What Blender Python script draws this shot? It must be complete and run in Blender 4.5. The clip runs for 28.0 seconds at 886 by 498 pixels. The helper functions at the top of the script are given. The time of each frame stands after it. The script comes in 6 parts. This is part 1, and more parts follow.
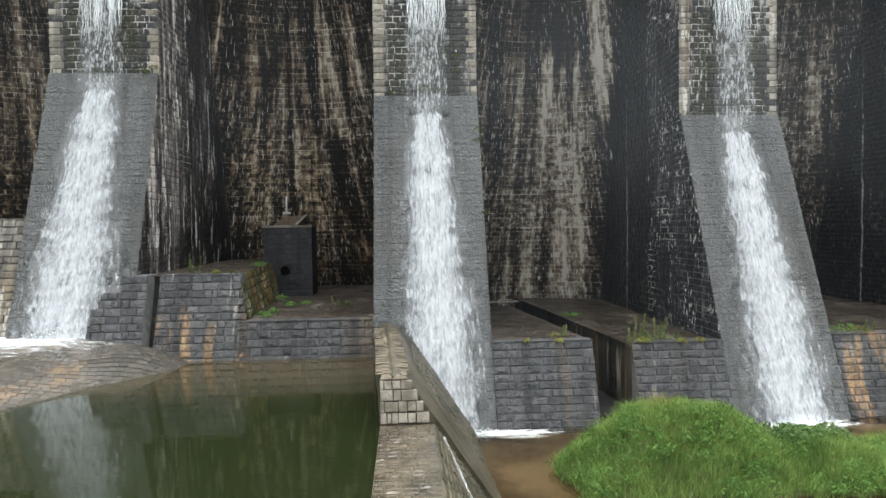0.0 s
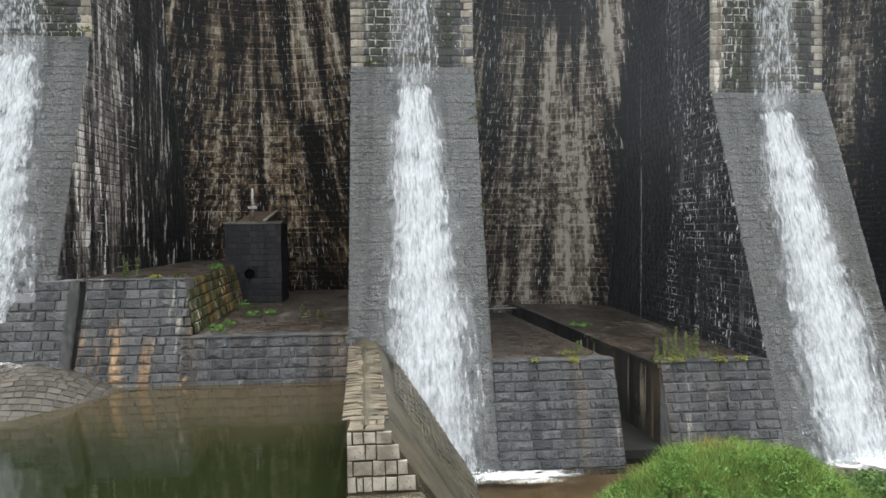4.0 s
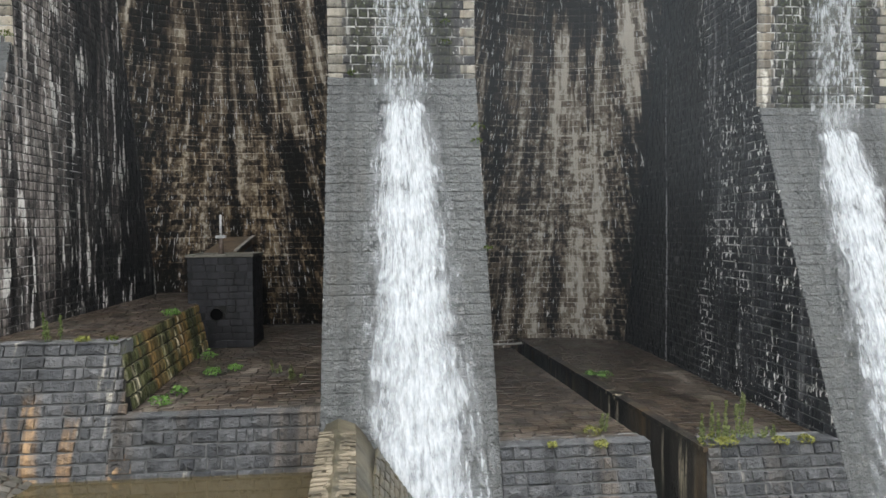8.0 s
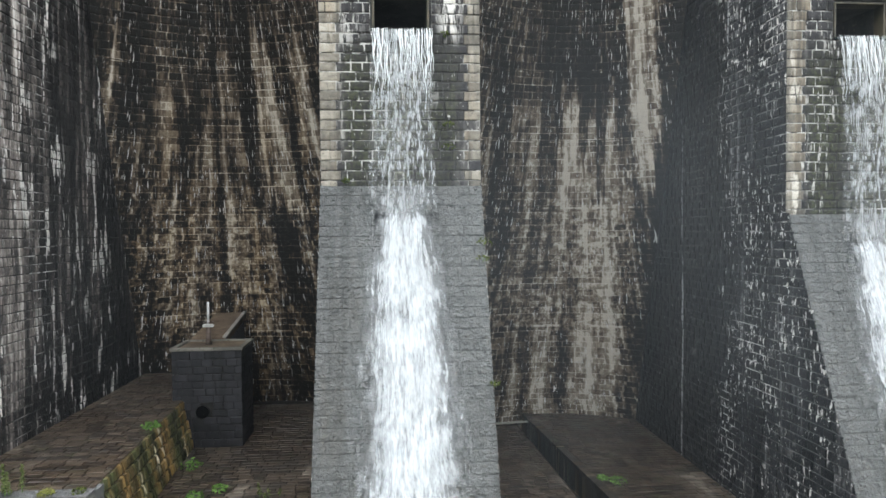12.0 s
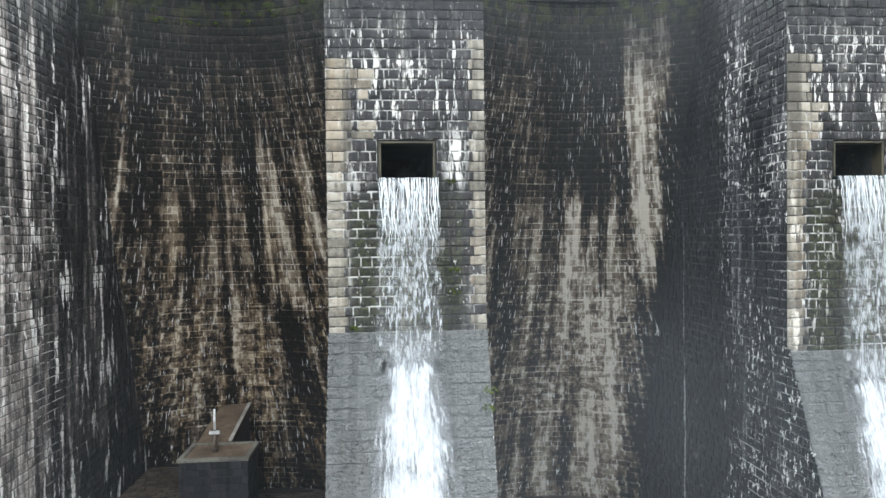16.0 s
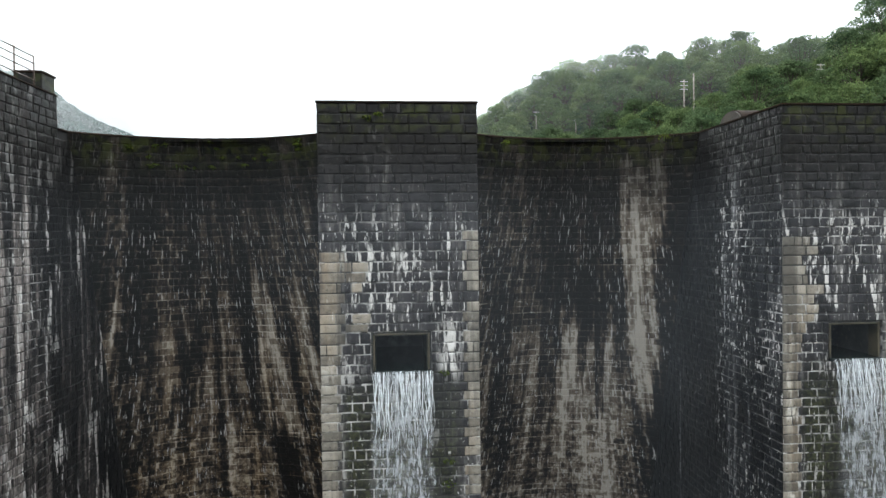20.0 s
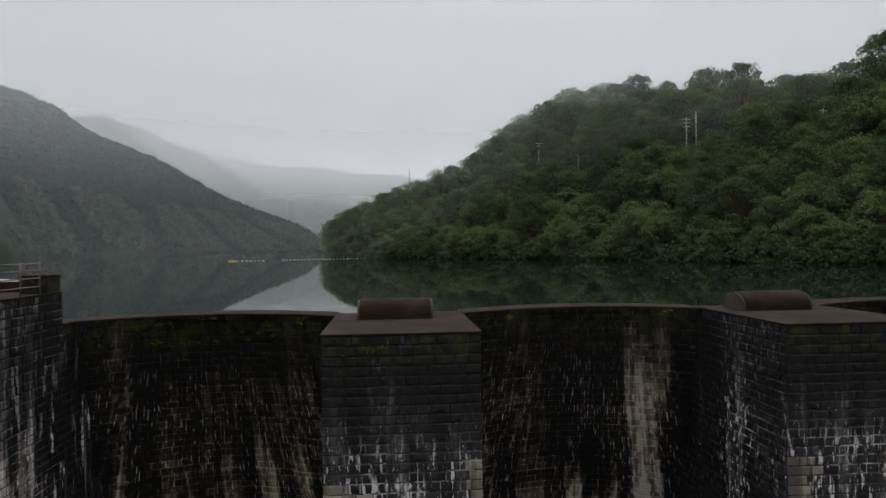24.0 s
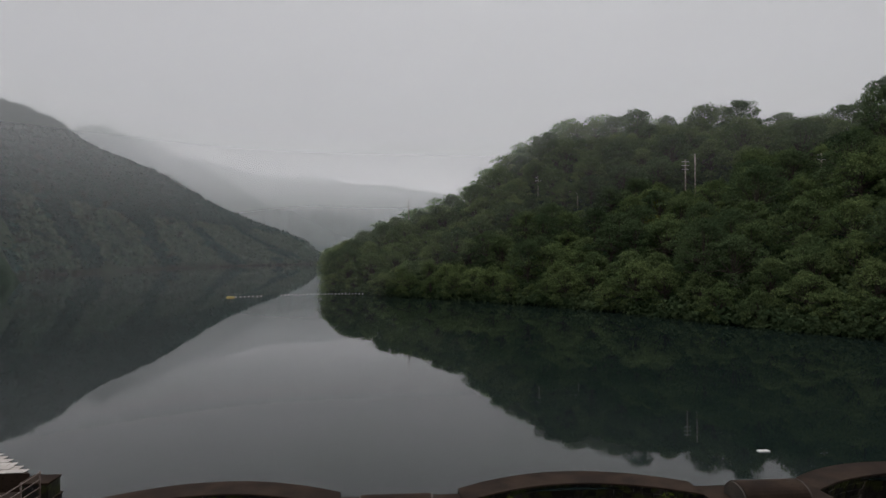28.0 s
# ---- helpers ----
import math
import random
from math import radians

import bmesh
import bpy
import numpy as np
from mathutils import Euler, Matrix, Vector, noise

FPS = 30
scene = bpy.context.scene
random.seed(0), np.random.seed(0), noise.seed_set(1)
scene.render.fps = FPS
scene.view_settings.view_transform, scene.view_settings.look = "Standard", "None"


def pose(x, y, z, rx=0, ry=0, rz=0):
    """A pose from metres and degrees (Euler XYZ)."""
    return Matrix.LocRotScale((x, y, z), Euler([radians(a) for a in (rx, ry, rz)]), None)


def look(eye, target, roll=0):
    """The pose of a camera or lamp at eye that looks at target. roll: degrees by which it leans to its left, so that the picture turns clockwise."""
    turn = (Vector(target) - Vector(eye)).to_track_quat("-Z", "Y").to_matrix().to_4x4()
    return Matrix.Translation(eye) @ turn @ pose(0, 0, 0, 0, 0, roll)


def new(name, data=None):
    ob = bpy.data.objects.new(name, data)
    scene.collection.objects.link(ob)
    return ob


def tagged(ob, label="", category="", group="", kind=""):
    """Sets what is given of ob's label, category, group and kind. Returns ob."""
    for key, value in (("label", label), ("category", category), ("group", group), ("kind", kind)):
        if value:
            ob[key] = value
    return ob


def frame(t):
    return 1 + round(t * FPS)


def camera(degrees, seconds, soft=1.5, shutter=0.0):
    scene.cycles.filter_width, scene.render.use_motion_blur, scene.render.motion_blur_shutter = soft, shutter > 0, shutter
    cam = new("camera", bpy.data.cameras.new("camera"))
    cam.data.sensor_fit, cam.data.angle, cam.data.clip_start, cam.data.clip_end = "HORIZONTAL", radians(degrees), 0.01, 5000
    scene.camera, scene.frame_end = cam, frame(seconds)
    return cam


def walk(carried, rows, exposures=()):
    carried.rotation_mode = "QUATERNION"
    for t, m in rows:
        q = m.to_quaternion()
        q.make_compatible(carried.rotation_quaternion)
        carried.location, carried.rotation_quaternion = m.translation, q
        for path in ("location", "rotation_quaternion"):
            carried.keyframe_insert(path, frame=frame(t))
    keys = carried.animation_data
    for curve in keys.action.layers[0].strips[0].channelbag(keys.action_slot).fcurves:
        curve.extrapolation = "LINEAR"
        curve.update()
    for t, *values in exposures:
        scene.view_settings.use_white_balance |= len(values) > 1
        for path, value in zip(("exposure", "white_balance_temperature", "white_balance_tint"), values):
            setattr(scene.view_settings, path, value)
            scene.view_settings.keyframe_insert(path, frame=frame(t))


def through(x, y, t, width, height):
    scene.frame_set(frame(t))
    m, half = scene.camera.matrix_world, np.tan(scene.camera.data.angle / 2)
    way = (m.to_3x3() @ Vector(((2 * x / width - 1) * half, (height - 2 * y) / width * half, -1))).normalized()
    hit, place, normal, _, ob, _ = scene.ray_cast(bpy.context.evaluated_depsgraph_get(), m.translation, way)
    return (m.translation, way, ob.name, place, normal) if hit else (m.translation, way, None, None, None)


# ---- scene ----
cam = camera(68.5, 28.0)
PATH = [
    (0, (-1.12, -31.683, 4.981), (-1.003, -29.688, 4.916), -0.8),
    (0.5, (-1.037, -31.068, 4.966), (-0.916, -29.072, 4.901), -0.8),
    (1, (-1.013, -30.426, 4.904), (-0.886, -28.431, 4.839), -0.8),
    (1.5, (-0.994, -29.799, 4.849), (-0.861, -27.804, 4.782), -0.9),
    (2, (-0.985, -29.15, 4.806), (-0.848, -27.156, 4.741), -0.8),
    (2.5, (-0.971, -28.535, 4.806), (-0.829, -26.542, 4.741), -0.8),
    (3, (-0.972, -27.916, 4.797), (-0.825, -25.922, 4.733), -0.8),
    (3.5, (-0.957, -27.325, 4.803), (-0.805, -25.331, 4.739), -0.7),
    (5.5, (-0.727, -24.989, 4.842), (-0.568, -22.997, 4.776), -0.7),
    (6, (-0.667, -24.399, 5.061), (-0.507, -22.406, 4.997), -0.7),
    (6.5, (-0.618, -23.814, 5.321), (-0.458, -21.822, 5.255), -0.6),
    (7, (-0.553, -23.252, 5.575), (-0.396, -21.259, 5.51), -0.7),
    (7.5, (-0.495, -22.75, 5.876), (-0.337, -20.757, 5.812), -0.7),
    (8, (-0.438, -22.277, 6.283), (-0.281, -20.284, 6.218), -0.7),
    (8.5, (-0.402, -21.845, 6.666), (-0.245, -19.852, 6.604), -0.6),
    (9, (-0.361, -21.484, 7.109), (-0.206, -19.491, 7.046), -0.7),
    (9.5, (-0.362, -21.131, 7.587), (-0.205, -19.138, 7.525), -0.7),
    (10, (-0.329, -20.848, 8.018), (-0.172, -18.855, 7.959), -0.6),
    (10.5, (-0.275, -20.624, 8.483), (-0.119, -18.631, 8.427), -0.6),
    (11, (-0.298, -20.47, 8.988), (-0.142, -18.477, 8.932), -0.6),
    (11.5, (-0.288, -20.39, 9.431), (-0.133, -18.397, 9.378), -0.5),
    (12, (-0.305, -20.365, 9.911), (-0.15, -18.371, 9.859), -0.5),
    (12.5, (-0.333, -20.37, 10.406), (-0.178, -18.377, 10.355), -0.5),
    (14.5, (-0.523, -20.472, 12.528), (-0.364, -18.479, 12.487), -0.5),
    (15, (-0.532, -20.525, 13.091), (-0.374, -18.532, 13.051), -0.5),
    (15.5, (-0.55, -20.534, 13.667), (-0.391, -18.54, 13.628), -0.6),
    (16, (-0.535, -20.514, 14.329), (-0.374, -18.521, 14.29), -0.7),
    (16.5, (-0.511, -20.475, 14.986), (-0.35, -18.482, 14.948), -0.7),
    (17, (-0.489, -20.454, 15.658), (-0.327, -18.461, 15.622), -0.7),
    (17.5, (-0.466, -20.43, 16.336), (-0.303, -18.437, 16.303), -0.7),
    (18, (-0.389, -20.425, 17.048), (-0.228, -18.432, 17.017), -0.7),
    (18.5, (-0.352, -20.407, 17.825), (-0.19, -18.414, 17.794), -0.7),
    (19, (-0.32, -20.4, 18.593), (-0.16, -18.407, 18.563), -0.7),
    (19.5, (-0.314, -20.393, 19.401), (-0.152, -18.399, 19.372), -0.7),
    (20, (-0.287, -20.368, 20.281), (-0.125, -18.375, 20.249), -0.7),
    (20.5, (-0.278, -20.354, 21.134), (-0.115, -18.361, 21.105), -0.7),
    (21, (-0.261, -20.326, 22.021), (-0.099, -18.333, 21.996), -0.7),
    (21.5, (-0.277, -20.325, 22.919), (-0.115, -18.332, 22.894), -0.7),
    (23.5, (-0.249, -20.336, 26.348), (-0.094, -18.342, 26.339), -0.8),
    (24, (-0.231, -20.331, 27.243), (-0.077, -18.336, 27.237), -0.8),
    (24.5, (-0.277, -20.356, 28.122), (-0.123, -18.362, 28.119), -0.7),
    (25, (-0.309, -20.319, 29.019), (-0.155, -18.325, 29.02), -0.7),
    (25.5, (-0.329, -20.374, 29.951), (-0.175, -18.38, 29.956), -0.6),
    (26, (-0.308, -20.337, 30.829), (-0.153, -18.343, 30.837), -0.5),
    (26.5, (-0.336, -20.367, 31.714), (-0.18, -18.374, 31.726), -0.4),
    (27, (-0.339, -20.349, 32.587), (-0.182, -18.356, 32.603), -0.3),
    (27.5, (-0.372, -20.416, 33.533), (-0.213, -18.422, 33.553), -0.2),
    (28, (-0.354, -20.377, 34.446), (-0.194, -18.384, 34.469), -0.2),
]
EXPOSURES = [(0.0, 1.75, 6400, 4), (3.0, 1.72, 6450, 5), (8.0, 1.87, 6450, 5.5), (10.0, 1.95, 6400, 5), (12.0, 2.05, 6300, 4), (15.0, 2.25, 6150, 4), (17.0, 2.32, 6050, 3), (18.0, 2.1, 6100, 3), (20.0, 1.4, 6150, 4), (21.5, 0.22, 6250, 6),
             (23.5, -0.15, 6350, 10), (25.0, -0.28, 6400, 12), (28.0, -0.48, 6500, 13.5)]
walk(cam, [(t, look(eye, target, roll)) for t, eye, target, roll in PATH], EXPOSURES)

# ---- place ----
# ---- world, sun ----
SUN_EL, SUN_AZ = 60.0, 15.0          # degrees; a veiled sun over the reservoir
world = bpy.data.worlds.new("world")
scene.world = world
world.use_nodes = True
wn = world.node_tree.nodes
wl = world.node_tree.links
wn.clear()
sky = wn.new("ShaderNodeTexSky")
sky.sky_type = "NISHITA"
sky.sun_disc = False
sky.sun_elevation, sky.sun_rotation = radians(SUN_EL), radians(SUN_AZ)
sky.dust_density, sky.air_density = 6.0, 1.0
dull = wn.new("ShaderNodeHueSaturation")
dull.inputs["Saturation"].default_value = 0.12
cloud = wn.new("ShaderNodeMix")
cloud.data_type = "RGBA"
cloud.inputs[0].default_value = 0.7
# closed cloud, light grey and brighter overhead than at the horizon
look_up = wn.new("ShaderNodeTexCoord")
split = wn.new("ShaderNodeSeparateXYZ")
rise = wn.new("ShaderNodeMapRange")
rise.interpolation_type = "SMOOTHSTEP"
for i, value in enumerate((0.0, 0.05, 0.95, 0.93, 1.85)):
    if i:
        rise.inputs[i].default_value = value
grey = wn.new("ShaderNodeVectorMath")
grey.operation = "SCALE"
grey.inputs[0].default_value = (6.6, 6.5, 6.7)
wl.new(look_up.outputs["Generated"], split.inputs[0])
wl.new(split.outputs[2], rise.inputs[0])
# brighter towards the veiled sun over the reservoir
sunward = wn.new("ShaderNodeMath")
sunward.operation = "MULTIPLY_ADD"
sunward.inputs[1].default_value, sunward.inputs[2].default_value = 0.22, 1.0
level = wn.new("ShaderNodeMath")
level.operation = "MULTIPLY"
wl.new(split.outputs[1], sunward.inputs[0])
wl.new(rise.outputs[0], level.inputs[0])
wl.new(sunward.outputs[0], level.inputs[1])
wl.new(level.outputs[0], grey.inputs["Scale"])
wl.new(grey.outputs[0], cloud.inputs[7])
back = wn.new("ShaderNodeBackground")
back.inputs[1].default_value = 0.15
wout = wn.new("ShaderNodeOutputWorld")
wl.new(sky.outputs[0], dull.inputs["Color"])
wl.new(dull.outputs[0], cloud.inputs[6])
wl.new(cloud.outputs[2], back.inputs[0])
wl.new(back.outputs[0], wout.inputs[0])
sun = new("sun", bpy.data.lights.new("sun", "SUN"))
sun.data.energy, sun.data.angle, sun.data.color = 0.7, radians(25), (1.0, 0.97, 0.93)
sun.matrix_world = look((0, 0, 0), (-math.sin(radians(SUN_AZ)) * math.cos(radians(SUN_EL)),
                                    -math.cos(radians(SUN_AZ)) * math.cos(radians(SUN_EL)), -math.sin(radians(SUN_EL))))


# ---- materials ----
class Graph:
    """A small builder of node materials."""

    def __init__(self, name):
        self.mat = bpy.data.materials.new(name)
        self.mat.use_nodes = True
        self.n, self.l = self.mat.node_tree.nodes, self.mat.node_tree.links
        self.n.clear()
        self.out = self.n.new("ShaderNodeOutputMaterial")

    def put(self, socket, value):
        if isinstance(value, bpy.types.NodeSocket):
            self.l.new(value, socket)
        elif isinstance(value, tuple) and len(value) == 3 and socket.type == "RGBA":
            socket.default_value = (*value, 1)
        else:
            socket.default_value = value

    def math(self, op, a, b=0.0, c=0.0):
        n = self.n.new("ShaderNodeMath")
        n.operation = op
        for i, v in enumerate((a, b, c)):
            self.put(n.inputs[i], v)
        return n.outputs[0]

    def where(self):
        """World place as x, y, z."""
        if not hasattr(self, "xyz"):
            g = self.n.new("ShaderNodeNewGeometry")
            s = self.n.new("ShaderNodeSeparateXYZ")
            self.l.new(g.outputs["Position"], s.inputs[0])
            self.xyz = s.outputs
            self.island, self.normal = g.outputs["Random Per Island"], g.outputs["Normal"]
        return self.xyz

    def vec(self, x, y, z):
        n = self.n.new("ShaderNodeCombineXYZ")
        for i, v in enumerate((x, y, z)):
            self.put(n.inputs[i], v)
        return n.outputs[0]

    def scaled(self, sx, sy, sz, ox=0.0):
        x, y, z = self.where()
        return self.vec(self.math("MULTIPLY_ADD", x, sx, ox), self.math("MULTIPLY", y, sy), self.math("MULTIPLY", z, sz))

    def noise(self, vector, scale=1.0, detail=3.0, rough=0.55):
        n = self.n.new("ShaderNodeTexNoise")
        self.put(n.inputs["Vector"], vector)
        n.inputs["Scale"].default_value, n.inputs["Detail"].default_value, n.inputs["Roughness"].default_value = scale, detail, rough
        return n.outputs[0]

    def ramp(self, v, lo, hi, a=0.0, b=1.0):
        n = self.n.new("ShaderNodeMapRange")
        n.interpolation_type = "SMOOTHSTEP"
        for i, w in enumerate((v, lo, hi, a, b)):
            self.put(n.inputs[i], w)
        return n.outputs[0]

    def line(self, v, lo, hi, a, b):
        """Straight from a at lo to b at hi, held beyond."""
        n = self.n.new("ShaderNodeMapRange")
        for i, w in enumerate((v, lo, hi, a, b)):
            self.put(n.inputs[i], w)
        return n.outputs[0]

    def mix(self, f, a, b):
        n = self.n.new("ShaderNodeMix")
        n.data_type = "RGBA"
        self.put(n.inputs[0], f), self.put(n.inputs[6], a), self.put(n.inputs[7], b)
        return n.outputs[2]

    def bump(self, height, strength=0.4, distance=0.02):
        n = self.n.new("ShaderNodeBump")
        n.inputs["Strength"].default_value, n.inputs["Distance"].default_value = strength, distance
        self.put(n.inputs["Height"], height)
        return n.outputs[0]

    def rand(self):
        """One random number a piece, loose or joined."""
        self.where()
        o = self.n.new("ShaderNodeObjectInfo")
        return self.math("FRACT", self.math("ADD", o.outputs["Random"], self.island))

    def surface(self, colour, rough=0.8, normal=None, metal=0.0, spec=0.5, **more):
        b = self.n.new("ShaderNodeBsdfPrincipled")
        self.put(b.inputs["Base Color"], colour), self.put(b.inputs["Roughness"], rough), self.put(b.inputs["Metallic"], metal)
        self.put(b.inputs["Specular IOR Level"], spec)
        for key, value in more.items():
            self.put(b.inputs[key.replace("_", " ")], value)
        if normal is not None:
            self.put(b.inputs["Normal"], normal)
        self.l.new(b.outputs[0], self.out.inputs[0])
        return self.mat


PITCH, SPAN = 15.05, 5.05      # buttress spacing; half the clear span of a bay


def bay_u(g):
    """Across the bay, followed down the steepest line of the leaning vault, so that runs of water fan out downwards."""
    x, y, z = g.where()
    cell = g.math("FLOOR", g.math("DIVIDE", x, PITCH))
    dx = g.math("SUBTRACT", g.math("SUBTRACT", x, g.math("MULTIPLY", cell, PITCH)), PITCH / 2)
    return g.math("ADD", g.math("MULTIPLY", dx, g.math("EXPONENT", g.math("MULTIPLY", z, 0.043))), g.math("MULTIPLY", cell, 41.3))


def stone(name, dark, light, brown, white, white_at, brown_at, vault=False, fine=5.0, seed=0.0, moss=0.0, gloss=0.62, ochre=0.0,
          axis="x", runz=0.35, area=(0.44, 0.6), soot=0.75, crust=0.0, zone=None, bands=(), tones=0.55, swaths=(), chips=0.0, rock=0.0):
    """Weathered stone: pieces of differing tone, broad damp stains, brown runs, white lime runs, and a black crust towards the crest."""
    g = Graph(name)
    x, y, z = g.where()
    if vault:
        u, run = bay_u(g), 0.6
    else:
        u, run = g.math("ADD", x if axis == "x" else y, seed), 1.0
    grain = g.noise(g.scaled(1, 1, 1, seed), 6.0, 4.0)
    tone = g.ramp(g.math("ADD", g.math("MULTIPLY", g.rand(), tones), g.math("MULTIPLY", grain, 1.25 - tones)), 0.25, 1.0)
    col = g.mix(tone, dark, light)
    broad = g.noise(g.vec(g.math("MULTIPLY", u, 0.45 * run), seed, g.math("MULTIPLY", z, 0.07)), 1.0, 5.0, 0.6)
    black = g.noise(g.vec(g.math("MULTIPLY", u, 1.5 * run), seed + 5, g.math("MULTIPLY", z, 0.07)), 1.0, 4.0, 0.6)
    if vault:
        broad = g.math("ADD", broad, g.ramp(z, 19.5, 12.0, -0.11, 0.03))
    col = g.mix(g.ramp(broad, brown_at, brown_at + 0.16, 0.0, 0.9), col, g.mix(tone, tuple(c * 0.55 for c in brown), brown))
    mottle = g.ramp(g.noise(g.vec(g.math("MULTIPLY", u, 1.9), seed + 17, g.math("MULTIPLY", z, 0.35)), 1.0, 5.0, 0.65), 0.34, 0.58)
    for cell, u0, half, z0, z1, power in swaths:
        near = g.ramp(g.math("ABSOLUTE", g.math("SUBTRACT", u, u0 + 41.3 * cell)), half, half * 0.35)
        span = g.math("MULTIPLY", g.ramp(z, z1 + 1.2, z1 - 1.2), g.ramp(z, z0 - 1.0, z0 + 1.0, 0.0, power))
        col = g.mix(g.math("MULTIPLY", g.math("MULTIPLY", near, span), mottle), col, g.mix(tone, (0.2, 0.18, 0.155), (0.4, 0.375, 0.335)))
    runs = g.noise(g.vec(g.math("MULTIPLY", u, fine * run), seed + 9, g.math("MULTIPLY", z, runz)), 1.0, 4.0, 0.62)
    where = g.noise(g.vec(g.math("MULTIPLY", u, 0.4 * run), seed + 13, g.math("MULTIPLY", z, 0.12)), 1.0, 2.0)
    wet = g.ramp(where, *area)
    if zone:
        lo, hi = zone
        wet = g.math("MAXIMUM", g.math("MULTIPLY", wet, 0.6), g.math("MULTIPLY", g.ramp(z, hi + 0.8, hi - 0.6), g.ramp(z, lo - 1.5, lo + 1.0)))
    lime = g.math("MULTIPLY", g.ramp(runs, white_at, white_at + 0.1), wet)
    for at, half in bands:
        line = g.ramp(g.math("ABSOLUTE", g.math("SUBTRACT", z, at)), half, half * 0.4)
        lime = g.math("MAXIMUM", lime, g.math("MULTIPLY", line, g.ramp(g.noise(g.scaled(1, 1, 0.2, seed), 1.4, 4.0), 0.46, 0.6)))
    broken = g.ramp(g.noise(g.scaled(1, 1, 1, seed + 3), 9.0, 2.0), 0.32, 0.48, 0.25, 1.0)
    col = g.mix(g.ramp(black, 0.47, 0.6, 0.0, soot), col, tuple(c * 0.4 for c in dark))
    col = g.mix(g.math("MULTIPLY", lime, broken), col, white)
    if chips:
        chip = g.ramp(g.noise(g.scaled(1, 1, 1.7, seed + 8), 4.2, 5.0, 0.65), 0.6, 0.66, 0.0, chips)
        col = g.mix(chip, col, tuple(c * 0.35 for c in dark))
    if ochre:
        rust = g.noise(g.vec(g.math("MULTIPLY", u, 1.1), seed + 21, g.math("MULTIPLY", z, 0.2)), 1.0, 4.0)
        col = g.mix(g.math("MULTIPLY", g.math("MULTIPLY", g.ramp(rust, 0.48, 0.6), g.ramp(runs, 0.36, 0.56, 0.25, 1.0)), g.ramp(z, 2.0, 1.2, 0.0, ochre)), col, g.mix(tone, (0.13, 0.08, 0.045), (0.42, 0.27, 0.14)))
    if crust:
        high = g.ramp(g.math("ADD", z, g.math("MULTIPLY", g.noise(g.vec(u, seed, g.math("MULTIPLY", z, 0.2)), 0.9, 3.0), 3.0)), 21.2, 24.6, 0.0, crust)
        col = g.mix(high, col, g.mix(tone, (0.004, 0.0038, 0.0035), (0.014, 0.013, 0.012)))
    if moss:
        green = g.math("MULTIPLY", g.ramp(g.noise(g.scaled(1, 1, 1, 7), 2.2, 4.0), 0.46, 0.6), g.ramp(z, 22.9, 24.3, 0.0, moss))
        col = g.mix(green, col, (0.03, 0.037, 0.008))
    relief = g.math("ADD", g.noise(g.scaled(1, 1, 1), 14.0, 5.0, 0.65), g.math("MULTIPLY", lime, 0.15))
    if rock:
        face = g.noise(g.scaled(1, 1, 1, seed + 1), 4.2, 5.0, 0.6)
        relief = g.math("MULTIPLY_ADD", g.math("ABSOLUTE", g.math("SUBTRACT", face, 0.5)), 5.0, relief)
    return g.surface(col, g.ramp(broad, 0.35, 0.65, gloss - 0.14, gloss + 0.18), g.bump(relief, 0.7, 0.025 + 0.03 * rock), spec=0.35)


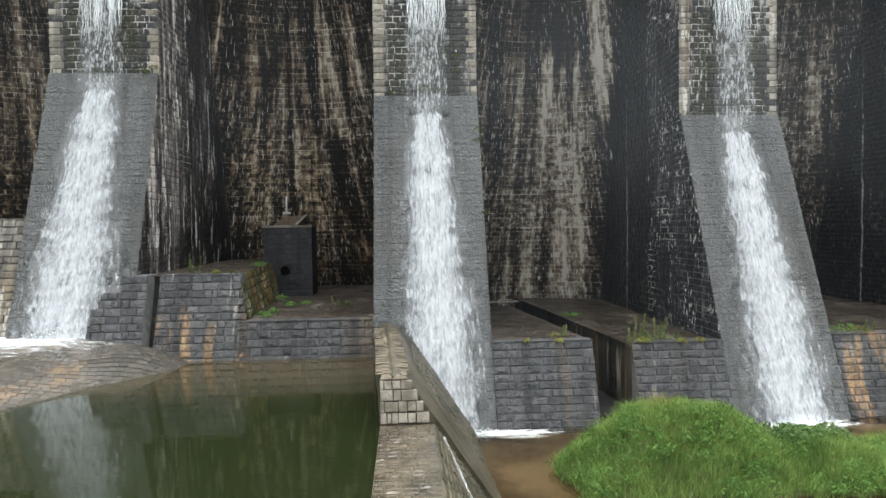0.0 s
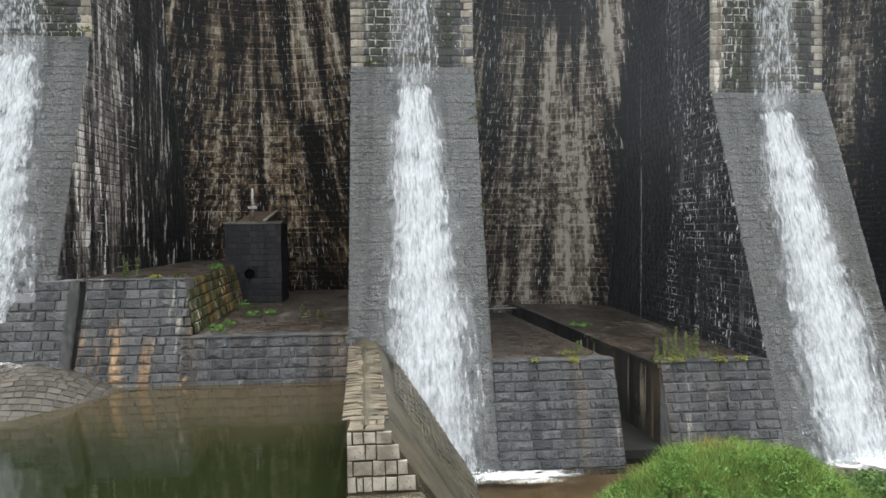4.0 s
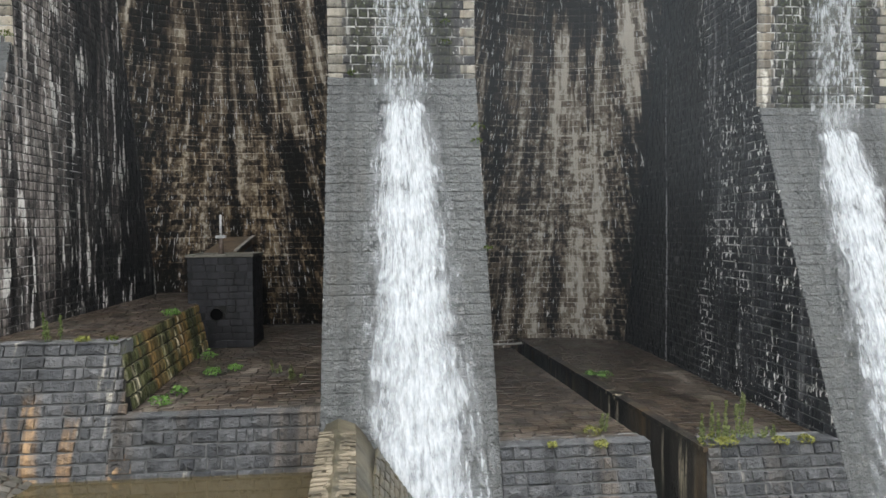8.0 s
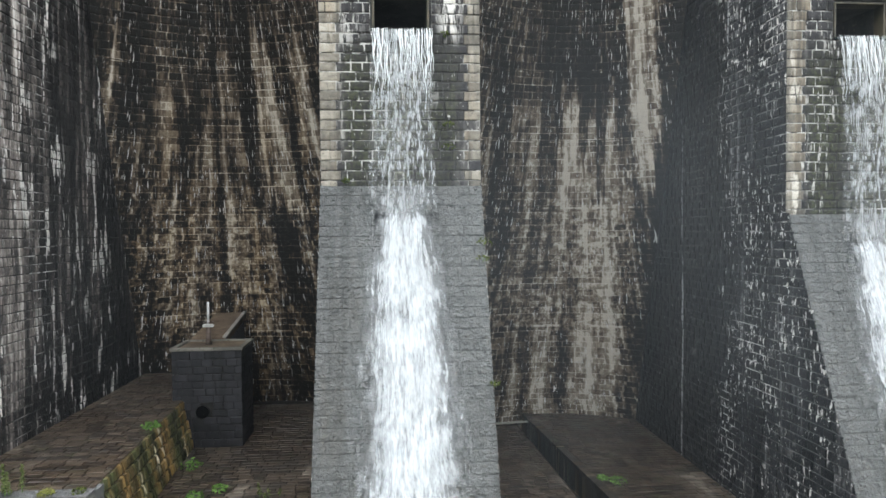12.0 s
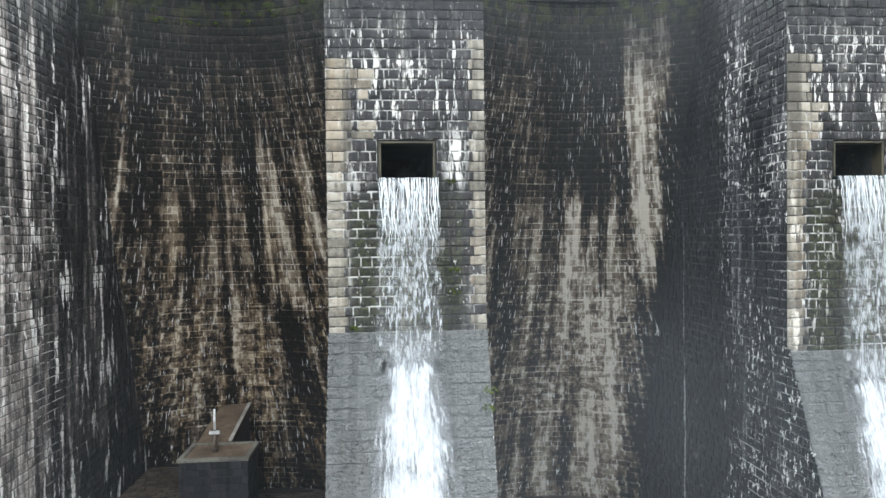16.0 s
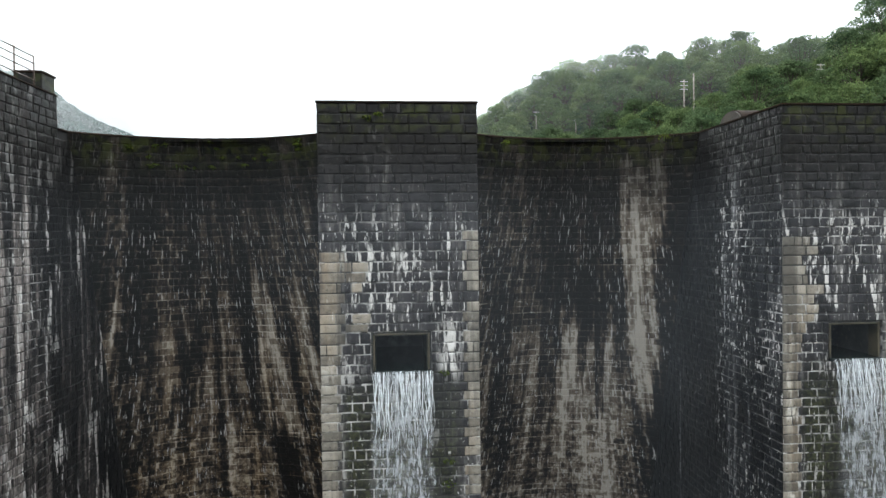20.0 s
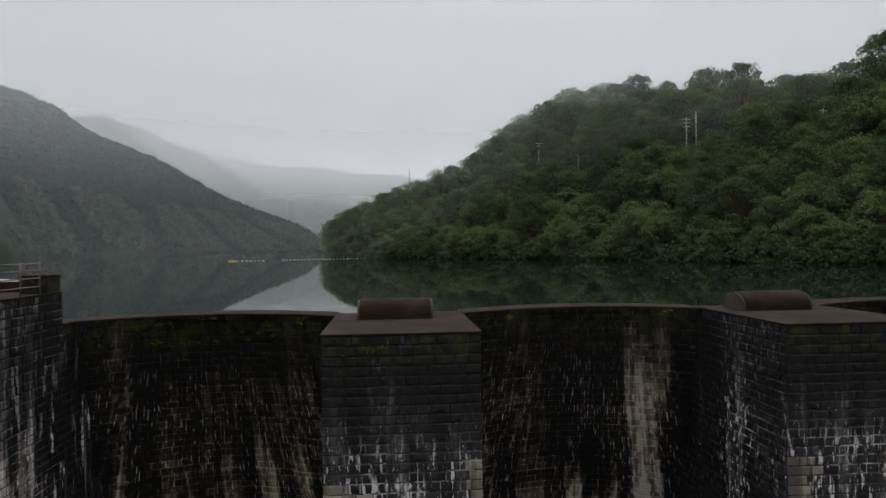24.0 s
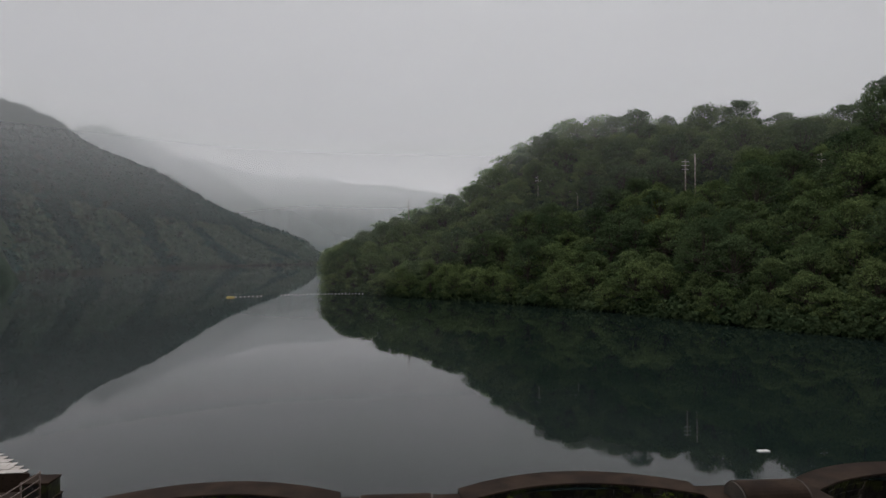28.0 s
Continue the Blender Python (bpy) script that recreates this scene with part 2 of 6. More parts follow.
def streaked(name, kind, stops, seed, bias=0.0, joint=0.0, tones=0.1, thin=2.1, long=0.13, drips=(0.56, 0.4, 0.54), fine=4.6, runz=0.9, white=(0.6, 0.585, 0.56),
             swaths=(), bands=(), crust=0.0, moss=0.0, gloss=0.6, contrast=1.3):
    """Rain-streaked masonry: stain runs from black crust over brown to pale lime, drawn out downwards and carried
    across the joints, plus darker zones by place.
    """
    g = Graph(name)
    x, y, z = g.where()
    if kind == "vault":
        base = bay_u(g)
        u = g.math("MULTIPLY", base, 0.62)
    elif kind == "front":
        u = g.math("ADD", x, seed)
    else:
        u = g.math("ADD", y, seed)
    lx = g.math("SUBTRACT", x, g.math("MULTIPLY", g.math("ROUND", g.math("DIVIDE", x, PITCH)), PITCH))
    bend = g.noise(g.scaled(1, 1, 0.5, seed), 0.8, 2.0)
    ub = g.math("MULTIPLY_ADD", bend, 0.35, u)
    grain = g.noise(g.scaled(1, 1, 1, seed), 7.0, 4.0)
    fields = ((0.75, 0.05, 3.0, 0.8 if kind == "vault" else 1.25, 0.0), (thin, long, 6.0, 1.45, 5.0), (thin * 3.4, 0.4, 5.0, 0.8, 9.0))
    total = bias + 0.5 - 0.5 * (0.55 + 0.26 + sum(f[3] for f in fields))
    v = g.math("MULTIPLY_ADD", g.noise(g.scaled(1, 1, 0.6, seed), 2.0, 5.0, 0.65), 0.55, total)
    for su, sz, detail, weight, off in fields:
        v = g.math("MULTIPLY_ADD", g.noise(g.vec(g.math("MULTIPLY", ub, su), seed + off, g.math("MULTIPLY", z, sz)), 1.0, detail, 0.6), weight, v)
    v = g.math("MULTIPLY_ADD", grain, 0.26, v)
    if tones:
        v = g.math("MULTIPLY_ADD", g.math("SUBTRACT", g.rand(), 0.5), tones, v)
    if kind == "vault":
        # ragged edges of the stains, stone by stone
        crumb = g.noise(g.scaled(1, 1, 0.55, seed + 40), 5.0, 5.0, 0.7)
        v = g.math("MULTIPLY_ADD", g.math("SUBTRACT", crumb, 0.5), 0.3, v)
    v = g.math("MULTIPLY_ADD", g.math("SUBTRACT", v, 0.5), contrast, 0.5)
    if joint:
        v = g.math("ADD", v, g.ramp(g.noise(g.scaled(1, 1, 1, seed + 6), 2.6, 5.0, 0.65), 0.4, 0.6, 0.0, joint))
        # some beds carry more lime than others
        bed = g.noise(g.vec(g.math("MULTIPLY", x, 0.25), seed + 8, g.math("MULTIPLY", z, 2.6)), 1.0, 1.0)
        v = g.math("ADD", v, g.math("MULTIPLY", g.ramp(bed, 0.5, 0.62, 0.0, 0.2), g.ramp(z, 22.5, 19.0, 0.3, 1.0)))
    if kind == "vault":
        flake = g.noise(g.scaled(1, 1, 1, seed + 2), 3.2, 6.0, 0.7)
        belt = g.math("MULTIPLY", g.ramp(z, 3.8, 5.2), g.ramp(z, 13.5, 10.0))
        v = g.math("MULTIPLY_ADD", g.math("SUBTRACT", g.ramp(flake, 0.42, 0.6), 0.5), g.math("MULTIPLY", belt, 0.3), v)
        cell = g.math("FLOOR", g.math("DIVIDE", x, PITCH))
        dx = g.math("SUBTRACT", g.math("SUBTRACT", x, g.math("MULTIPLY", cell, PITCH)), PITCH / 2)
        # darker high up, below 5 m and towards the bay's corners
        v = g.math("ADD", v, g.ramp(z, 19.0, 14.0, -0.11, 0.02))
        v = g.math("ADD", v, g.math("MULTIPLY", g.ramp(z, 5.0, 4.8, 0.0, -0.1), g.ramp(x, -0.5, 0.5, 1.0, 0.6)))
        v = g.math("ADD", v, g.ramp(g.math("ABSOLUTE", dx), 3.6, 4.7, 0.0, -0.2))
        # broad runs with ragged flanks and ends: centre and half width at the upper and the lower end
        stray = g.noise(g.vec(g.math("MULTIPLY", base, 1.1), seed + 27, g.math("MULTIPLY", z, 0.16)), 1.0, 4.0, 0.65)
        ragged = g.math("MULTIPLY_ADD", g.math("SUBTRACT", stray, 0.5), 2.4, base)
        ends = g.noise(g.vec(g.math("MULTIPLY", base, 1.6), seed + 33, g.math("MULTIPLY", z, 0.04)), 1.0, 3.0, 0.65)
        zr = g.math("MULTIPLY_ADD", g.math("SUBTRACT", ends, 0.5), 7.0, z)
        for cell_no, top, low, z1, z0, half1, half0, power in swaths:
            centre = g.line(z, z0, z1, low + 41.3 * cell_no, top + 41.3 * cell_no)
            half = g.line(z, z0, z1, half0, half1)
            near = g.ramp(g.math("DIVIDE", g.math("ABSOLUTE", g.math("SUBTRACT", ragged, centre)), half), 1.2, 0.75)
            span = g.math("MULTIPLY", g.ramp(zr, z1 + 0.7, z1 - 0.7), g.ramp(zr, z0 - 0.7, z0 + 0.7, 0.0, power))
            v = g.math("MULTIPLY_ADD", near, span, v)
        for at, half in bands:
            line = g.ramp(g.math("ABSOLUTE", g.math("SUBTRACT", z, at)), half, half * 0.4, 0.0, 0.42)
            v = g.math("MULTIPLY_ADD", line, g.ramp(g.noise(g.scaled(1, 1, 0.2, seed), 1.4, 4.0), 0.42, 0.6), v)
    elif kind == "side":
        # paler near the front, darker towards the vault, crest and foot
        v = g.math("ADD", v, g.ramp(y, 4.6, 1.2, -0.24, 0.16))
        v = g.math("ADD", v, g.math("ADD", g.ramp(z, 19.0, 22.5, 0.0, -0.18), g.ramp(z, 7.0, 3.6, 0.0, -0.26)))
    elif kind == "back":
        # darker from about 4 m behind the front
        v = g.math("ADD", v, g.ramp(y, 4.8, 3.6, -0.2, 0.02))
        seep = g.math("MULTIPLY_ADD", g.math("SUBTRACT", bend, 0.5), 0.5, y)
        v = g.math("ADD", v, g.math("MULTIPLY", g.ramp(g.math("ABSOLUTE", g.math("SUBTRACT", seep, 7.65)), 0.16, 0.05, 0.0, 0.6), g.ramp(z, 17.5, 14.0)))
    col_n = g.n.new("ShaderNodeValToRGB")
    cr = col_n.color_ramp
    while len(cr.elements) < len(stops):
        cr.elements.new(0.5)
    for e, (at, c) in zip(cr.elements, stops):
        e.position, e.color = at, (*c, 1)
    g.put(col_n.inputs[0], v)
    col = col_n.outputs[0]
    if kind == "vault":
        # iron-brown runs, more of them in the bay beside the valve house
        iron = g.ramp(g.noise(g.vec(g.math("MULTIPLY", u, 1.3), seed + 52, g.math("MULTIPLY", z, 0.12)), 1.0, 4.0), 0.4, 0.62)
        share = g.math("MULTIPLY", g.math("MULTIPLY_ADD", iron, 0.6, 0.4), g.math("MULTIPLY", g.ramp(x, -1.0, 1.0, 1.0, 0.2), g.ramp(z, 20.0, 9.0, 0.25, 1.0)))
        warm = g.n.new("ShaderNodeMix")
        warm.data_type, warm.blend_type = "RGBA", "MULTIPLY"
        g.put(warm.inputs[0], share), g.put(warm.inputs[6], col), g.put(warm.inputs[7], (1.07, 0.93, 0.72))
        col = warm.outputs[2]
    # lime drips
    runs = g.noise(g.vec(g.math("MULTIPLY", u, fine), seed + 19, g.math("MULTIPLY", z, runz)), 1.0, 4.0, 0.6)
    area = g.ramp(g.noise(g.vec(g.math("MULTIPLY", u, 0.5), seed + 13, g.math("MULTIPLY", z, 0.15)), 1.0, 2.0), drips[1], drips[2])
    if kind == "front":
        upper = g.math("MULTIPLY", g.ramp(z, 21.6, 20.4), g.ramp(z, 16.6, 18.0))
        area = g.math("MAXIMUM", g.math("MULTIPLY", area, 0.7), upper)
    elif kind == "back":
        area = g.math("MULTIPLY", g.math("MAXIMUM", area, g.ramp(g.noise(g.scaled(1, 0.7, 0.45, 61), 0.6, 3.0), 0.48, 0.56)), g.ramp(y, 4.7, 4.0, 0.12, 1.0))
    specks = g.math("MULTIPLY", g.ramp(g.noise(g.scaled(1, 1, 0.5, seed + 15), 11.0, 3.0, 0.6), 0.64, 0.69), g.ramp(v, 0.3, 0.55, 0.05, 0.7))
    lime = g.math("MULTIPLY", g.ramp(runs, drips[0], drips[0] + 0.045), g.math("MULTIPLY", area, g.ramp(grain, 0.32, 0.5, 0.35, 1.0)))
    lime = g.math("MAXIMUM", lime, specks)
    if kind == "front":
        blot = g.math("MULTIPLY", g.ramp(g.math("ABSOLUTE", g.math("SUBTRACT", lx, 1.55)), 0.5, 0.1), g.math("MULTIPLY", g.ramp(z, 15.6, 16.3), g.ramp(z, 17.9, 17.2)))
        lime = g.math("MAXIMUM", lime, g.math("MULTIPLY", blot, g.ramp(runs, 0.44, 0.54)))
        blot = g.math("MULTIPLY", g.ramp(g.math("ABSOLUTE", g.math("ADD", lx, 1.3)), 1.1, 0.3), g.math("MULTIPLY", g.ramp(z, 17.9, 18.6), g.ramp(z, 20.2, 19.9)))
        lime = g.math("MAXIMUM", lime, g.math("MULTIPLY", blot, g.ramp(runs, 0.52, 0.58)))
    if kind == "front":
        damp = g.math("MULTIPLY", g.ramp(g.math("ABSOLUTE", lx), 2.0, 1.5), g.ramp(z, 16.4, 15.0))
        col = g.mix(g.math("MULTIPLY", damp, g.ramp(bend, 0.3, 0.6, 0.25, 0.8)), col, g.mix(g.ramp(grain, 0.4, 0.6), (0.014, 0.015, 0.01), (0.045, 0.05, 0.02)))
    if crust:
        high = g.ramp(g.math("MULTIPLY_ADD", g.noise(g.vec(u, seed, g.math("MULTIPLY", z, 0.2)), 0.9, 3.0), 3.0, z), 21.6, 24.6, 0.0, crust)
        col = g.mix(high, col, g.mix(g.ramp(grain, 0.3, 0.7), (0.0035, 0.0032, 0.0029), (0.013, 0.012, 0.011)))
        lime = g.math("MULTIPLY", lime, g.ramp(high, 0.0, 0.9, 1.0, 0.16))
    col = g.mix(lime, col, white)
    if moss:
        green = g.math("MULTIPLY", g.ramp(g.noise(g.scaled(1, 1, 1, 7), 2.2, 4.0), 0.46, 0.6), g.ramp(z, 22.9, 24.3, 0.0, moss))
        col = g.mix(green, col, (0.035, 0.042, 0.01))
    relief = g.math("ADD", g.noise(g.scaled(1, 1, 1), 14.0, 5.0, 0.65), g.math("MULTIPLY", lime, 0.15))
    return g.surface(col, g.ramp(v, 0.3, 0.75, gloss - 0.16, gloss + 0.2), g.bump(relief, 0.7, 0.025), spec=0.22)


FRONT_STOPS = ((0.2, (0.011, 0.0105, 0.0115)), (0.42, (0.022, 0.0215, 0.0235)), (0.6, (0.042, 0.04, 0.042)), (0.78, (0.1, 0.096, 0.092)), (0.97, (0.38, 0.37, 0.35)))
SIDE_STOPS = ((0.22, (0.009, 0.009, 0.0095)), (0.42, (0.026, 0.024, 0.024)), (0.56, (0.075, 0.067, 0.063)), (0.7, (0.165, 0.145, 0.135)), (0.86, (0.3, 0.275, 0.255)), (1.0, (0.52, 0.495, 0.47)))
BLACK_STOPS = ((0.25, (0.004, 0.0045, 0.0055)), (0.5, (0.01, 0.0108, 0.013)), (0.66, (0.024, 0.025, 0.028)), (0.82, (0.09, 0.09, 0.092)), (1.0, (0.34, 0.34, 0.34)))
VAULT_STOPS = ((0.22, (0.0085, 0.008, 0.0078)), (0.42, (0.027, 0.0225, 0.0185)), (0.56, (0.078, 0.061, 0.046)), (0.7, (0.155, 0.128, 0.1)), (0.88, (0.27, 0.24, 0.2)), (1.0, (0.5, 0.465, 0.41)))
VAULT_RUNS = ((-1, 2.9, 3.7, 18.5, 11.6, 0.7, 1.4, 0.4), (-1, 5.4, 7.0, 22.0, 14.5, 0.7, 0.8, 0.24), (-1, -9.4, -9.2, 18.6, 13.5, 0.5, 0.5, 0.3),
              (-1, -3.0, -3.5, 15.0, 11.5, 0.6, 1.7, 0.2), (-1, -1.0, -0.5, 13.5, 7.5, 0.35, 0.9, 0.26), (-1, -2.2, -2.0, 10.9, 5.0, 5.2, 4.6, 0.13))
VAULT_DARKS = ((-1, -7.5, -8.7, 23.0, 13.0, 1.4, 0.45, -0.34), (-1, -1.2, -4.6, 19.0, 12.3, 0.5, 0.9, -0.3), (-1, 0.4, 1.2, 19.5, 12.0, 0.6, 0.3, -0.26),
               (-1, 3.0, 4.3, 11.5, 5.0, 0.8, 1.0, -0.34), (-1, -3.5, -3.5, 23.0, 17.0, 1.8, 0.7, -0.2))
RIGHT_RUNS = ((0, 2.6, 1.9, 15.6, -2.0, 2.7, 4.2, 0.3), (0, 8.4, 7.4, 23.3, 12.2, 2.4, 0.6, 0.46), (0, 1.5, 2.0, 23.0, 16.5, 4.2, 3.6, -0.2),
              (0, 0.0, 0.35, 18.0, 13.2, 0.6, 0.15, -0.45), (0, 2.35, 2.6, 18.0, 12.4, 0.7, 0.2, -0.45), (0, 4.3, 4.0, 18.0, 11.3, 0.7, 0.2, -0.5), (0, 5.9, 5.6, 18.0, 13.8, 0.5, 0.2, -0.35),
              (0, 8.0, 6.3, 12.0, 0.5, 0.6, 1.0, -0.36), (0, -5.6, -3.6, 17.0, 8.5, 1.2, 0.9, -0.26))
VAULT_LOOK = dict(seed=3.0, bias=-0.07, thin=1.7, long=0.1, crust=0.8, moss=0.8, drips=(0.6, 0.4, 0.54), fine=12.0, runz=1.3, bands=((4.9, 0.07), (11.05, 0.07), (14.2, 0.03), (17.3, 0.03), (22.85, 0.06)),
                  swaths=VAULT_RUNS + VAULT_DARKS + RIGHT_RUNS)
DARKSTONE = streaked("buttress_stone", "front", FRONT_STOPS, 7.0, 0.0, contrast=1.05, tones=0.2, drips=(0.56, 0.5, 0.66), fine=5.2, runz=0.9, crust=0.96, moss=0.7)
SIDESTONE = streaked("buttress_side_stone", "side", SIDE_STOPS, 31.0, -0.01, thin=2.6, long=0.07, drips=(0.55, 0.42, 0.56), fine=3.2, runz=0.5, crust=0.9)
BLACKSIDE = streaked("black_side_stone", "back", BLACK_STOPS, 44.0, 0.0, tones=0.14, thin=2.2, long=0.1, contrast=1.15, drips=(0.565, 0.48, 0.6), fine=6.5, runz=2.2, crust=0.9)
PALESTONE = stone("quoin_stone", (0.11, 0.1, 0.083), (0.36, 0.33, 0.275), (0.3, 0.235, 0.16), (0.55, 0.52, 0.46), 0.56, 0.54, fine=2.2, seed=12.0, runz=0.6, soot=0.75, tones=0.5, chips=0.6)
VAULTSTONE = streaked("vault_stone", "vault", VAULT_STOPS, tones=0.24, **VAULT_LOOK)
GREYSTONE = stone("chute_stone", (0.068, 0.071, 0.071), (0.118, 0.121, 0.12), (0.115, 0.11, 0.1), (0.18, 0.18, 0.172), 0.66, 0.56, fine=1.2, seed=51.0, gloss=0.6, soot=0.35, tones=0.12, chips=1.0, rock=1.6)
WALLSTONE = stone("foot_wall_stone", (0.024, 0.026, 0.03), (0.09, 0.091, 0.094), (0.14, 0.112, 0.086), (0.42, 0.39, 0.33), 0.6, 0.5, fine=2.0, seed=71.0, gloss=0.5, soot=0.6, chips=0.95, tones=0.38, rock=1.0)
OCHREWALL = stone("ochre_wall_stone", (0.026, 0.028, 0.032), (0.098, 0.098, 0.1), (0.14, 0.112, 0.086), (0.42, 0.39, 0.33), 0.58, 0.54, fine=2.0, seed=71.0, gloss=0.5, ochre=1.0, soot=0.6, chips=0.95, tones=0.38, rock=1.0)


def paving(name, dark, light, dry, moss, dry_at=0.56, gloss=0.3, seed=0.0):
    """Wet paving: pieces of differing tone, drier pale patches, silt and moss in between."""
    g = Graph(name)
    grain = g.noise(g.scaled(1, 1, 1, seed), 9.0, 5.0, 0.65)
    tone = g.ramp(g.math("ADD", g.math("MULTIPLY", g.rand(), 0.8), g.math("MULTIPLY", grain, 0.5)), 0.25, 0.95)
    patch = g.noise(g.scaled(1, 0.55, 1, seed + 3), 0.45, 5.0, 0.6)
    col = g.mix(tone, dark, light)
    col = g.mix(g.ramp(patch, dry_at, dry_at + 0.1, 0.0, 0.85), col, g.mix(tone, tuple(c * 0.55 for c in dry), dry))
    col = g.mix(g.ramp(g.noise(g.scaled(1, 1, 1, seed + 9), 1.7, 5.0, 0.65), 0.57, 0.66, 0.0, 0.45), col, moss)
    return g.surface(col, g.ramp(patch, 0.4, 0.62, gloss, gloss + 0.35), g.bump(grain, 0.6, 0.02), spec=0.5)


PAVER = paving("wet_paver", (0.013, 0.0085, 0.0055), (0.048, 0.034, 0.023), (0.15, 0.125, 0.1), (0.026, 0.03, 0.009), 0.58, seed=91.0)


def mortar(name, dark, pale, at, seed=0.0, vault=False, flank=False):
    g = Graph(name)
    x, y, z = g.where()
    u = bay_u(g) if vault else g.math("ADD", x, y)
    area = g.noise(g.vec(g.math("MULTIPLY", u, 0.5), seed, g.math("MULTIPLY", z, 0.3)), 1.0, 4.0)
    spots = g.noise(g.scaled(1, 1, 1, seed), 3.0, 4.0)
    high = g.ramp(z, 21.6, 20.2, 0.06, 1.0)
    if flank:
        patch = g.ramp(g.noise(g.scaled(1, 0.7, 0.45, 61), 0.6, 3.0), 0.44, 0.54, 0.25, 1.0)
        high = g.math("MULTIPLY", high, g.mix(g.ramp(y, 0.04, 0.08), (1.0, 1.0, 1.0), g.math("MULTIPLY", patch, g.ramp(y, 4.6, 4.0, 0.12, 1.0))))
    dark = g.mix(g.ramp(z, 20.5, 22.0), dark, tuple(c * 0.3 for c in dark))
    col = g.mix(g.math("MULTIPLY", high, g.math("MULTIPLY", g.ramp(area, at, at + 0.12), g.ramp(spots, 0.4, 0.56))), dark, pale)
    return g.surface(col, 0.85, g.bump(g.noise(g.scaled(1, 1, 1), 40.0, 3.0), 0.5, 0.01), spec=0.3)


MORTAR = mortar("lime_mortar", (0.03, 0.029, 0.028), (0.5, 0.49, 0.47), 0.46, 4.0, flank=True)
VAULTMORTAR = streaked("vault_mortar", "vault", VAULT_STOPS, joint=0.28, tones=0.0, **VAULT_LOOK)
GREYMORTAR = mortar("grey_mortar", (0.085, 0.087, 0.087), (0.14, 0.14, 0.136), 0.4, 24.0)
# dark joints, and recesses whose shade is put into the colour
JOINTSHADE = mortar("dark_joint", (0.012, 0.011, 0.01), (0.06, 0.055, 0.05), 0.55, 34.0)


def concrete(name, a, b, patch, gloss=0.8, scale=1.0, shine=0.35):
    g = Graph(name)
    n1 = g.noise(g.scaled(1, 1, 1), 0.8 * scale, 5.0)
    n2 = g.noise(g.scaled(1, 1, 1, 11), 7.0 * scale, 4.0)
    col = g.mix(g.ramp(n1, 0.35, 0.68), a, b)
    col = g.mix(g.ramp(n2, 0.56, 0.72, 0.0, 0.8), col, patch)
    return g.surface(col, gloss, g.bump(g.noise(g.scaled(1, 1, 1), 22.0, 5.0), 0.5, 0.015), spec=shine)


CREST = concrete("crest_concrete", (0.014, 0.0088, 0.006), (0.029, 0.019, 0.0125), (0.009, 0.0075, 0.004), 0.92, 1.0, 0.12)
ROOFPLATE = concrete("rusty_roof", (0.06, 0.042, 0.026), (0.14, 0.1, 0.066), (0.03, 0.02, 0.012))
RIM = concrete("pale_rim", (0.2, 0.19, 0.17), (0.34, 0.33, 0.3), (0.09, 0.085, 0.07))
RUST = concrete("rusty_iron", (0.07, 0.05, 0.04), (0.13, 0.1, 0.085), (0.03, 0.02, 0.016), 0.6, 6.0)
SILVER = concrete("galvanised_metal", (0.4, 0.4, 0.4), (0.6, 0.6, 0.6), (0.25, 0.24, 0.22), 0.45, 6.0)
WHITEBLOCK = concrete("white_block", (0.16, 0.142, 0.112), (0.37, 0.34, 0.285), (0.08, 0.068, 0.05), 0.75, 3.0)
TILE = concrete("pale_tile", (0.3, 0.28, 0.25), (0.42, 0.4, 0.37), (0.2, 0.18, 0.16))
VOID = concrete("culvert_lining", (0.03, 0.032, 0.034), (0.07, 0.072, 0.07), (0.12, 0.11, 0.09))
WETFLAG = concrete("wet_flagstone", (0.034, 0.027, 0.018), (0.088, 0.072, 0.05), (0.028, 0.027, 0.013), 0.14, 1.6)
ROUGHSTONE = concrete("weathered_rubble", (0.05, 0.041, 0.027), (0.14, 0.115, 0.08), (0.06, 0.058, 0.026), 0.7, 1.6)
BATTER = concrete("mossy_rubble", (0.027, 0.024, 0.015), (0.078, 0.066, 0.043), (0.034, 0.04, 0.013), 0.45, 1.6)


def soil():
    g = Graph("ground_soil")
    x, y, z = g.where()
    n = g.noise(g.scaled(1, 1, 1), 0.35, 6.0)
    mud = g.mix(g.ramp(n, 0.35, 0.65), (0.06, 0.046, 0.032), (0.15, 0.12, 0.088))
    green = g.mix(g.ramp(n, 0.35, 0.65), (0.009, 0.02, 0.012), (0.018, 0.034, 0.02))
    col = g.mix(g.ramp(z, 5.0, 9.0), mud, green)
    return g.surface(col, 0.85, g.bump(g.noise(g.scaled(1, 1, 1), 6.0, 6.0), 0.7, 0.06), spec=0.03)


SOIL = soil()


def water(name, tint, rough, ripple, size, stretch=1.0, clear=0.0, silt=None):
    g = Graph(name)
    waves = g.noise(g.scaled(1.0, stretch, 1), size, 3.0, 0.5)
    n = g.bump(waves, ripple, 0.02)
    if silt:
        x, y, z = g.where()
        shoal = g.math("ADD", y, g.math("MULTIPLY", g.noise(g.scaled(1, 1, 1), 0.5, 3.0), 4.0))
        tint = g.mix(g.ramp(shoal, -10.0, -3.5), tint, silt)
    return g.surface(tint, rough, n, spec=0.5, IOR=1.33, Transmission_Weight=clear)


LAKE = water("lake_water", (0.006, 0.0105, 0.01), 0.02, 0.03, 0.5)
POOL = water("pool_water", (0.0095, 0.013, 0.0045), 0.04, 0.14, 1.6, 2.0, silt=(0.046, 0.037, 0.02))


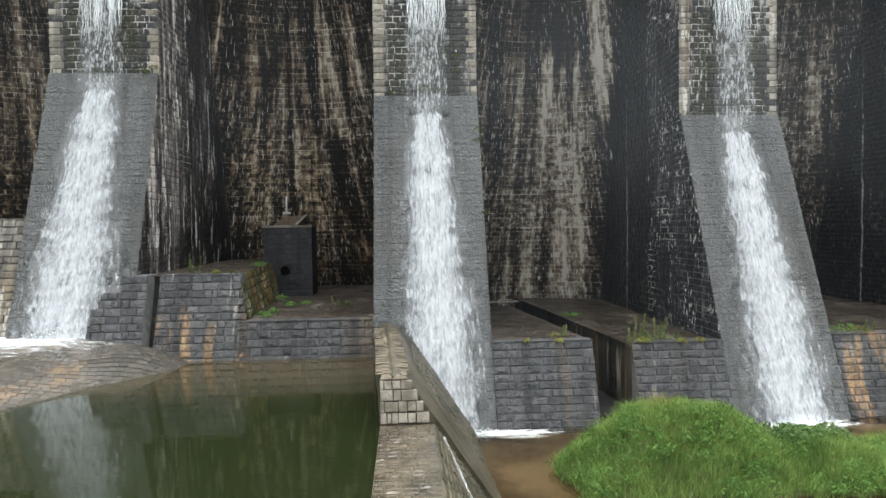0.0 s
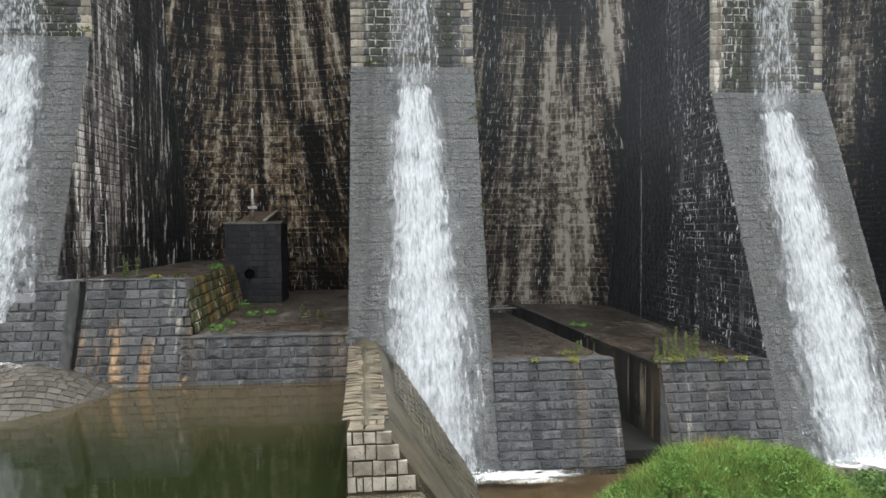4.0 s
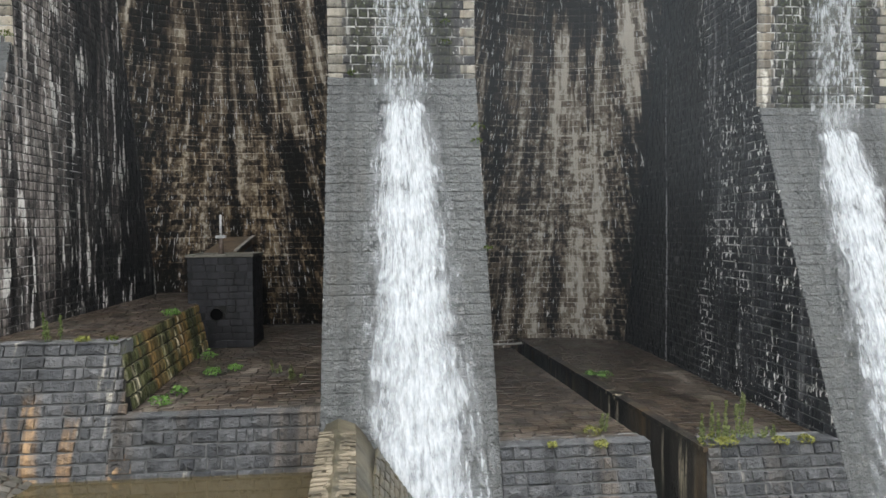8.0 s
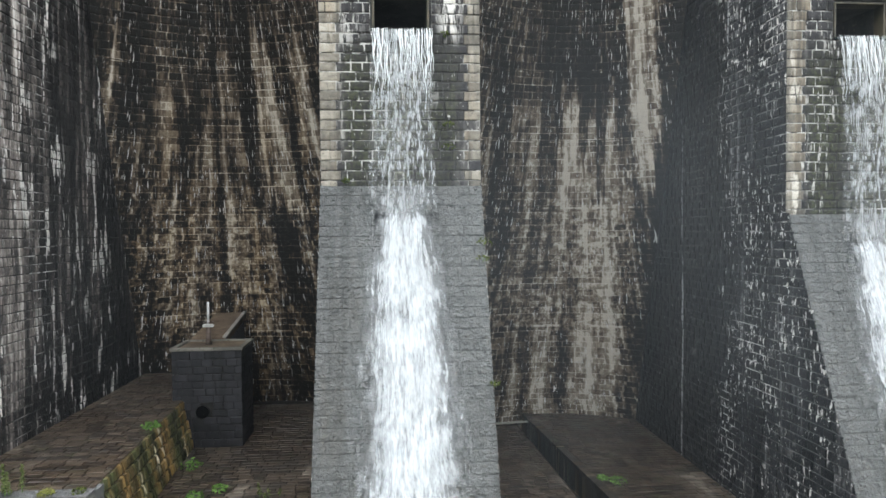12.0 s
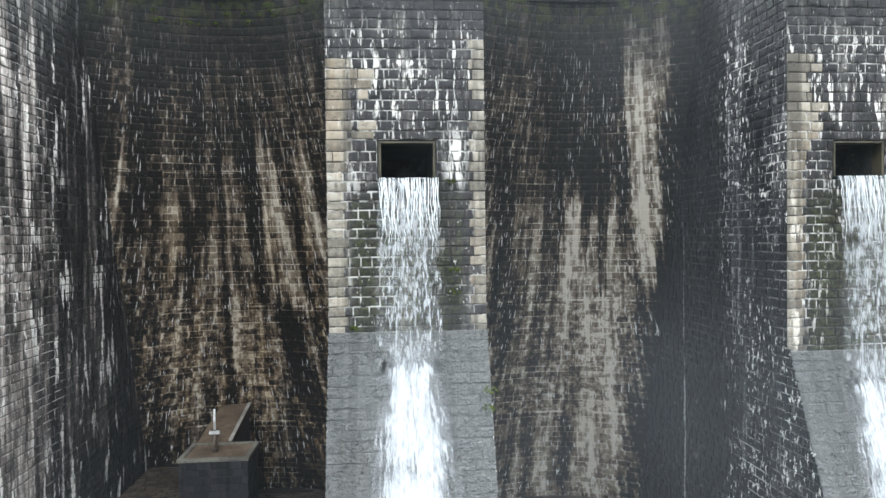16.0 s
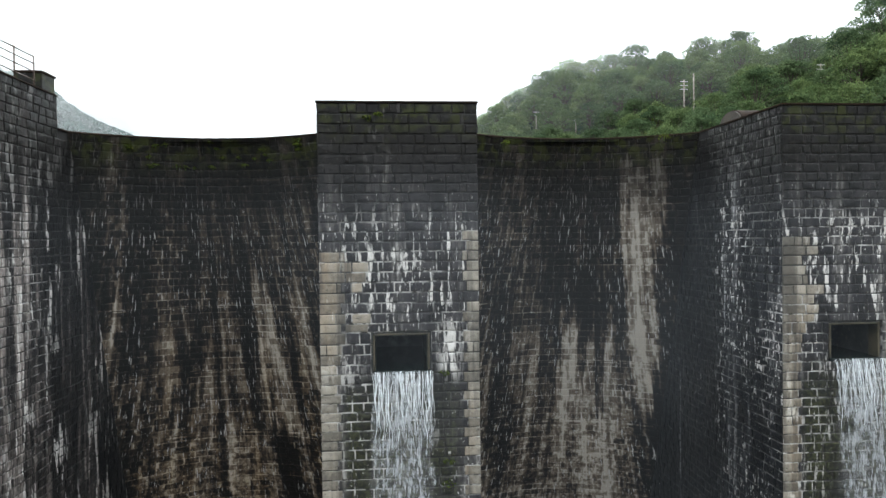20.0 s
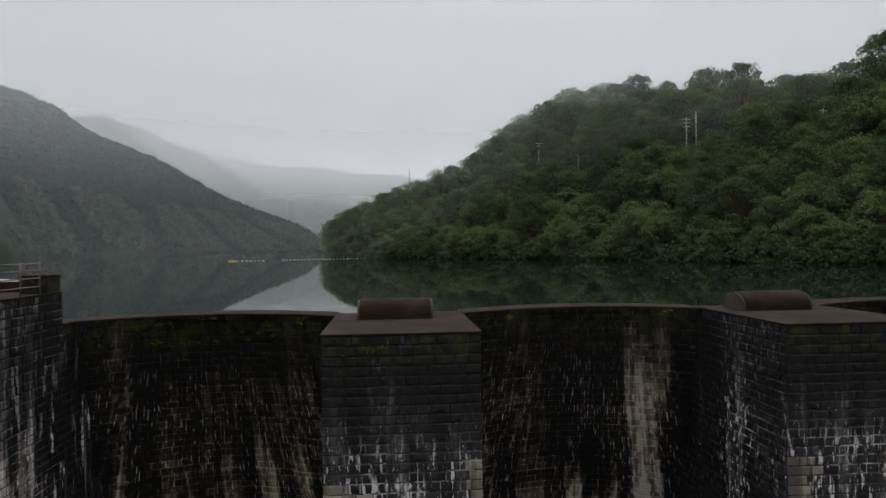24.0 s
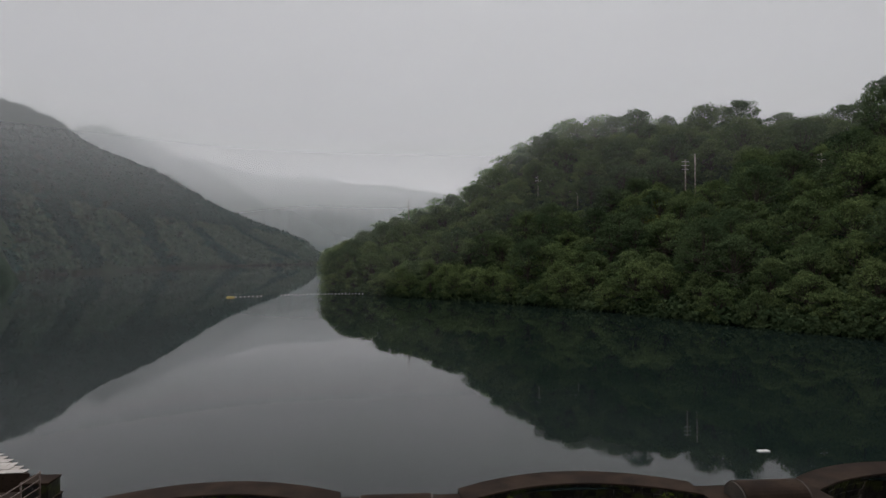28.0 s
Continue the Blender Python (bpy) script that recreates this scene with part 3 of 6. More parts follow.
def shallow():
    g = Graph("shallow_water")
    t = g.n.new("ShaderNodeBsdfTransparent")
    s = g.n.new("ShaderNodeBsdfGlossy")
    s.inputs["Roughness"].default_value = 0.06
    f = g.n.new("ShaderNodeFresnel")
    f.inputs[0].default_value = 1.33
    nb = g.bump(g.noise(g.scaled(1, 2, 1), 2.5, 3.0), 0.25, 0.02)
    g.put(s.inputs["Normal"], nb), g.put(f.inputs["Normal"], nb)
    t.inputs[0].default_value = (0.8, 0.74, 0.6, 1)
    m = g.n.new("ShaderNodeMixShader")
    g.put(m.inputs[0], f.outputs[0]), g.put(m.inputs[1], t.outputs[0]), g.put(m.inputs[2], s.outputs[0])
    g.l.new(m.outputs[0], g.out.inputs[0])
    return g.mat


SHALLOW = shallow()


def foam(name, across, along, lo, hi, thick=1.0, edge=0.3, fade=0.05, seed=0.0):
    """Broken white water: streaks along the flow with gaps between them, thinning towards the sheet's sides and its upper edge."""
    g = Graph(name)
    uv = g.n.new("ShaderNodeUVMap")
    sep = g.n.new("ShaderNodeSeparateXYZ")
    g.l.new(uv.outputs[0], sep.inputs[0])
    u, v = sep.outputs[0], sep.outputs[1]
    fine = g.noise(g.vec(g.math("MULTIPLY", u, across), seed, g.math("MULTIPLY", v, along)), 1.0, 6.0, 0.68)
    surge = g.noise(g.vec(g.math("MULTIPLY", u, across * 0.3), seed + 4, g.math("MULTIPLY", v, along * 0.4)), 1.0, 3.0)
    side = g.ramp(g.math("ABSOLUTE", g.math("MULTIPLY_ADD", u, 2.0, -1.0)), 0.35, 1.0, 0.0, edge)
    n = g.math("SUBTRACT", g.math("MULTIPLY_ADD", surge, 0.5, g.math("SUBTRACT", fine, 0.25)), side)
    n = g.math("SUBTRACT", n, g.ramp(v, 0.0, fade, edge * 0.8, 0.0))
    if fade < 0.01:
        n = g.math("SUBTRACT", n, g.ramp(v, 0.93, 1.0, 0.0, 0.25))
    cover = g.ramp(n, lo, hi, 0.0, thick)
    d = g.n.new("ShaderNodeBsdfDiffuse")
    tl = g.n.new("ShaderNodeBsdfTranslucent")
    froth = g.noise(g.vec(g.math("MULTIPLY", u, across * 1.7), seed + 8, g.math("MULTIPLY", v, along * 2.2)), 1.0, 5.0, 0.7)
    body = g.mix(g.ramp(froth, 0.36, 0.6), (0.46, 0.49, 0.52), (0.71, 0.73, 0.75))
    g.put(d.inputs[0], body), g.put(tl.inputs[0], body)
    a = g.n.new("ShaderNodeMixShader")
    a.inputs[0].default_value = 0.35
    g.put(a.inputs[1], d.outputs[0]), g.put(a.inputs[2], tl.outputs[0])
    t = g.n.new("ShaderNodeBsdfTransparent")
    m = g.n.new("ShaderNodeMixShader")
    g.put(m.inputs[0], cover), g.put(m.inputs[1], t.outputs[0]), g.put(m.inputs[2], a.outputs[0])
    g.l.new(m.outputs[0], g.out.inputs[0])
    return g.mat


STRANDS = foam("falling_strands", 28.0, 15.0, 0.4, 0.66, 0.62, 0.06, 0.001)
RUSH = foam("rushing_foam", 15.0, 21.0, 0.24, 0.58, 0.92, 0.24, 0.03)
SPRAY = foam("fine_spray", 22.0, 20.0, 0.26, 0.75, 0.55, 0.22, 0.03, 2.0)


def leaf(name, a, b, through=0.3, size=0.12):
    g = Graph(name)
    n = g.noise(g.scaled(1, 1, 1), size, 3.0)
    f = g.math("ADD", g.math("MULTIPLY", g.rand(), 0.55), g.math("MULTIPLY", g.ramp(n, 0.3, 0.7), 0.45))
    col = g.mix(f, a, b)
    d = g.n.new("ShaderNodeBsdfDiffuse")
    t = g.n.new("ShaderNodeBsdfTranslucent")
    g.put(d.inputs[0], col), g.put(t.inputs[0], col)
    m = g.n.new("ShaderNodeMixShader")
    m.inputs[0].default_value = through
    g.put(m.inputs[1], d.outputs[0]), g.put(m.inputs[2], t.outputs[0])
    g.l.new(m.outputs[0], g.out.inputs[0])
    return g.mat


LEAVES = leaf("broad_leaves", (0.034, 0.062, 0.028), (0.135, 0.178, 0.074))
YELLOWLEAVES = leaf("yellow_leaves", (0.07, 0.09, 0.02), (0.13, 0.145, 0.04))
# far woods: the haze's blue-green cast is put into the leaf colour
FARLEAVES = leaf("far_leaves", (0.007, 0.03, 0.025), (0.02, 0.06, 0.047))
GRASS = leaf("meadow_grass", (0.06, 0.115, 0.028), (0.28, 0.375, 0.115), size=0.9)
DRYGRASS = leaf("dry_grass", (0.16, 0.12, 0.05), (0.28, 0.22, 0.09))
WEED = leaf("weed_leaves", (0.05, 0.115, 0.028), (0.16, 0.265, 0.075), size=1.1)
OCHREWEED = leaf("ochre_weed", (0.12, 0.13, 0.035), (0.24, 0.24, 0.075))
BARK = concrete("bark", (0.03, 0.025, 0.018), (0.07, 0.058, 0.045), (0.02, 0.018, 0.014), 0.9, 3.0)


# ---- mesh helpers ----
def mesh_of(name, verts, faces, mat, smooth=False):
    me = bpy.data.meshes.new(name)
    me.from_pydata([tuple(v) for v in verts], [], faces)
    me.materials.append(mat)
    if smooth:
        me.shade_smooth()
    me.update()
    return me


def thing(name, label, category, kind="", group="", at=(0, 0, 0)):
    ob = tagged(new(name), label, category, group, kind)
    ob.location = at
    return ob


def part(name, bm, material, parent, label="", smooth=False):
    """A bmesh or a finished mesh as one mesh object under a thing; its places are the world's."""
    if isinstance(bm, bpy.types.Mesh):
        me = bm
    else:
        bmesh.ops.recalc_face_normals(bm, faces=bm.faces)
        me = bpy.data.meshes.new(name)
        bm.to_mesh(me)
        bm.free()
        me.materials.append(material)
        if smooth:
            me.shade_smooth()
    ob = new(name, me)
    if parent is not None:
        ob.parent = parent
        base = Vector(parent.location)
        up = parent.parent
        while up is not None:
            base += Vector(up.location)
            up = up.parent
        ob.matrix_parent_inverse = Matrix.Translation(-base)
    if label:
        ob["label"] = label
    return ob


def box(bm, x0, x1, y0, y1, z0, z1, bevel=0.0):
    r = bmesh.ops.create_cube(bm, size=1.0)["verts"]
    for v in r:
        v.co = Vector((x0 + (v.co.x + 0.5) * (x1 - x0), y0 + (v.co.y + 0.5) * (y1 - y0), z0 + (v.co.z + 0.5) * (z1 - z0)))
    if bevel:
        edges = list({e for v in r for e in v.link_edges})
        bmesh.ops.bevel(bm, geom=edges, offset=bevel, segments=2, affect="EDGES", profile=0.6)


def prism(bm, outline, a0, a1, axis="x"):
    """Extrudes an outline along an axis: outline in (y, z) for x, (x, z) for y, (x, y) for z."""
    def at(p, a):
        return {"x": (a, p[0], p[1]), "y": (p[0], a, p[1]), "z": (p[0], p[1], a)}[axis]
    lo = [bm.verts.new(at(p, a0)) for p in outline]
    hi = [bm.verts.new(at(p, a1)) for p in outline]
    bm.faces.new(lo)
    bm.faces.new(hi[::-1])
    for i in range(len(outline)):
        j = (i + 1) % len(outline)
        bm.faces.new((lo[i], lo[j], hi[j], hi[i]))


def tube(bm, a, b, r0, r1=None, sides=8):
    a, b = Vector(a), Vector(b)
    r1 = r0 if r1 is None else r1
    q = (b - a).to_track_quat("Z", "Y")
    rings = []
    for p, r in ((a, r0), (b, r1)):
        rings.append([bm.verts.new(p + q @ Vector((r * math.cos(2 * math.pi * i / sides), r * math.sin(2 * math.pi * i / sides), 0))) for i in range(sides)])
    for i in range(sides):
        j = (i + 1) % sides
        bm.faces.new((rings[0][i], rings[0][j], rings[1][j], rings[1][i]))
    bm.faces.new(rings[0][::-1])
    bm.faces.new(rings[1])


# A dressed stone: a block with worn edges and a rough, pillowed face; unit sides, its face towards +z.
rng = np.random.default_rng(7)
STONE_FACES = [(0, 1, 5, 4), (1, 2, 6, 5), (2, 3, 7, 6), (3, 0, 4, 7), (4, 5, 9, 8), (5, 6, 10, 9), (6, 7, 11, 10), (7, 4, 8, 11),
               (8, 9, 12), (9, 10, 12), (10, 11, 12), (11, 8, 12)]


def stone_verts(r):
    sq = np.array([(-0.5, -0.5), (0.5, -0.5), (0.5, 0.5), (-0.5, 0.5)])
    v = np.zeros((13, 3))
    v[0:4, :2], v[0:4, 2] = sq, -1.0
    v[4:8, :2], v[4:8, 2] = sq * (1 - r.uniform(0, 0.07, (4, 2))), -0.1 - r.uniform(0, 0.35, 4)
    v[8:12, :2], v[8:12, 2] = sq * (0.86, 0.78) + r.uniform(-0.06, 0.06, (4, 2)), r.uniform(-0.18, 0.2, 4)
    v[12] = (*r.uniform(-0.2, 0.2, 2), r.uniform(0.0, 0.3))
    return v


STONES = [stone_verts(rng) for _ in range(24)]
SHARED = {}


def lay(parent, name, surf, rows, width, depth, mat, u_range, pick, skip=None, label="", gap=0.022, limit=300, mats=None, flat=1.0, rough=0.0):
    """Courses of stones on a surface. surf(u, v) gives a place and the ways along, up and out; rows are course bounds.
    Those for which pick(place) holds are pieces of their own, up to limit; the rest are joined into one part."""
    verts, faces, idx, made = [], [], [], 0
    r = np.random.default_rng(abs(hash_of(parent.name + name)))
    kinds = [mat] if mats is None else mats[0]
    for c, (v0, v1) in enumerate(rows):
        u, end = u_range(0.5 * (v0 + v1))
        u += -width * r.uniform(0.0, 0.6)
        begin = u_range(0.5 * (v0 + v1))[0]
        while u < end - 0.05:
            w = width * r.uniform(0.7 - 0.25 * rough, 1.35 + 0.25 * rough)
            a, b = max(u, begin), min(u + w, end)
            if end - b < 0.12:
                b = end
            u = b if b > u else u + w
            if b - a < 0.1:
                continue
            mu, mv = 0.5 * (a + b), 0.5 * (v0 + v1)
            p, eu, ev, en = (np.array(q, float) for q in surf(mu, mv))
            if skip is not None and skip(p):
                continue
            k = 0 if mats is None else mats[1](p, r)
            sx, sy, sz = (b - a) - gap * r.uniform(1, 1 + rough), (v1 - v0) - gap * r.uniform(1, 1 + 2 * rough), depth * r.uniform(1 - 0.5 * rough, 1 + 0.8 * rough)
            if rough:
                eu = eu + ev * r.normal() * 0.035 * rough
            out = p + en * r.uniform(-0.006, 0.012)
            n = int(r.integers(len(STONES)))
            if made < limit and pick(p):
                key = (n % 8, kinds[k].name, flat)
                if key not in SHARED:
                    tv = STONES[n % 8] * (1, 1, flat)
                    SHARED[key] = mesh_of(name, tv, STONE_FACES, kinds[k])
                ob = new(name, SHARED[key])
                ob.parent = parent
                ob.matrix_basis = Matrix(((*(eu * sx)[:1], (ev * sy)[0], (en * sz)[0], out[0]), ((eu * sx)[1], (ev * sy)[1], (en * sz)[1], out[1]),
                                          ((eu * sx)[2], (ev * sy)[2], (en * sz)[2], out[2]), (0, 0, 0, 1)))
                made += 1
                continue
            tv = STONES[n] * (sx, sy, sz * flat)
            base = len(verts) * 13
            verts.append(out + tv @ np.array([eu, ev, en]))
            faces.extend([tuple(i + base for i in f) for f in STONE_FACES])
            idx.extend([k] * len(STONE_FACES))
    if verts:
        me = mesh_of(name + "s", np.concatenate(verts), faces, kinds[0])
        for extra in kinds[1:]:
            me.materials.append(extra)
        me.polygons.foreach_set("material_index", idx)
        ob = part("more_" + name + "s", me, None, parent, label)
        ob["kind"] = "stuff"
    return made


def hash_of(text):
    h = 7
    for ch in text:
        h = (h * 31 + ord(ch)) % 1000003
    return h


def courses(z0, z1, h, r=None):
    n = max(1, round((z1 - z0) / h))
    cut = [z0 + (z1 - z0) * (i + (0.13 * math.sin(i * 12.9 + z0) if 0 < i < n else 0.0)) / n for i in range(n + 1)]
    return list(zip(cut, cut[1:]))


def plane_surf(origin, eu, ev):
    o, eu, ev = np.array(origin, float), np.array(eu, float), np.array(ev, float)
    en = np.cross(eu, ev)
    return lambda u, v: (o + u * eu + v * ev, eu, ev, en)


# ---- ground ----
LAKE_Z, CREST_Z, POOL_Z, STREAM_Z = 24.38, 24.55, -0.45, -3.3
EYE_X, EYE_Y = 0.0, -20.0


def lerp(t, xs, ys):
    return float(np.interp(t, xs, ys))


# the lake's shores and the hills, by bearing from the dam (degrees to the right of straight upstream)
BEAR = (-60, -40, -32.6, -31.3, -29.8, -28, -26.3, -25.3, -23.7, -22.1, -19.3, -17, -14.6, -11.8, -9.6, -7.3, -6.2, -5.2, 0, 6, 11, 16, 23, 29, 34, 39, 50, 65, 90)
SHORE = (150, 175, 200, 388, 400, 430, 455, 475, 505, 550, 620, 675, 735, 805, 860, 925, 960, 190, 166, 152, 138, 128, 114, 103, 97, 94, 80, 60, 45)
RIDGE_R = (420, 300, 235, 700, 722, 753, 780, 795, 838, 886, 967, 1025, 1085, 1156, 1217, 1279, 1300, 215, 235, 270, 290, 300, 280, 250, 220, 200, 170, 150, 120)
RIDGE_Z = (120, 60, 33, 164, 166, 169, 166, 156, 150, 147, 143, 126, 106, 89, 75, 58, 33, 27, 38, 50, 70, 81, 76, 69, 61, 62, 60, 58, 50)


def terrain(x, y):
    dx, dy = x - EYE_X, y - EYE_Y
    if y < 17.5:
        side = max(0.0, abs(x) - 32.0)
        bed = -2.6 if x < -0.9 else -3.48
        if x < -0.9 and y < -20:
            bed = -2.6
        z = bed + 0.1 * noise.noise(Vector((x * 0.35, y * 0.35, 0)))
        return z + min(side * 0.75, 60.0) + (0.4 * noise.noise(Vector((x * 0.05, y * 0.05, 3))) * min(1.0, side * 0.2))
    r, b = math.hypot(dx, dy), math.degrees(math.atan2(dx, dy))
    s, rr, rz = lerp(b, BEAR, SHORE), lerp(b, BEAR, RIDGE_R), lerp(b, BEAR, RIDGE_Z)
    if r < s:
        return max(LAKE_Z - 6.0, LAKE_Z - 0.3 - (s - r) * 0.4) if r > 45 else LAKE_Z - 7
    t = min(1.0, (r - s) / max(1.0, rr - s))
    z = LAKE_Z - 0.3 + (rz - LAKE_Z) * math.sin(t * math.pi / 2) ** 1.1
    if r > rr:
        z -= (r - rr) * 0.05
    if b > 0:
        z = max(z, LAKE_Z + 64 * math.exp(-((b - 25.0) / 8.0) ** 2 - ((r - 350) / 60) ** 2))
    return z + 2.5 * noise.noise(Vector((x * 0.02, y * 0.02, 1))) * min(1.0, (r - s) / 30)


def axis_steps(spans):
    out = []
    for a, b, step in spans:
        n = int(round((b - a) / step))
        out += [a + (b - a) * i / n for i in range(n)]
    return out + [spans[-1][1]]


gx = axis_steps(((-3000, -700, 230), (-700, -150, 25), (-150, -40, 7), (-40, 40, 1.6), (40, 180, 7), (180, 700, 30), (700, 3000, 230)))
gy = axis_steps(((-3000, -200, 280), (-200, -40, 16), (-40, 20, 1.6), (20, 340, 7), (340, 1400, 28), (1400, 4000, 260)))
ground = mesh_of("ground", [(x, y, terrain(x, y)) for y in gy for x in gx],
                 [(j * len(gx) + i, j * len(gx) + i + 1, (j + 1) * len(gx) + i + 1, (j + 1) * len(gx) + i) for j in range(len(gy) - 1) for i in range(len(gx) - 1)], SOIL, True)
tagged(new("ground", ground), "brown stream bed and green valley slopes", "ground", kind="structure")


def sheet(name, x0, x1, y0, y1, z, mat, label, category):
    me = mesh_of(name, [(x0, y0, z), (x1, y0, z), (x1, y1, z), (x0, y1, z)], [(0, 1, 2, 3)], mat)
    return tagged(new(name, me), label, category, kind="structure")


sheet("lake_water", -1600, 1600, 7.2, 2600, LAKE_Z, LAKE, "still dark reservoir water mirroring hills and sky", "water")
sheet("pool_water", -60, -1.7, -70, -3.5, POOL_Z, POOL, "dark green still pool at the dam's foot", "water")
sheet("stream_water", -1.0, 60, -70, -4.8, STREAM_Z, SHALLOW, "shallow brown stream over mud", "water")


# ---- the dam ----
def vault_y(z, dx):
    return 15.0 - 0.305 * z - 0.07 * dx * dx


BASE_Z = -4.2
BUTTRESS = {  # centre x: top of the front block, slope of the block's face, foot of the chute
    -15.05: (12.45, 0.335, 0.2), 0.0: (11.36, 0.385, -3.4), 15.05: (10.39, 0.4, -3.4), -30.1: (12.4, 0.385, -1.0), 30.1: (10.4, 0.385, -1.0)}
OPEN_L, OPEN_R, OPEN_B, OPEN_T = -0.92, 0.97, 16.07, 17.38


def block_y(cx, z):
    bz, slope, _ = BUTTRESS[cx]
    return -0.12 - slope * (bz - z)


def buttress(cx, near):
    bz, slope, foot = BUTTRESS[cx]
    top = CREST_Z if cx != -15.05 else 25.75
    obj = thing("buttress", "dark stone buttress with white lime runs and a spillway opening" if near else "dark stone dam buttress",
                "buttress", "structure", "buttresses of the dam")
    back = lambda z: vault_y(z, SPAN) + 0.9
    bm = bmesh.new()
    f = 0.02
    end = back(CREST_Z) if top == CREST_Z else 5.0
    full = [(f, BASE_Z), (back(BASE_Z), BASE_Z), (back(CREST_Z), CREST_Z - 0.02), (end - 0.01, CREST_Z - 0.02), (end - 0.01, top - 0.02), (f, top - 0.02)]
    prism(bm, full, cx - 2.48, cx + OPEN_L)
    prism(bm, full, cx + OPEN_R, cx + 2.48)
    prism(bm, [(f, BASE_Z), (back(BASE_Z), BASE_Z), (back(OPEN_B), OPEN_B), (f, OPEN_B)], cx + OPEN_L, cx + OPEN_R)
    prism(bm, [(f, OPEN_T), (back(OPEN_T), OPEN_T), (back(CREST_Z), CREST_Z - 0.02), (end - 0.01, CREST_Z - 0.02), (end - 0.01, top - 0.02), (f, top - 0.02)], cx + OPEN_L, cx + OPEN_R)
    prism(bm, [(4.6, OPEN_B), (5.0, OPEN_B), (5.0, OPEN_T), (4.6, OPEN_T)], cx + OPEN_L, cx + OPEN_R)
    part("core", bm, MORTAR, obj)
    # lining of the culvert
    bm = bmesh.new()
    box(bm, cx + OPEN_L, cx + OPEN_L + 0.05, 0.1, 4.6, OPEN_B, OPEN_T)
    box(bm, cx + OPEN_R - 0.05, cx + OPEN_R, 0.1, 4.6, OPEN_B, OPEN_T)
    box(bm, cx + OPEN_L + 0.05, cx + OPEN_R - 0.05, 0.1, 4.6, OPEN_T - 0.05, OPEN_T)
    part("culvert_lining", bm, VOID, obj, "dark concrete culvert lining")
    for a in ((OPEN_L + 0.05, OPEN_L + 0.13, OPEN_B, OPEN_T - 0.05), (OPEN_R - 0.13, OPEN_R - 0.05, OPEN_B, OPEN_T - 0.05), (OPEN_L + 0.13, OPEN_R - 0.13, OPEN_T - 0.12, OPEN_T - 0.05)):
        bm = bmesh.new()
        box(bm, cx + a[0], cx + a[1], 0.04, 0.5, a[2], a[3], 0.03)
        part("mouth_trim", bm, BATTER, obj, "worn brown trim round the opening")
    # the battered block in front
    bm = bmesh.new()
    prism(bm, [(0.04, bz), (block_y(cx, bz) + 0.05, bz - 0.03), (block_y(cx, BASE_Z) + 0.05, BASE_Z), (0.04, BASE_Z)], cx - 2.46, cx + 2.46)
    part("chute_block", bm, GREYMORTAR, obj, "grey battered chute block")
    # crest slab
    bm = bmesh.new()
    prism(bm, [(-0.04, top - 0.02), (end, top - 0.02), (end, top + 0.03), (-0.04, top + 0.03)], cx - 2.53, cx + 2.53)
    if top != CREST_Z:
        prism(bm, [(end, CREST_Z - 0.02), (back(CREST_Z), CREST_Z - 0.02), (back(CREST_Z), CREST_Z + 0.03), (end, CREST_Z + 0.03)], cx - 2.53, cx + 2.53)
    part("cap", bm, CREST, obj, "brown weathered concrete cap")

    # dressed quoins up both edges, then the stones between them
    low, high = courses(bz - 0.1, OPEN_B, 0.31), courses(OPEN_T, top - 0.03, 0.31)
    mid = courses(OPEN_B, OPEN_T, 0.33)
    front = plane_surf((cx, 0, 0), (1, 0, 0), (0, 0, 1))
    inset = lambda v, side: (0.56 if side < 0 else 0.44) + (0.09 if int(v / 0.31) % 2 else -0.04) + (0.16 if side < 0 and v > 16.8 else 0.0)
    pale = lambda p, r: 1 if p[2] < 19.9 + 0.7 * r.random() and r.random() < (0.93 if p[0] < cx or p[2] > 15.5 else 0.75) else 0
    for side in (-1, 1):
        lay(obj, "quoin", front, low + mid + high, 1.2, 0.17, DARKSTONE, (lambda v: (-2.5, -2.5 + inset(v, -1))) if side < 0 else (lambda v: (2.5 - inset(v, 1), 2.5)),
            (lambda p: 11.0 < p[2] < 22.0) if near else (lambda p: False), mats=((DARKSTONE, PALESTONE), pale), flat=0.25, gap=0.018, rough=0.3)
    between = lambda v: (-2.5 + inset(v, -1), 2.5 - inset(v, 1))
    stain = lambda p, r: 1 if p[0] < cx - 1.2 and 17.2 < p[2] < 20.2 and r.random() < 0.42 else 0
    lay(obj, "stone", front, low + high, 0.5, 0.16, DARKSTONE, between, (lambda p: 13.5 < p[2] < 23.0) if near else (lambda p: False),
        mats=((DARKSTONE, PALESTONE), stain), flat=0.3, gap=0.022, limit=250, rough=0.5)
    for q in (-1, 1):
        lay(obj, "jamb_stone", front, mid, 0.5, 0.16, DARKSTONE, (lambda v: (-2.5 + inset(v, -1), OPEN_L)) if q < 0 else (lambda v: (OPEN_R, 2.5 - inset(v, 1))),
            (lambda p: True) if near else (lambda p: False), flat=0.45, gap=0.022)
    e = np.array((0, slope, 1.0)) / math.hypot(1, slope)
    run = (bz - BASE_Z) * math.hypot(1, slope)
    lay(obj, "block", plane_surf((cx, block_y(cx, bz), bz), (1, 0, 0), e), courses(-run, 0, 0.33), 0.55, 0.12, GREYSTONE, lambda v: (-2.5, 2.5),
        (lambda p: p[2] > 1.0) if near else (lambda p: False), gap=0.007, flat=0.1, rough=1.0)
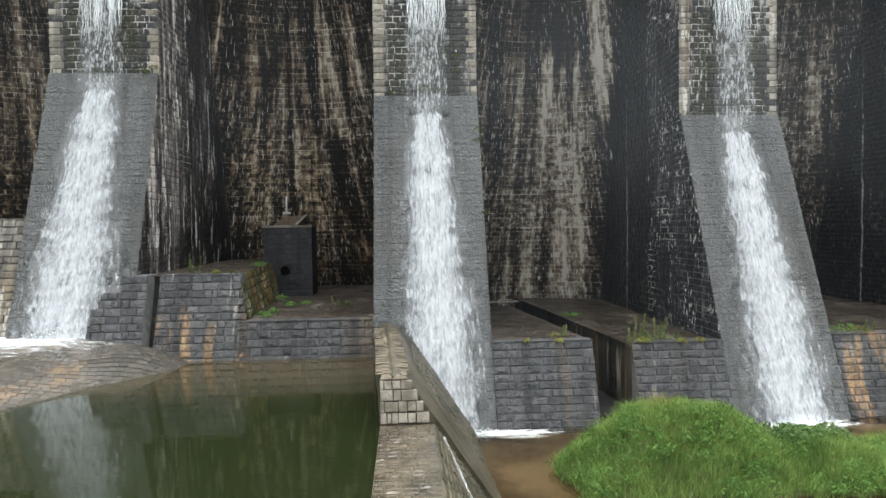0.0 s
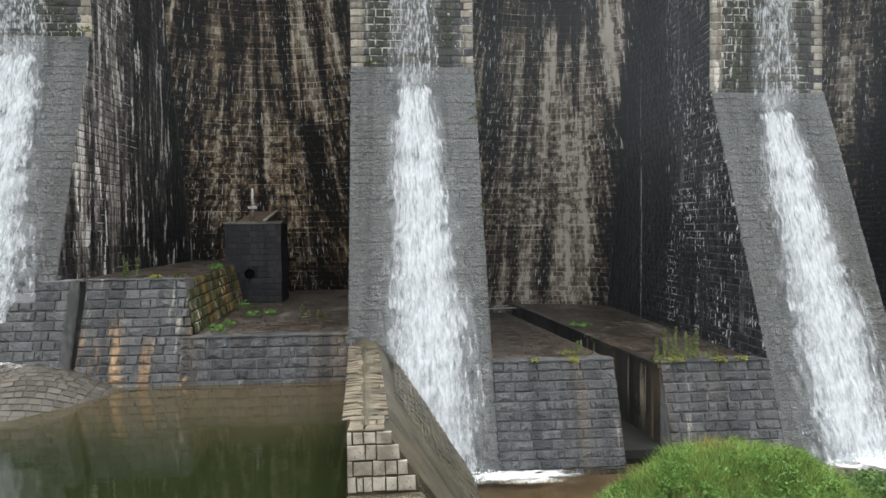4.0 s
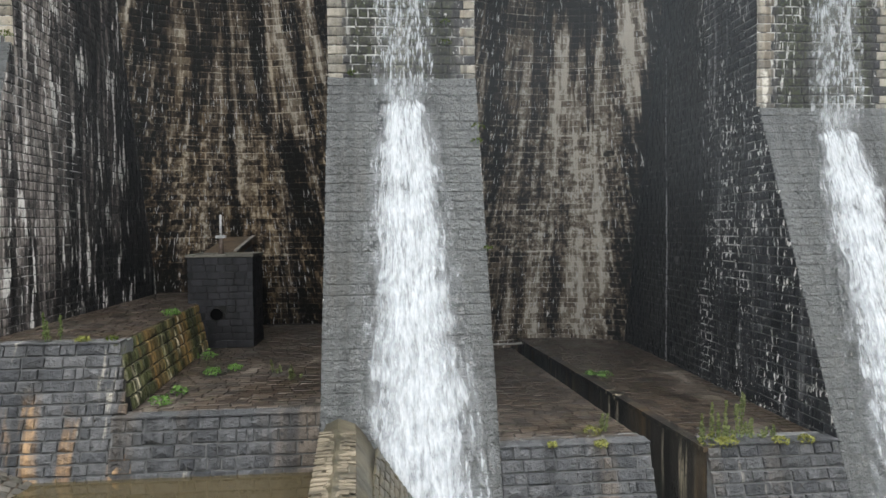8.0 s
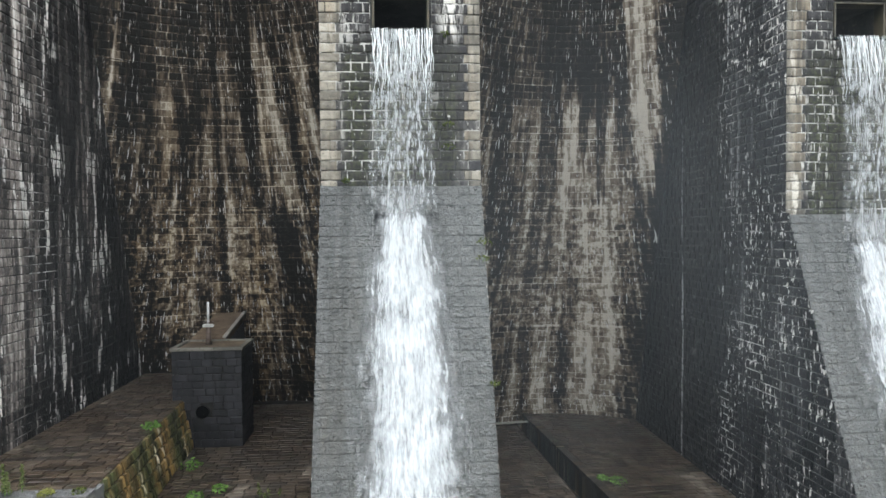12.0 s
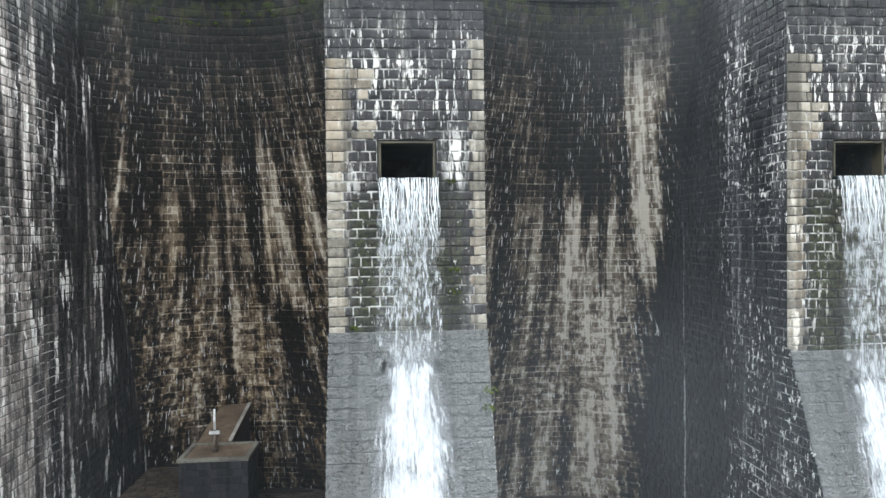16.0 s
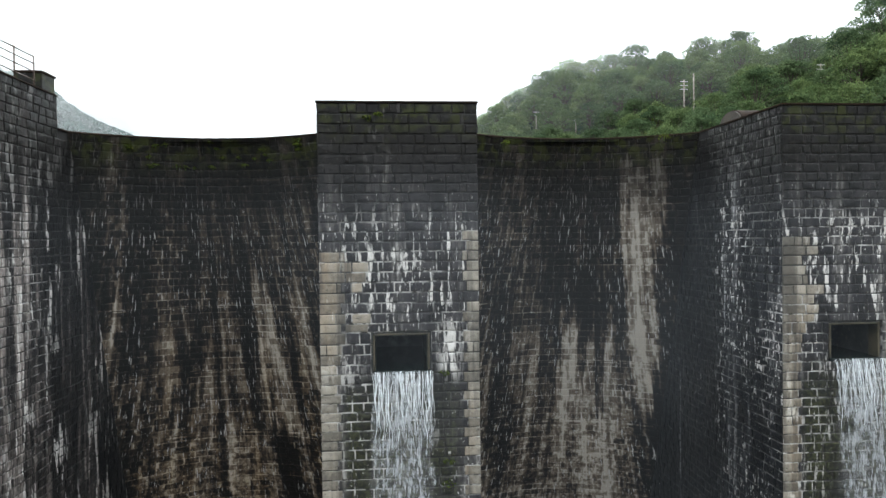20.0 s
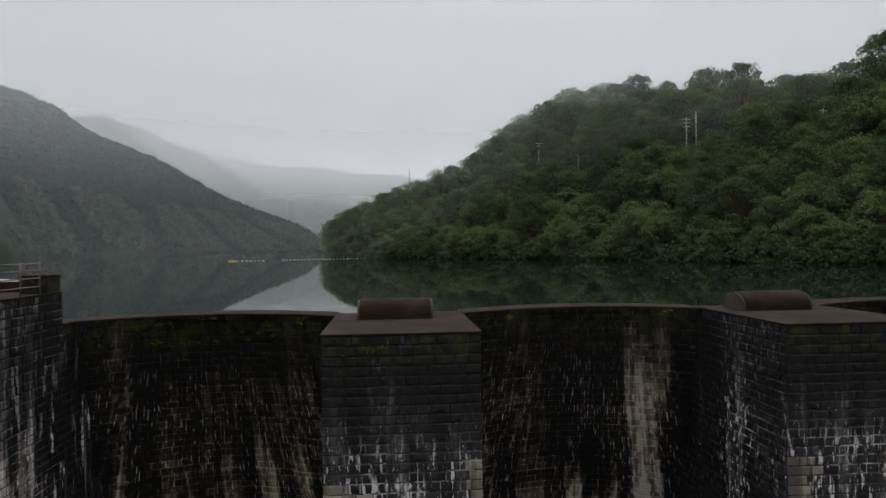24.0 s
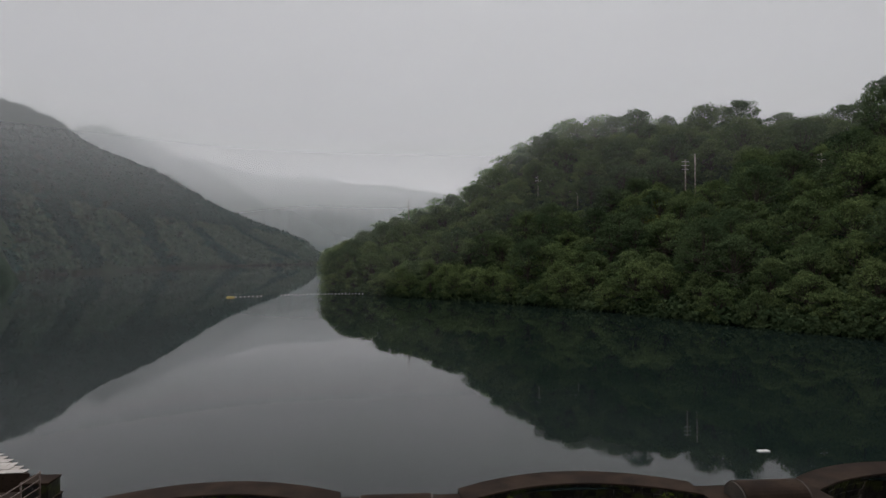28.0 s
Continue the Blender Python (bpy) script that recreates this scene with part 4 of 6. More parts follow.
    # flanks
    for s in (1, -1) if abs(cx) < 16 else ((1,) if cx < 0 else (-1,)):
        side = plane_surf((cx + s * 2.5, 0, 0), (0, s, 0), (0, 0, 1))
        seen = (cx < 0 and s > 0) or (cx > 0 and s < 0)
        def rng_u(v, s=s):
            lo = min(0.05, block_y(cx, v) + 0.02) if v < bz else 0.05
            hi = vault_y(v, SPAN) + 0.3 if v < CREST_Z - 0.2 else 4.98
            return (lo, hi) if s > 0 else (-hi, -lo)
        # flanks facing +x take the paler stone, those facing -x the near-black one
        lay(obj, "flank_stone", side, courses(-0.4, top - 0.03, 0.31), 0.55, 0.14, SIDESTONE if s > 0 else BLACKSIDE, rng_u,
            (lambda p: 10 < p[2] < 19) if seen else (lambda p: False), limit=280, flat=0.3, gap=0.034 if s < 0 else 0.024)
    return obj


for cx in BUTTRESS:
    buttress(cx, abs(cx) < 16)


def vault(cx, near):
    obj = thing("vault", "leaning stone vault streaked brown, black and white", "arch wall", "structure", "vaults of the dam")
    n, zs = 24, [BASE_Z + (CREST_Z - BASE_Z) * i / 12 for i in range(13)]
    bm = bmesh.new()
    grid = []
    for z in zs:
        inner = [bm.verts.new((cx + SPAN * (2 * i / n - 1) * 1.0, vault_y(z, SPAN * (2 * i / n - 1)) + 0.02, z)) for i in range(n + 1)]
        outer = [bm.verts.new((cx + SPAN * (2 * i / n - 1), vault_y(z, SPAN * (2 * i / n - 1)) + 1.6, z)) for i in range(n + 1)]
        grid.append((inner, outer))
    for a, b in zip(grid, grid[1:]):
        for i in range(n):
            bm.faces.new((a[0][i], a[0][i + 1], b[0][i + 1], b[0][i]))
            bm.faces.new((a[1][i], b[1][i], b[1][i + 1], a[1][i + 1]))
    for i in range(n):
        bm.faces.new((grid[-1][0][i], grid[-1][0][i + 1], grid[-1][1][i + 1], grid[-1][1][i]))
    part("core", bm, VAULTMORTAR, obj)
    # crest slab following the curve
    bm = bmesh.new()
    sec = []
    for i in range(n + 1):
        d = SPAN * (2 * i / n - 1)
        y = vault_y(CREST_Z, d)
        sec.append([bm.verts.new((cx + d, y - 0.05, CREST_Z - 0.02)), bm.verts.new((cx + d, y - 0.03, CREST_Z + 0.03)),
                    bm.verts.new((cx + d, y + 1.55, CREST_Z + 0.03)), bm.verts.new((cx + d, y + 1.65, CREST_Z - 0.4))])
    for a, b in zip(sec, sec[1:]):
        for i in range(3):
            bm.faces.new((a[i], b[i], b[i + 1], a[i + 1]))
    part("crest_slab", bm, CREST, obj, "brown weathered crest slab")

    def surf(u, v):
        y = vault_y(v, u)
        en = np.array((-0.14 * u, -1.0, -0.305))
        en /= np.linalg.norm(en)
        eu = np.array((1.0, -0.14 * u, 0.0))
        eu /= np.linalg.norm(eu)
        return (cx + u, y, v), eu, np.cross(en, eu), en
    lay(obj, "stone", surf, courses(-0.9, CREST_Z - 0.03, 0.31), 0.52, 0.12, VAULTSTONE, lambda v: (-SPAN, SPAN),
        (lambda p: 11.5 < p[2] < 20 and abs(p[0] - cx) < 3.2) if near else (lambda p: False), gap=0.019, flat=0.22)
    return obj


for k in (-2, -1, 0, 1):
    vault(PITCH * (k + 0.5), k in (-1, 0))


# ---- foot walls and floors of the bays ----
def foot_wall(x0, x1, top, bottom, y_top, slope, label, near=True, coping=True, mat=None, h=0.33, w=0.55, lean=0.0):
    obj = thing("foot_wall", label, "wall", "structure", "foot walls of the dam")
    mat = mat or WALLSTONE
    bm = bmesh.new()
    yb = y_top - slope * (top - bottom)
    prism(bm, [(y_top + 0.05, top - 0.03), (y_top + 1.0, top - 0.03), (y_top + 1.0, bottom), (yb + 0.05, bottom)], x0 + 0.02, x1 - 0.02)
    part("core", bm, GREYMORTAR, obj)
    e = np.array((0, slope, 1.0)) / math.hypot(1, slope)
    run = (top - bottom) * math.hypot(1, slope)
    lay(obj, "stone", plane_surf((0, y_top, top), (1, 0, 0), e), courses(-run, 0, h), w, 0.14, mat, lambda v: (x0, x1 - lean * v), (lambda p: True) if near else (lambda p: False), gap=0.012, flat=0.6, rough=1.3)
    if coping:
        bm = bmesh.new()
        box(bm, x0, x1, y_top - 0.03, y_top + 0.5, top - 0.02, top + 0.05, 0.02)
        part("coping", bm, mat, obj)
    return obj


def pave(label, rows, surf, u_range, pick, w=0.5, mat=None, core=None, name="paving"):
    obj = thing(name, label, "paving", "structure")
    if core is not None:
        part("bed", core, JOINTSHADE, obj)
    lay(obj, "paver", surf, rows, w, 0.08, mat or PAVER, u_range, pick, flat=0.3, gap=0.03)
    return obj


def slab_bed(points, z0, z1):
    bm = bmesh.new()
    lo = [bm.verts.new((x, y, z0)) for x, y, _ in points]
    hi = [bm.verts.new((x, y, z)) for x, y, z in points]
    bm.faces.new(lo), bm.faces.new(hi)
    for i in range(len(points)):
        j = (i + 1) % len(points)
        bm.faces.new((lo[i], lo[j], hi[j], hi[i]))
    return bm


PALEWALL = stone("pale_wall_stone", (0.06, 0.055, 0.048), (0.2, 0.18, 0.15), (0.36, 0.27, 0.16), (0.45, 0.42, 0.36), 0.56, 0.47, fine=1.4, seed=61.0, gloss=0.5, soot=0.6, chips=0.7)
# left bay: a low floor, and a raised apron beside the buttress
foot_wall(-8.25, -2.5, 1.1, -1.3, -3.78, 0.25, "low wall of blue-grey stone at the pool's edge with ochre runs")
foot_wall(-11.72, -8.3, 3.08, -1.3, -2.9, 0.36, "grey stone apron wall with ochre and white runs", mat=OCHREWALL, lean=0.2)
pave("wet brown stone floor with weeds", courses(-3.7, 13.6, 0.29), plane_surf((0, 0, 1.1), (1, 0, 0), (0, 1, 0)),
     lambda v: (-8.0 - 0.06 * (v + 3.0), -2.5), lambda p: p[1] < 4.5 and p[0] > -7.8, core=slab_bed([(-9.2, -3.6, 1.06), (-2.5, -3.6, 1.06), (-2.5, 14.4, 1.06), (-9.2, 14.4, 1.06)], -1.5, 0))
pave("mossy raised stone apron beside the buttress", courses(-2.85, 12.5, 0.3), plane_surf((0, 0, 3.08), (1, 0, 0), (0, 1, 0)),
     lambda v: (-12.55, -8.38 - 0.06 * (v + 2.9)), lambda p: p[1] < 6.5,
     core=slab_bed([(-12.6, -2.8, 3.04), (-8.42, -2.8, 3.04), (-9.2, 10.5, 3.04), (-9.4, 14.3, 3.04), (-12.6, 14.3, 3.04)], -1.0, 0))
apron_side = thing("apron_side_wall", "battered mossy side wall with ochre runs", "wall", "structure")
ev = np.array((-0.42, 0.0, 1.98))
ev /= np.linalg.norm(ev)
eu = np.array((-0.06, 1.0, 0.0))
eu /= np.linalg.norm(eu)
en = np.cross(eu, ev)
SIDEWALL = stone("apron_side_stone", (0.022, 0.026, 0.01), (0.075, 0.08, 0.032), (0.42, 0.25, 0.085), (0.55, 0.49, 0.36), 0.54, 0.47, fine=2.2, seed=5.0, gloss=0.5, axis="y", soot=0.8)
lay(apron_side, "stone", lambda u, v: (np.array((-7.93, -2.95, 1.1)) + u * eu + v * ev, eu, ev, en), courses(0, 2.02, 0.4), 0.3, 0.14, SIDEWALL, lambda v: (0.0, 9.9), lambda p: True, gap=0.03)
bm = bmesh.new()
prism(bm, [(-8.0, 1.0), (-8.4, 3.0), (-9.0, 3.0), (-9.0, 1.0)], -2.9, -2.7, "y")
part("core", bm, JOINTSHADE, apron_side)
me = mesh_of("backing", [(-7.98, -2.95, 1.0), (-8.6, 6.95, 1.0), (-9.02, 6.95, 3.05), (-8.4, -2.95, 3.05)], [(0, 1, 2, 3)], JOINTSHADE)
part("backing", me, None, apron_side)

# the wing wall beside the left chute, stepping down to the splash
wing = thing("wing_wall", "stepped grey stone wing wall beside the chute", "wall", "structure")
STEPS = ((-12.95, -11.98, 3.15), (-13.45, -12.95, 2.75), (-13.9, -13.45, 2.35), (-14.25, -13.9, 1.7))
for x0, x1, zt in STEPS:
    bm = bmesh.new()
    prism(bm, [(-3.46 - 0.35 * (3.15 - zt) + 0.03, zt - 0.02), (-2.5, zt - 0.02), (-2.5, -0.8), (-3.46 - 0.35 * 3.95 + 0.03, -0.8)], x0, x1)
    part("core", bm, GREYMORTAR, wing)
e = np.array((0, 0.35, 1.0)) / math.hypot(1, 0.35)
lay(wing, "stone", plane_surf((0, -3.48, 3.15), (1, 0, 0), e), courses(-4.1, 0, 0.33), 0.55, 0.14, WALLSTONE, lambda v: (-14.25, -11.98), lambda p: True,
    skip=lambda p: any(x0 <= p[0] < x1 and p[2] > zt for x0, x1, zt in STEPS), gap=0.014, flat=0.4, rough=1.0)
# slot backing in near black, the recess's shade painted on it
bm = bmesh.new()
prism(bm, [(-2.7, 3.05), (-2.3, 3.05), (-2.3, -0.8), (-3.9, -0.8)], -12.0, -11.7)
part("slot_back", bm, JOINTSHADE, wing, "dark recessed slot")

# right bay: floor, channel and slab
foot_wall(2.5, 6.84, 0.08, -3.9, -4.4, 0.38, "grey-blue stone foot wall beside the channel")
foot_wall(8.55, 12.56, -0.1, -3.9, -4.35, 0.38, "grey-blue stone foot wall topped with weeds")
foot_wall(17.55, 33.0, 0.05, -3.9, -4.3, 0.38, "grey stone foot wall with ochre runs", w=0.65, mat=OCHREWALL)
foot_wall(-34.0, -17.6, 5.6, -1.0, -1.9, 0.36, "pale ochre-stained stone wall beside the chute", near=False, mat=PALEWALL)
tilt = np.array((0, 1.0, -0.042))
tilt /= np.linalg.norm(tilt)
pave("brown brick floor of the bay", courses(-4.35, 14.6, 0.27), plane_surf((0, 0, -0.09), (1, 0, 0), tilt), lambda v: (2.5, 6.78 - 0.02 * (v + 4.4)),
     lambda p: p[1] < 6, w=0.48, core=slab_bed([(2.45, -4.3, 0.05), (6.8, -4.3, 0.05), (6.45, 15.5, -0.78), (2.45, 15.5, -0.78)], -4.0, 0))
edge_x = lambda y: 8.52 - 0.088 * (y + 4.4)
pave("dark wet stone slab beside the channel", courses(-4.2, 15.0, 0.3), plane_surf((0, 0, -0.2), (1, 0, 0), (0, 1, 0)), lambda v: (edge_x(v), 12.56),
     lambda p: p[1] < 6, w=0.55)
channel = thing("channel_wall", "dripping dark concrete channel wall", "wall", "structure")
DRIP = stone("dripping_concrete", (0.016, 0.014, 0.012), (0.05, 0.044, 0.037), (0.17, 0.115, 0.06), (0.38, 0.33, 0.24), 0.53, 0.5, fine=2.6, seed=17.0, gloss=0.4, axis="y", runz=0.15, soot=0.8)
bm = bmesh.new()
prism(bm, [(edge_x(-4.35) + 0.02, -4.3), (12.56, -4.3), (12.56, 15.6), (edge_x(15.6) + 0.02, 15.6)], -4.0, -0.26, "z")
part("wall", bm, DRIP, channel)
bm = bmesh.new()
prism(bm, [(edge_x(-4.38) - 0.1, -4.38), (edge_x(-4.38) + 0.25, -4.38), (edge_x(15.2) + 0.25, 15.2), (edge_x(15.2) - 0.1, 15.2)], -0.27, -0.13, "z")
part("kerb", bm, DRIP, channel, "wet kerb along the channel")
# near-black bed: the deep channel's shade is put into its colour
bm = bmesh.new()
box(bm, 6.3, 8.9, 6.5, 15.0, -3.9, -1.5)
box(bm, 6.5, 8.9, -4.9, 6.5, -3.9, -3.0)
part("channel_bed", bm, JOINTSHADE, channel)
bm = bmesh.new()
tube(bm, (2.6, 13.6, -0.35), (7.6, 13.9, -0.28), 0.06)
ob = part("pipe", bm, RIM, None, smooth=True)
tagged(ob, "pale thin pipe lying across the floor", "pipe")
# floors of the outer bays
pave("dark floor of the outer bay", courses(-4.2, 15.0, 0.6), plane_surf((0, 0, 0.0), (1, 0, 0), (0, 1, 0)), lambda v: (17.6, 27.5), lambda p: False, w=1.0,
     core=slab_bed([(17.5, -4.2, -0.03), (27.6, -4.2, -0.03), (27.6, 15.6, -0.03), (17.5, 15.6, -0.03)], -4, 0))
pave("raised dark floor of the outer bay", courses(-1.8, 13.8, 0.6), plane_surf((0, 0, 5.6), (1, 0, 0), (0, 1, 0)), lambda v: (-27.5, -17.6), lambda p: False, w=1.0,
     core=slab_bed([(-27.6, -1.7, 5.57), (-17.5, -1.7, 5.57), (-17.5, 14.5, 5.57), (-27.6, 14.5, 5.57)], -2, 0))

# ---- valve house ----
HX0, HX1, HY0, HY1, HZ0, HZ1 = -9.38, -6.57, 6.95, 9.05, 1.1, 5.12
DULLRIM = concrete("dull_rim", (0.07, 0.066, 0.055), (0.15, 0.14, 0.12), (0.04, 0.045, 0.025))
house = thing("valve_house", "dark stone valve house with a round pipe hole", "valve house", at=((HX0 + HX1) / 2, (HY0 + HY1) / 2, HZ0))
bm = bmesh.new()
box(bm, HX0 + 0.06, HX1 - 0.06, HY0 + 0.06, HY1, HZ0, HZ1)
part("body", bm, JOINTSHADE, house)
HOUSESTONE = stone("valve_house_stone", (0.006, 0.006, 0.0075), (0.021, 0.021, 0.025), (0.026, 0.024, 0.022), (0.4, 0.4, 0.38), 0.7, 0.6, fine=2.0, seed=77.0, gloss=0.5)
face = thing("stone_face", "", "")
face.parent = house
face.location = (-house.location[0], -house.location[1], -house.location[2])
lay(face, "stone", plane_surf((0, HY0, 0), (1, 0, 0), (0, 0, 1)), courses(HZ0, HZ1, 0.31), 0.5, 0.08, HOUSESTONE, lambda v: (HX0, HX1), lambda p: True,
    skip=lambda p: math.hypot(p[0] + 8.16, p[2] - 2.6) < 0.28, flat=0.22, gap=0.016)
lay(face, "side_stone", plane_surf((HX1, 0, 0), (0, 1, 0), (0, 0, 1)), courses(HZ0, HZ1, 0.31), 0.5, 0.08, HOUSESTONE, lambda v: (HY0, HY1), lambda p: True, flat=0.22, gap=0.016)
for o in list(face.children):
    o.parent = house
    o.matrix_basis = Matrix.Translation(face.location) @ o.matrix_basis
bpy.data.objects.remove(face)
bm = bmesh.new()
box(bm, HX0 - 0.06, HX1 + 0.06, HY0 - 0.08, HY0 + 0.16, HZ1, HZ1 + 0.13, 0.02)
box(bm, HX0 - 0.06, HX1 + 0.06, HY1 - 0.1, HY1 + 0.06, HZ1, HZ1 + 0.13, 0.02)
box(bm, HX0 - 0.06, HX0 + 0.14, HY0 + 0.16, HY1 - 0.1, HZ1, HZ1 + 0.13, 0.02)
box(bm, HX1 - 0.14, HX1 + 0.06, HY0 + 0.16, HY1 - 0.1, HZ1, HZ1 + 0.13, 0.02)
part("roof_rim", bm, DULLRIM, house, "pale raised roof rim")
bm = bmesh.new()
box(bm, HX0 + 0.1, HX1 - 0.1, HY0 + 0.1, HY1 - 0.05, HZ1 - 0.02, HZ1 + 0.06)
part("roof_plate", bm, ROOFPLATE, house, "rusty brown roof plate")
bm = bmesh.new()
r = bmesh.ops.create_cone(bm, cap_ends=False, segments=24, radius1=0.27, radius2=0.27, depth=0.5)
bmesh.ops.rotate(bm, verts=bm.verts, matrix=Matrix.Rotation(math.pi / 2, 3, "X"))
bmesh.ops.translate(bm, verts=bm.verts, vec=(-8.16, HY0 + 0.14, 2.6))
part("pipe_mouth", bm, JOINTSHADE, house, "dark round pipe mouth", True)
# black disc set on the wall: the hole's inner shade as colour
bm = bmesh.new()
r = bmesh.ops.create_circle(bm, cap_ends=True, segments=24, radius=0.26)
bmesh.ops.rotate(bm, verts=bm.verts, matrix=Matrix.Rotation(math.pi / 2, 3, "X"))
bmesh.ops.translate(bm, verts=bm.verts, vec=(-8.16, HY0 - 0.06, 2.6))
part("pipe_end", bm, concrete("pipe_dark", (0.002, 0.002, 0.002), (0.004, 0.004, 0.004), (0.002, 0.002, 0.002), 1.0, 1.0, 0.0), house)
cover = thing("culvert_cover", "rusty slab leaning from the roof to the vault", "cover", at=(-8.4, 9.1, 5.1))
bm = bmesh.new()
prism(bm, [(9.06, 5.0), (13.6, 5.7), (13.6, 6.02), (9.06, 5.3)], -9.2, -7.74)
part("slab", bm, ROOFPLATE, cover)
bm = bmesh.new()
prism(bm, [(9.1, 1.1), (13.6, 1.1), (13.6, 5.7), (9.1, 5.0)], -9.05, -7.9)
part("support_wall", bm, HOUSESTONE, cover)
bm = bmesh.new()
prism(bm, [(9.06, 5.3), (13.5, 6.0), (13.5, 6.07), (9.06, 5.37)], -7.86, -7.7)
part("edge_strip", bm, RIM, cover, "pale edge strip")
gate = thing("gate_spindle", "galvanised gate spindle with bracket on the roof", "valve gear", at=(-8.2, 8.1, 5.18))
bm = bmesh.new()
tube(bm, (-8.2, 8.1, 5.16), (-8.2, 8.1, 5.95), 0.13, 0.09, 12)
part("pedestal", bm, RUST, gate, "", True)
bm = bmesh.new()
tube(bm, (-8.2, 8.1, 5.9), (-8.2, 8.1, 7.0), 0.055, 0.05, 10)
part("rod", bm, SILVER, gate, "grey metal rod", True)
bm = bmesh.new()
box(bm, -8.42, -7.98, 8.0, 8.2, 5.93, 6.06, 0.02)
part("bracket", bm, SILVER, gate)
bm = bmesh.new()
for i in range(12):
    a, b = 2 * math.pi * i / 12, 2 * math.pi * (i + 1) / 12
    tube(bm, (-8.2 + 0.2 * math.cos(a), 8.1 + 0.2 * math.sin(a), 6.14), (-8.2 + 0.2 * math.cos(b), 8.1 + 0.2 * math.sin(b), 6.14), 0.018, None, 6)
part("handwheel", bm, RUST, gate)

# ---- training wall between pool and stream ----
training = thing("training_wall", "weathered rubble training wall with a white block end", "wall", "structure")
# stations along the wall: y, left x, right x of the top, height of the top, foot of the right slope
TW = ((-3.6, -2.46, -1.55, 0.95), (-5.2, -2.42, -1.45, 0.9), (-8.0, -2.25, -1.3, 0.9), (-11.0, -2.05, -1.2, 0.9), (-14.2, -1.84, -1.12, 0.92))


def tw_ring(bm, y, xl, xr, zt):
    pts = [(xl - 0.02, -3.0), (xl, zt - 0.35), (xl + 0.12, zt - 0.08), (0.5 * (xl + xr), zt + 0.06), (xr, zt - 0.06), (xr + 0.25, zt - 0.35)]
    pts += [(xr + 0.25 + 0.68 * k * (zt + 2.95) / 6, zt - 0.35 - k * (zt + 2.95) / 6) for k in range(1, 7)] + [(xr + 2.6, -4.2), (xl - 0.02, -4.2)]
    return [bm.verts.new((px + 0.03 * noise.noise(Vector((px * 3, y * 2, pz))), y, pz + 0.04 * noise.noise(Vector((px * 2, y * 3, pz + 9))))) for px, pz in pts]


bm = bmesh.new()
rings = []
for i in range(41):
    y = -3.6 - 10.45 * i / 40
    rings.append(tw_ring(bm, y, *(lerp(-y, [-q[0] for q in TW], [q[k] for q in TW]) for k in (1, 2, 3))))
for a, b in zip(rings, rings[1:]):
    for i in range(len(a)):
        j = (i + 1) % len(a)
        bm.faces.new((a[i], a[j], b[j], b[i]))
bm.faces.new(rings[0]), bm.faces.new(rings[-1][::-1])
part("rubble_wall", bm, BATTER, training, "", False)
# rubble courses on the crown
lay(training, "rubble", lambda u, v: ((lerp(-v, [-q[0] for q in TW], [0.5 * (q[1] + q[2]) for q in TW]) + u, v, 0.94 - 0.16 * (u / 0.5) ** 2 - 0.0), (1, 0, -0.3 * u), (0, 1, 0), (0.3 * u, 0, 1)),
    courses(-13.2, -4.9, 0.16), 0.5, 0.1, ROUGHSTONE, lambda v: (-0.5, 0.5), lambda p: p[1] < -7, flat=0.3, gap=0.015)
# the white end: coursed blocks and a split pattern
lay(training, "white_block", plane_surf((-1.86, -14.22, -0.3), (1, 0, 0), (0, 0, 1)), courses(0, 1.2, 0.3), 0.27, 0.12, WHITEBLOCK, lambda v: (0.0, 1.42 - 0.5 * v), lambda p: True, gap=0.014, flat=0.2, rough=1.4)
lay(training, "top_block", plane_surf((-1.86, -14.24, 0.95), (1, 0, 0), (0, 1, 0)), courses(0, 0.9, 0.3), 0.36, 0.1, ROUGHSTONE, lambda v: (0.02, 0.75), lambda p: True, gap=0.03, flat=0.4)
bm = bmesh.new()
prism(bm, [(-1.84, -0.5), (-1.84, 0.9), (-1.1, 0.9), (-0.5, -0.02), (-0.4, -0.5)], -14.16, -13.95, "y")
part("end_core", bm, BATTER, training)
# the lower, wet continuation
bm = bmesh.new()
prism(bm, [(-1.86, -3.2), (-1.86, -0.33), (-0.42, -0.3), (1.75, -3.6), (1.75, -4.2), (-1.86, -4.2)], -44.0, -14.28, "y")
part("lower_wall", bm, BATTER, training)
lay(training, "flag", plane_surf((0, 0, -0.3), (1, 0, 0), (0, 1, 0)), courses(-26, -14.35, 0.24), 0.3, 0.06, WETFLAG, lambda v: (-1.86, -0.42), lambda p: p[1] > -20, flat=0.7, gap=0.03)
# rubble on the slope towards the stream
sv = np.array((-0.68, 0.0, 1.0))
sv /= np.linalg.norm(sv)
su = np.array((0.0, 1.0, 0.0))
lay(training, "slope_stone", lambda u, v: ((1.62 + sv[0] * v, u, -3.3 + sv[2] * v + 0.03), su, sv, np.cross(su, sv)), courses(0, 4.5, 0.2), 0.55, 0.1, BATTER,
    lambda v: (-14.1, -5.0), lambda p: p[1] < -9.5, flat=0.7, gap=0.03)
lay(training, "low_slope_stone", lambda u, v: ((1.62 + sv[0] * v, u, -3.3 + sv[2] * v + 0.03), su, sv, np.cross(su, sv)), courses(0, 3.6, 0.2), 0.5, 0.1, BATTER,
    lambda v: (-27.0, -14.3), lambda p: False, flat=0.7, gap=0.03)

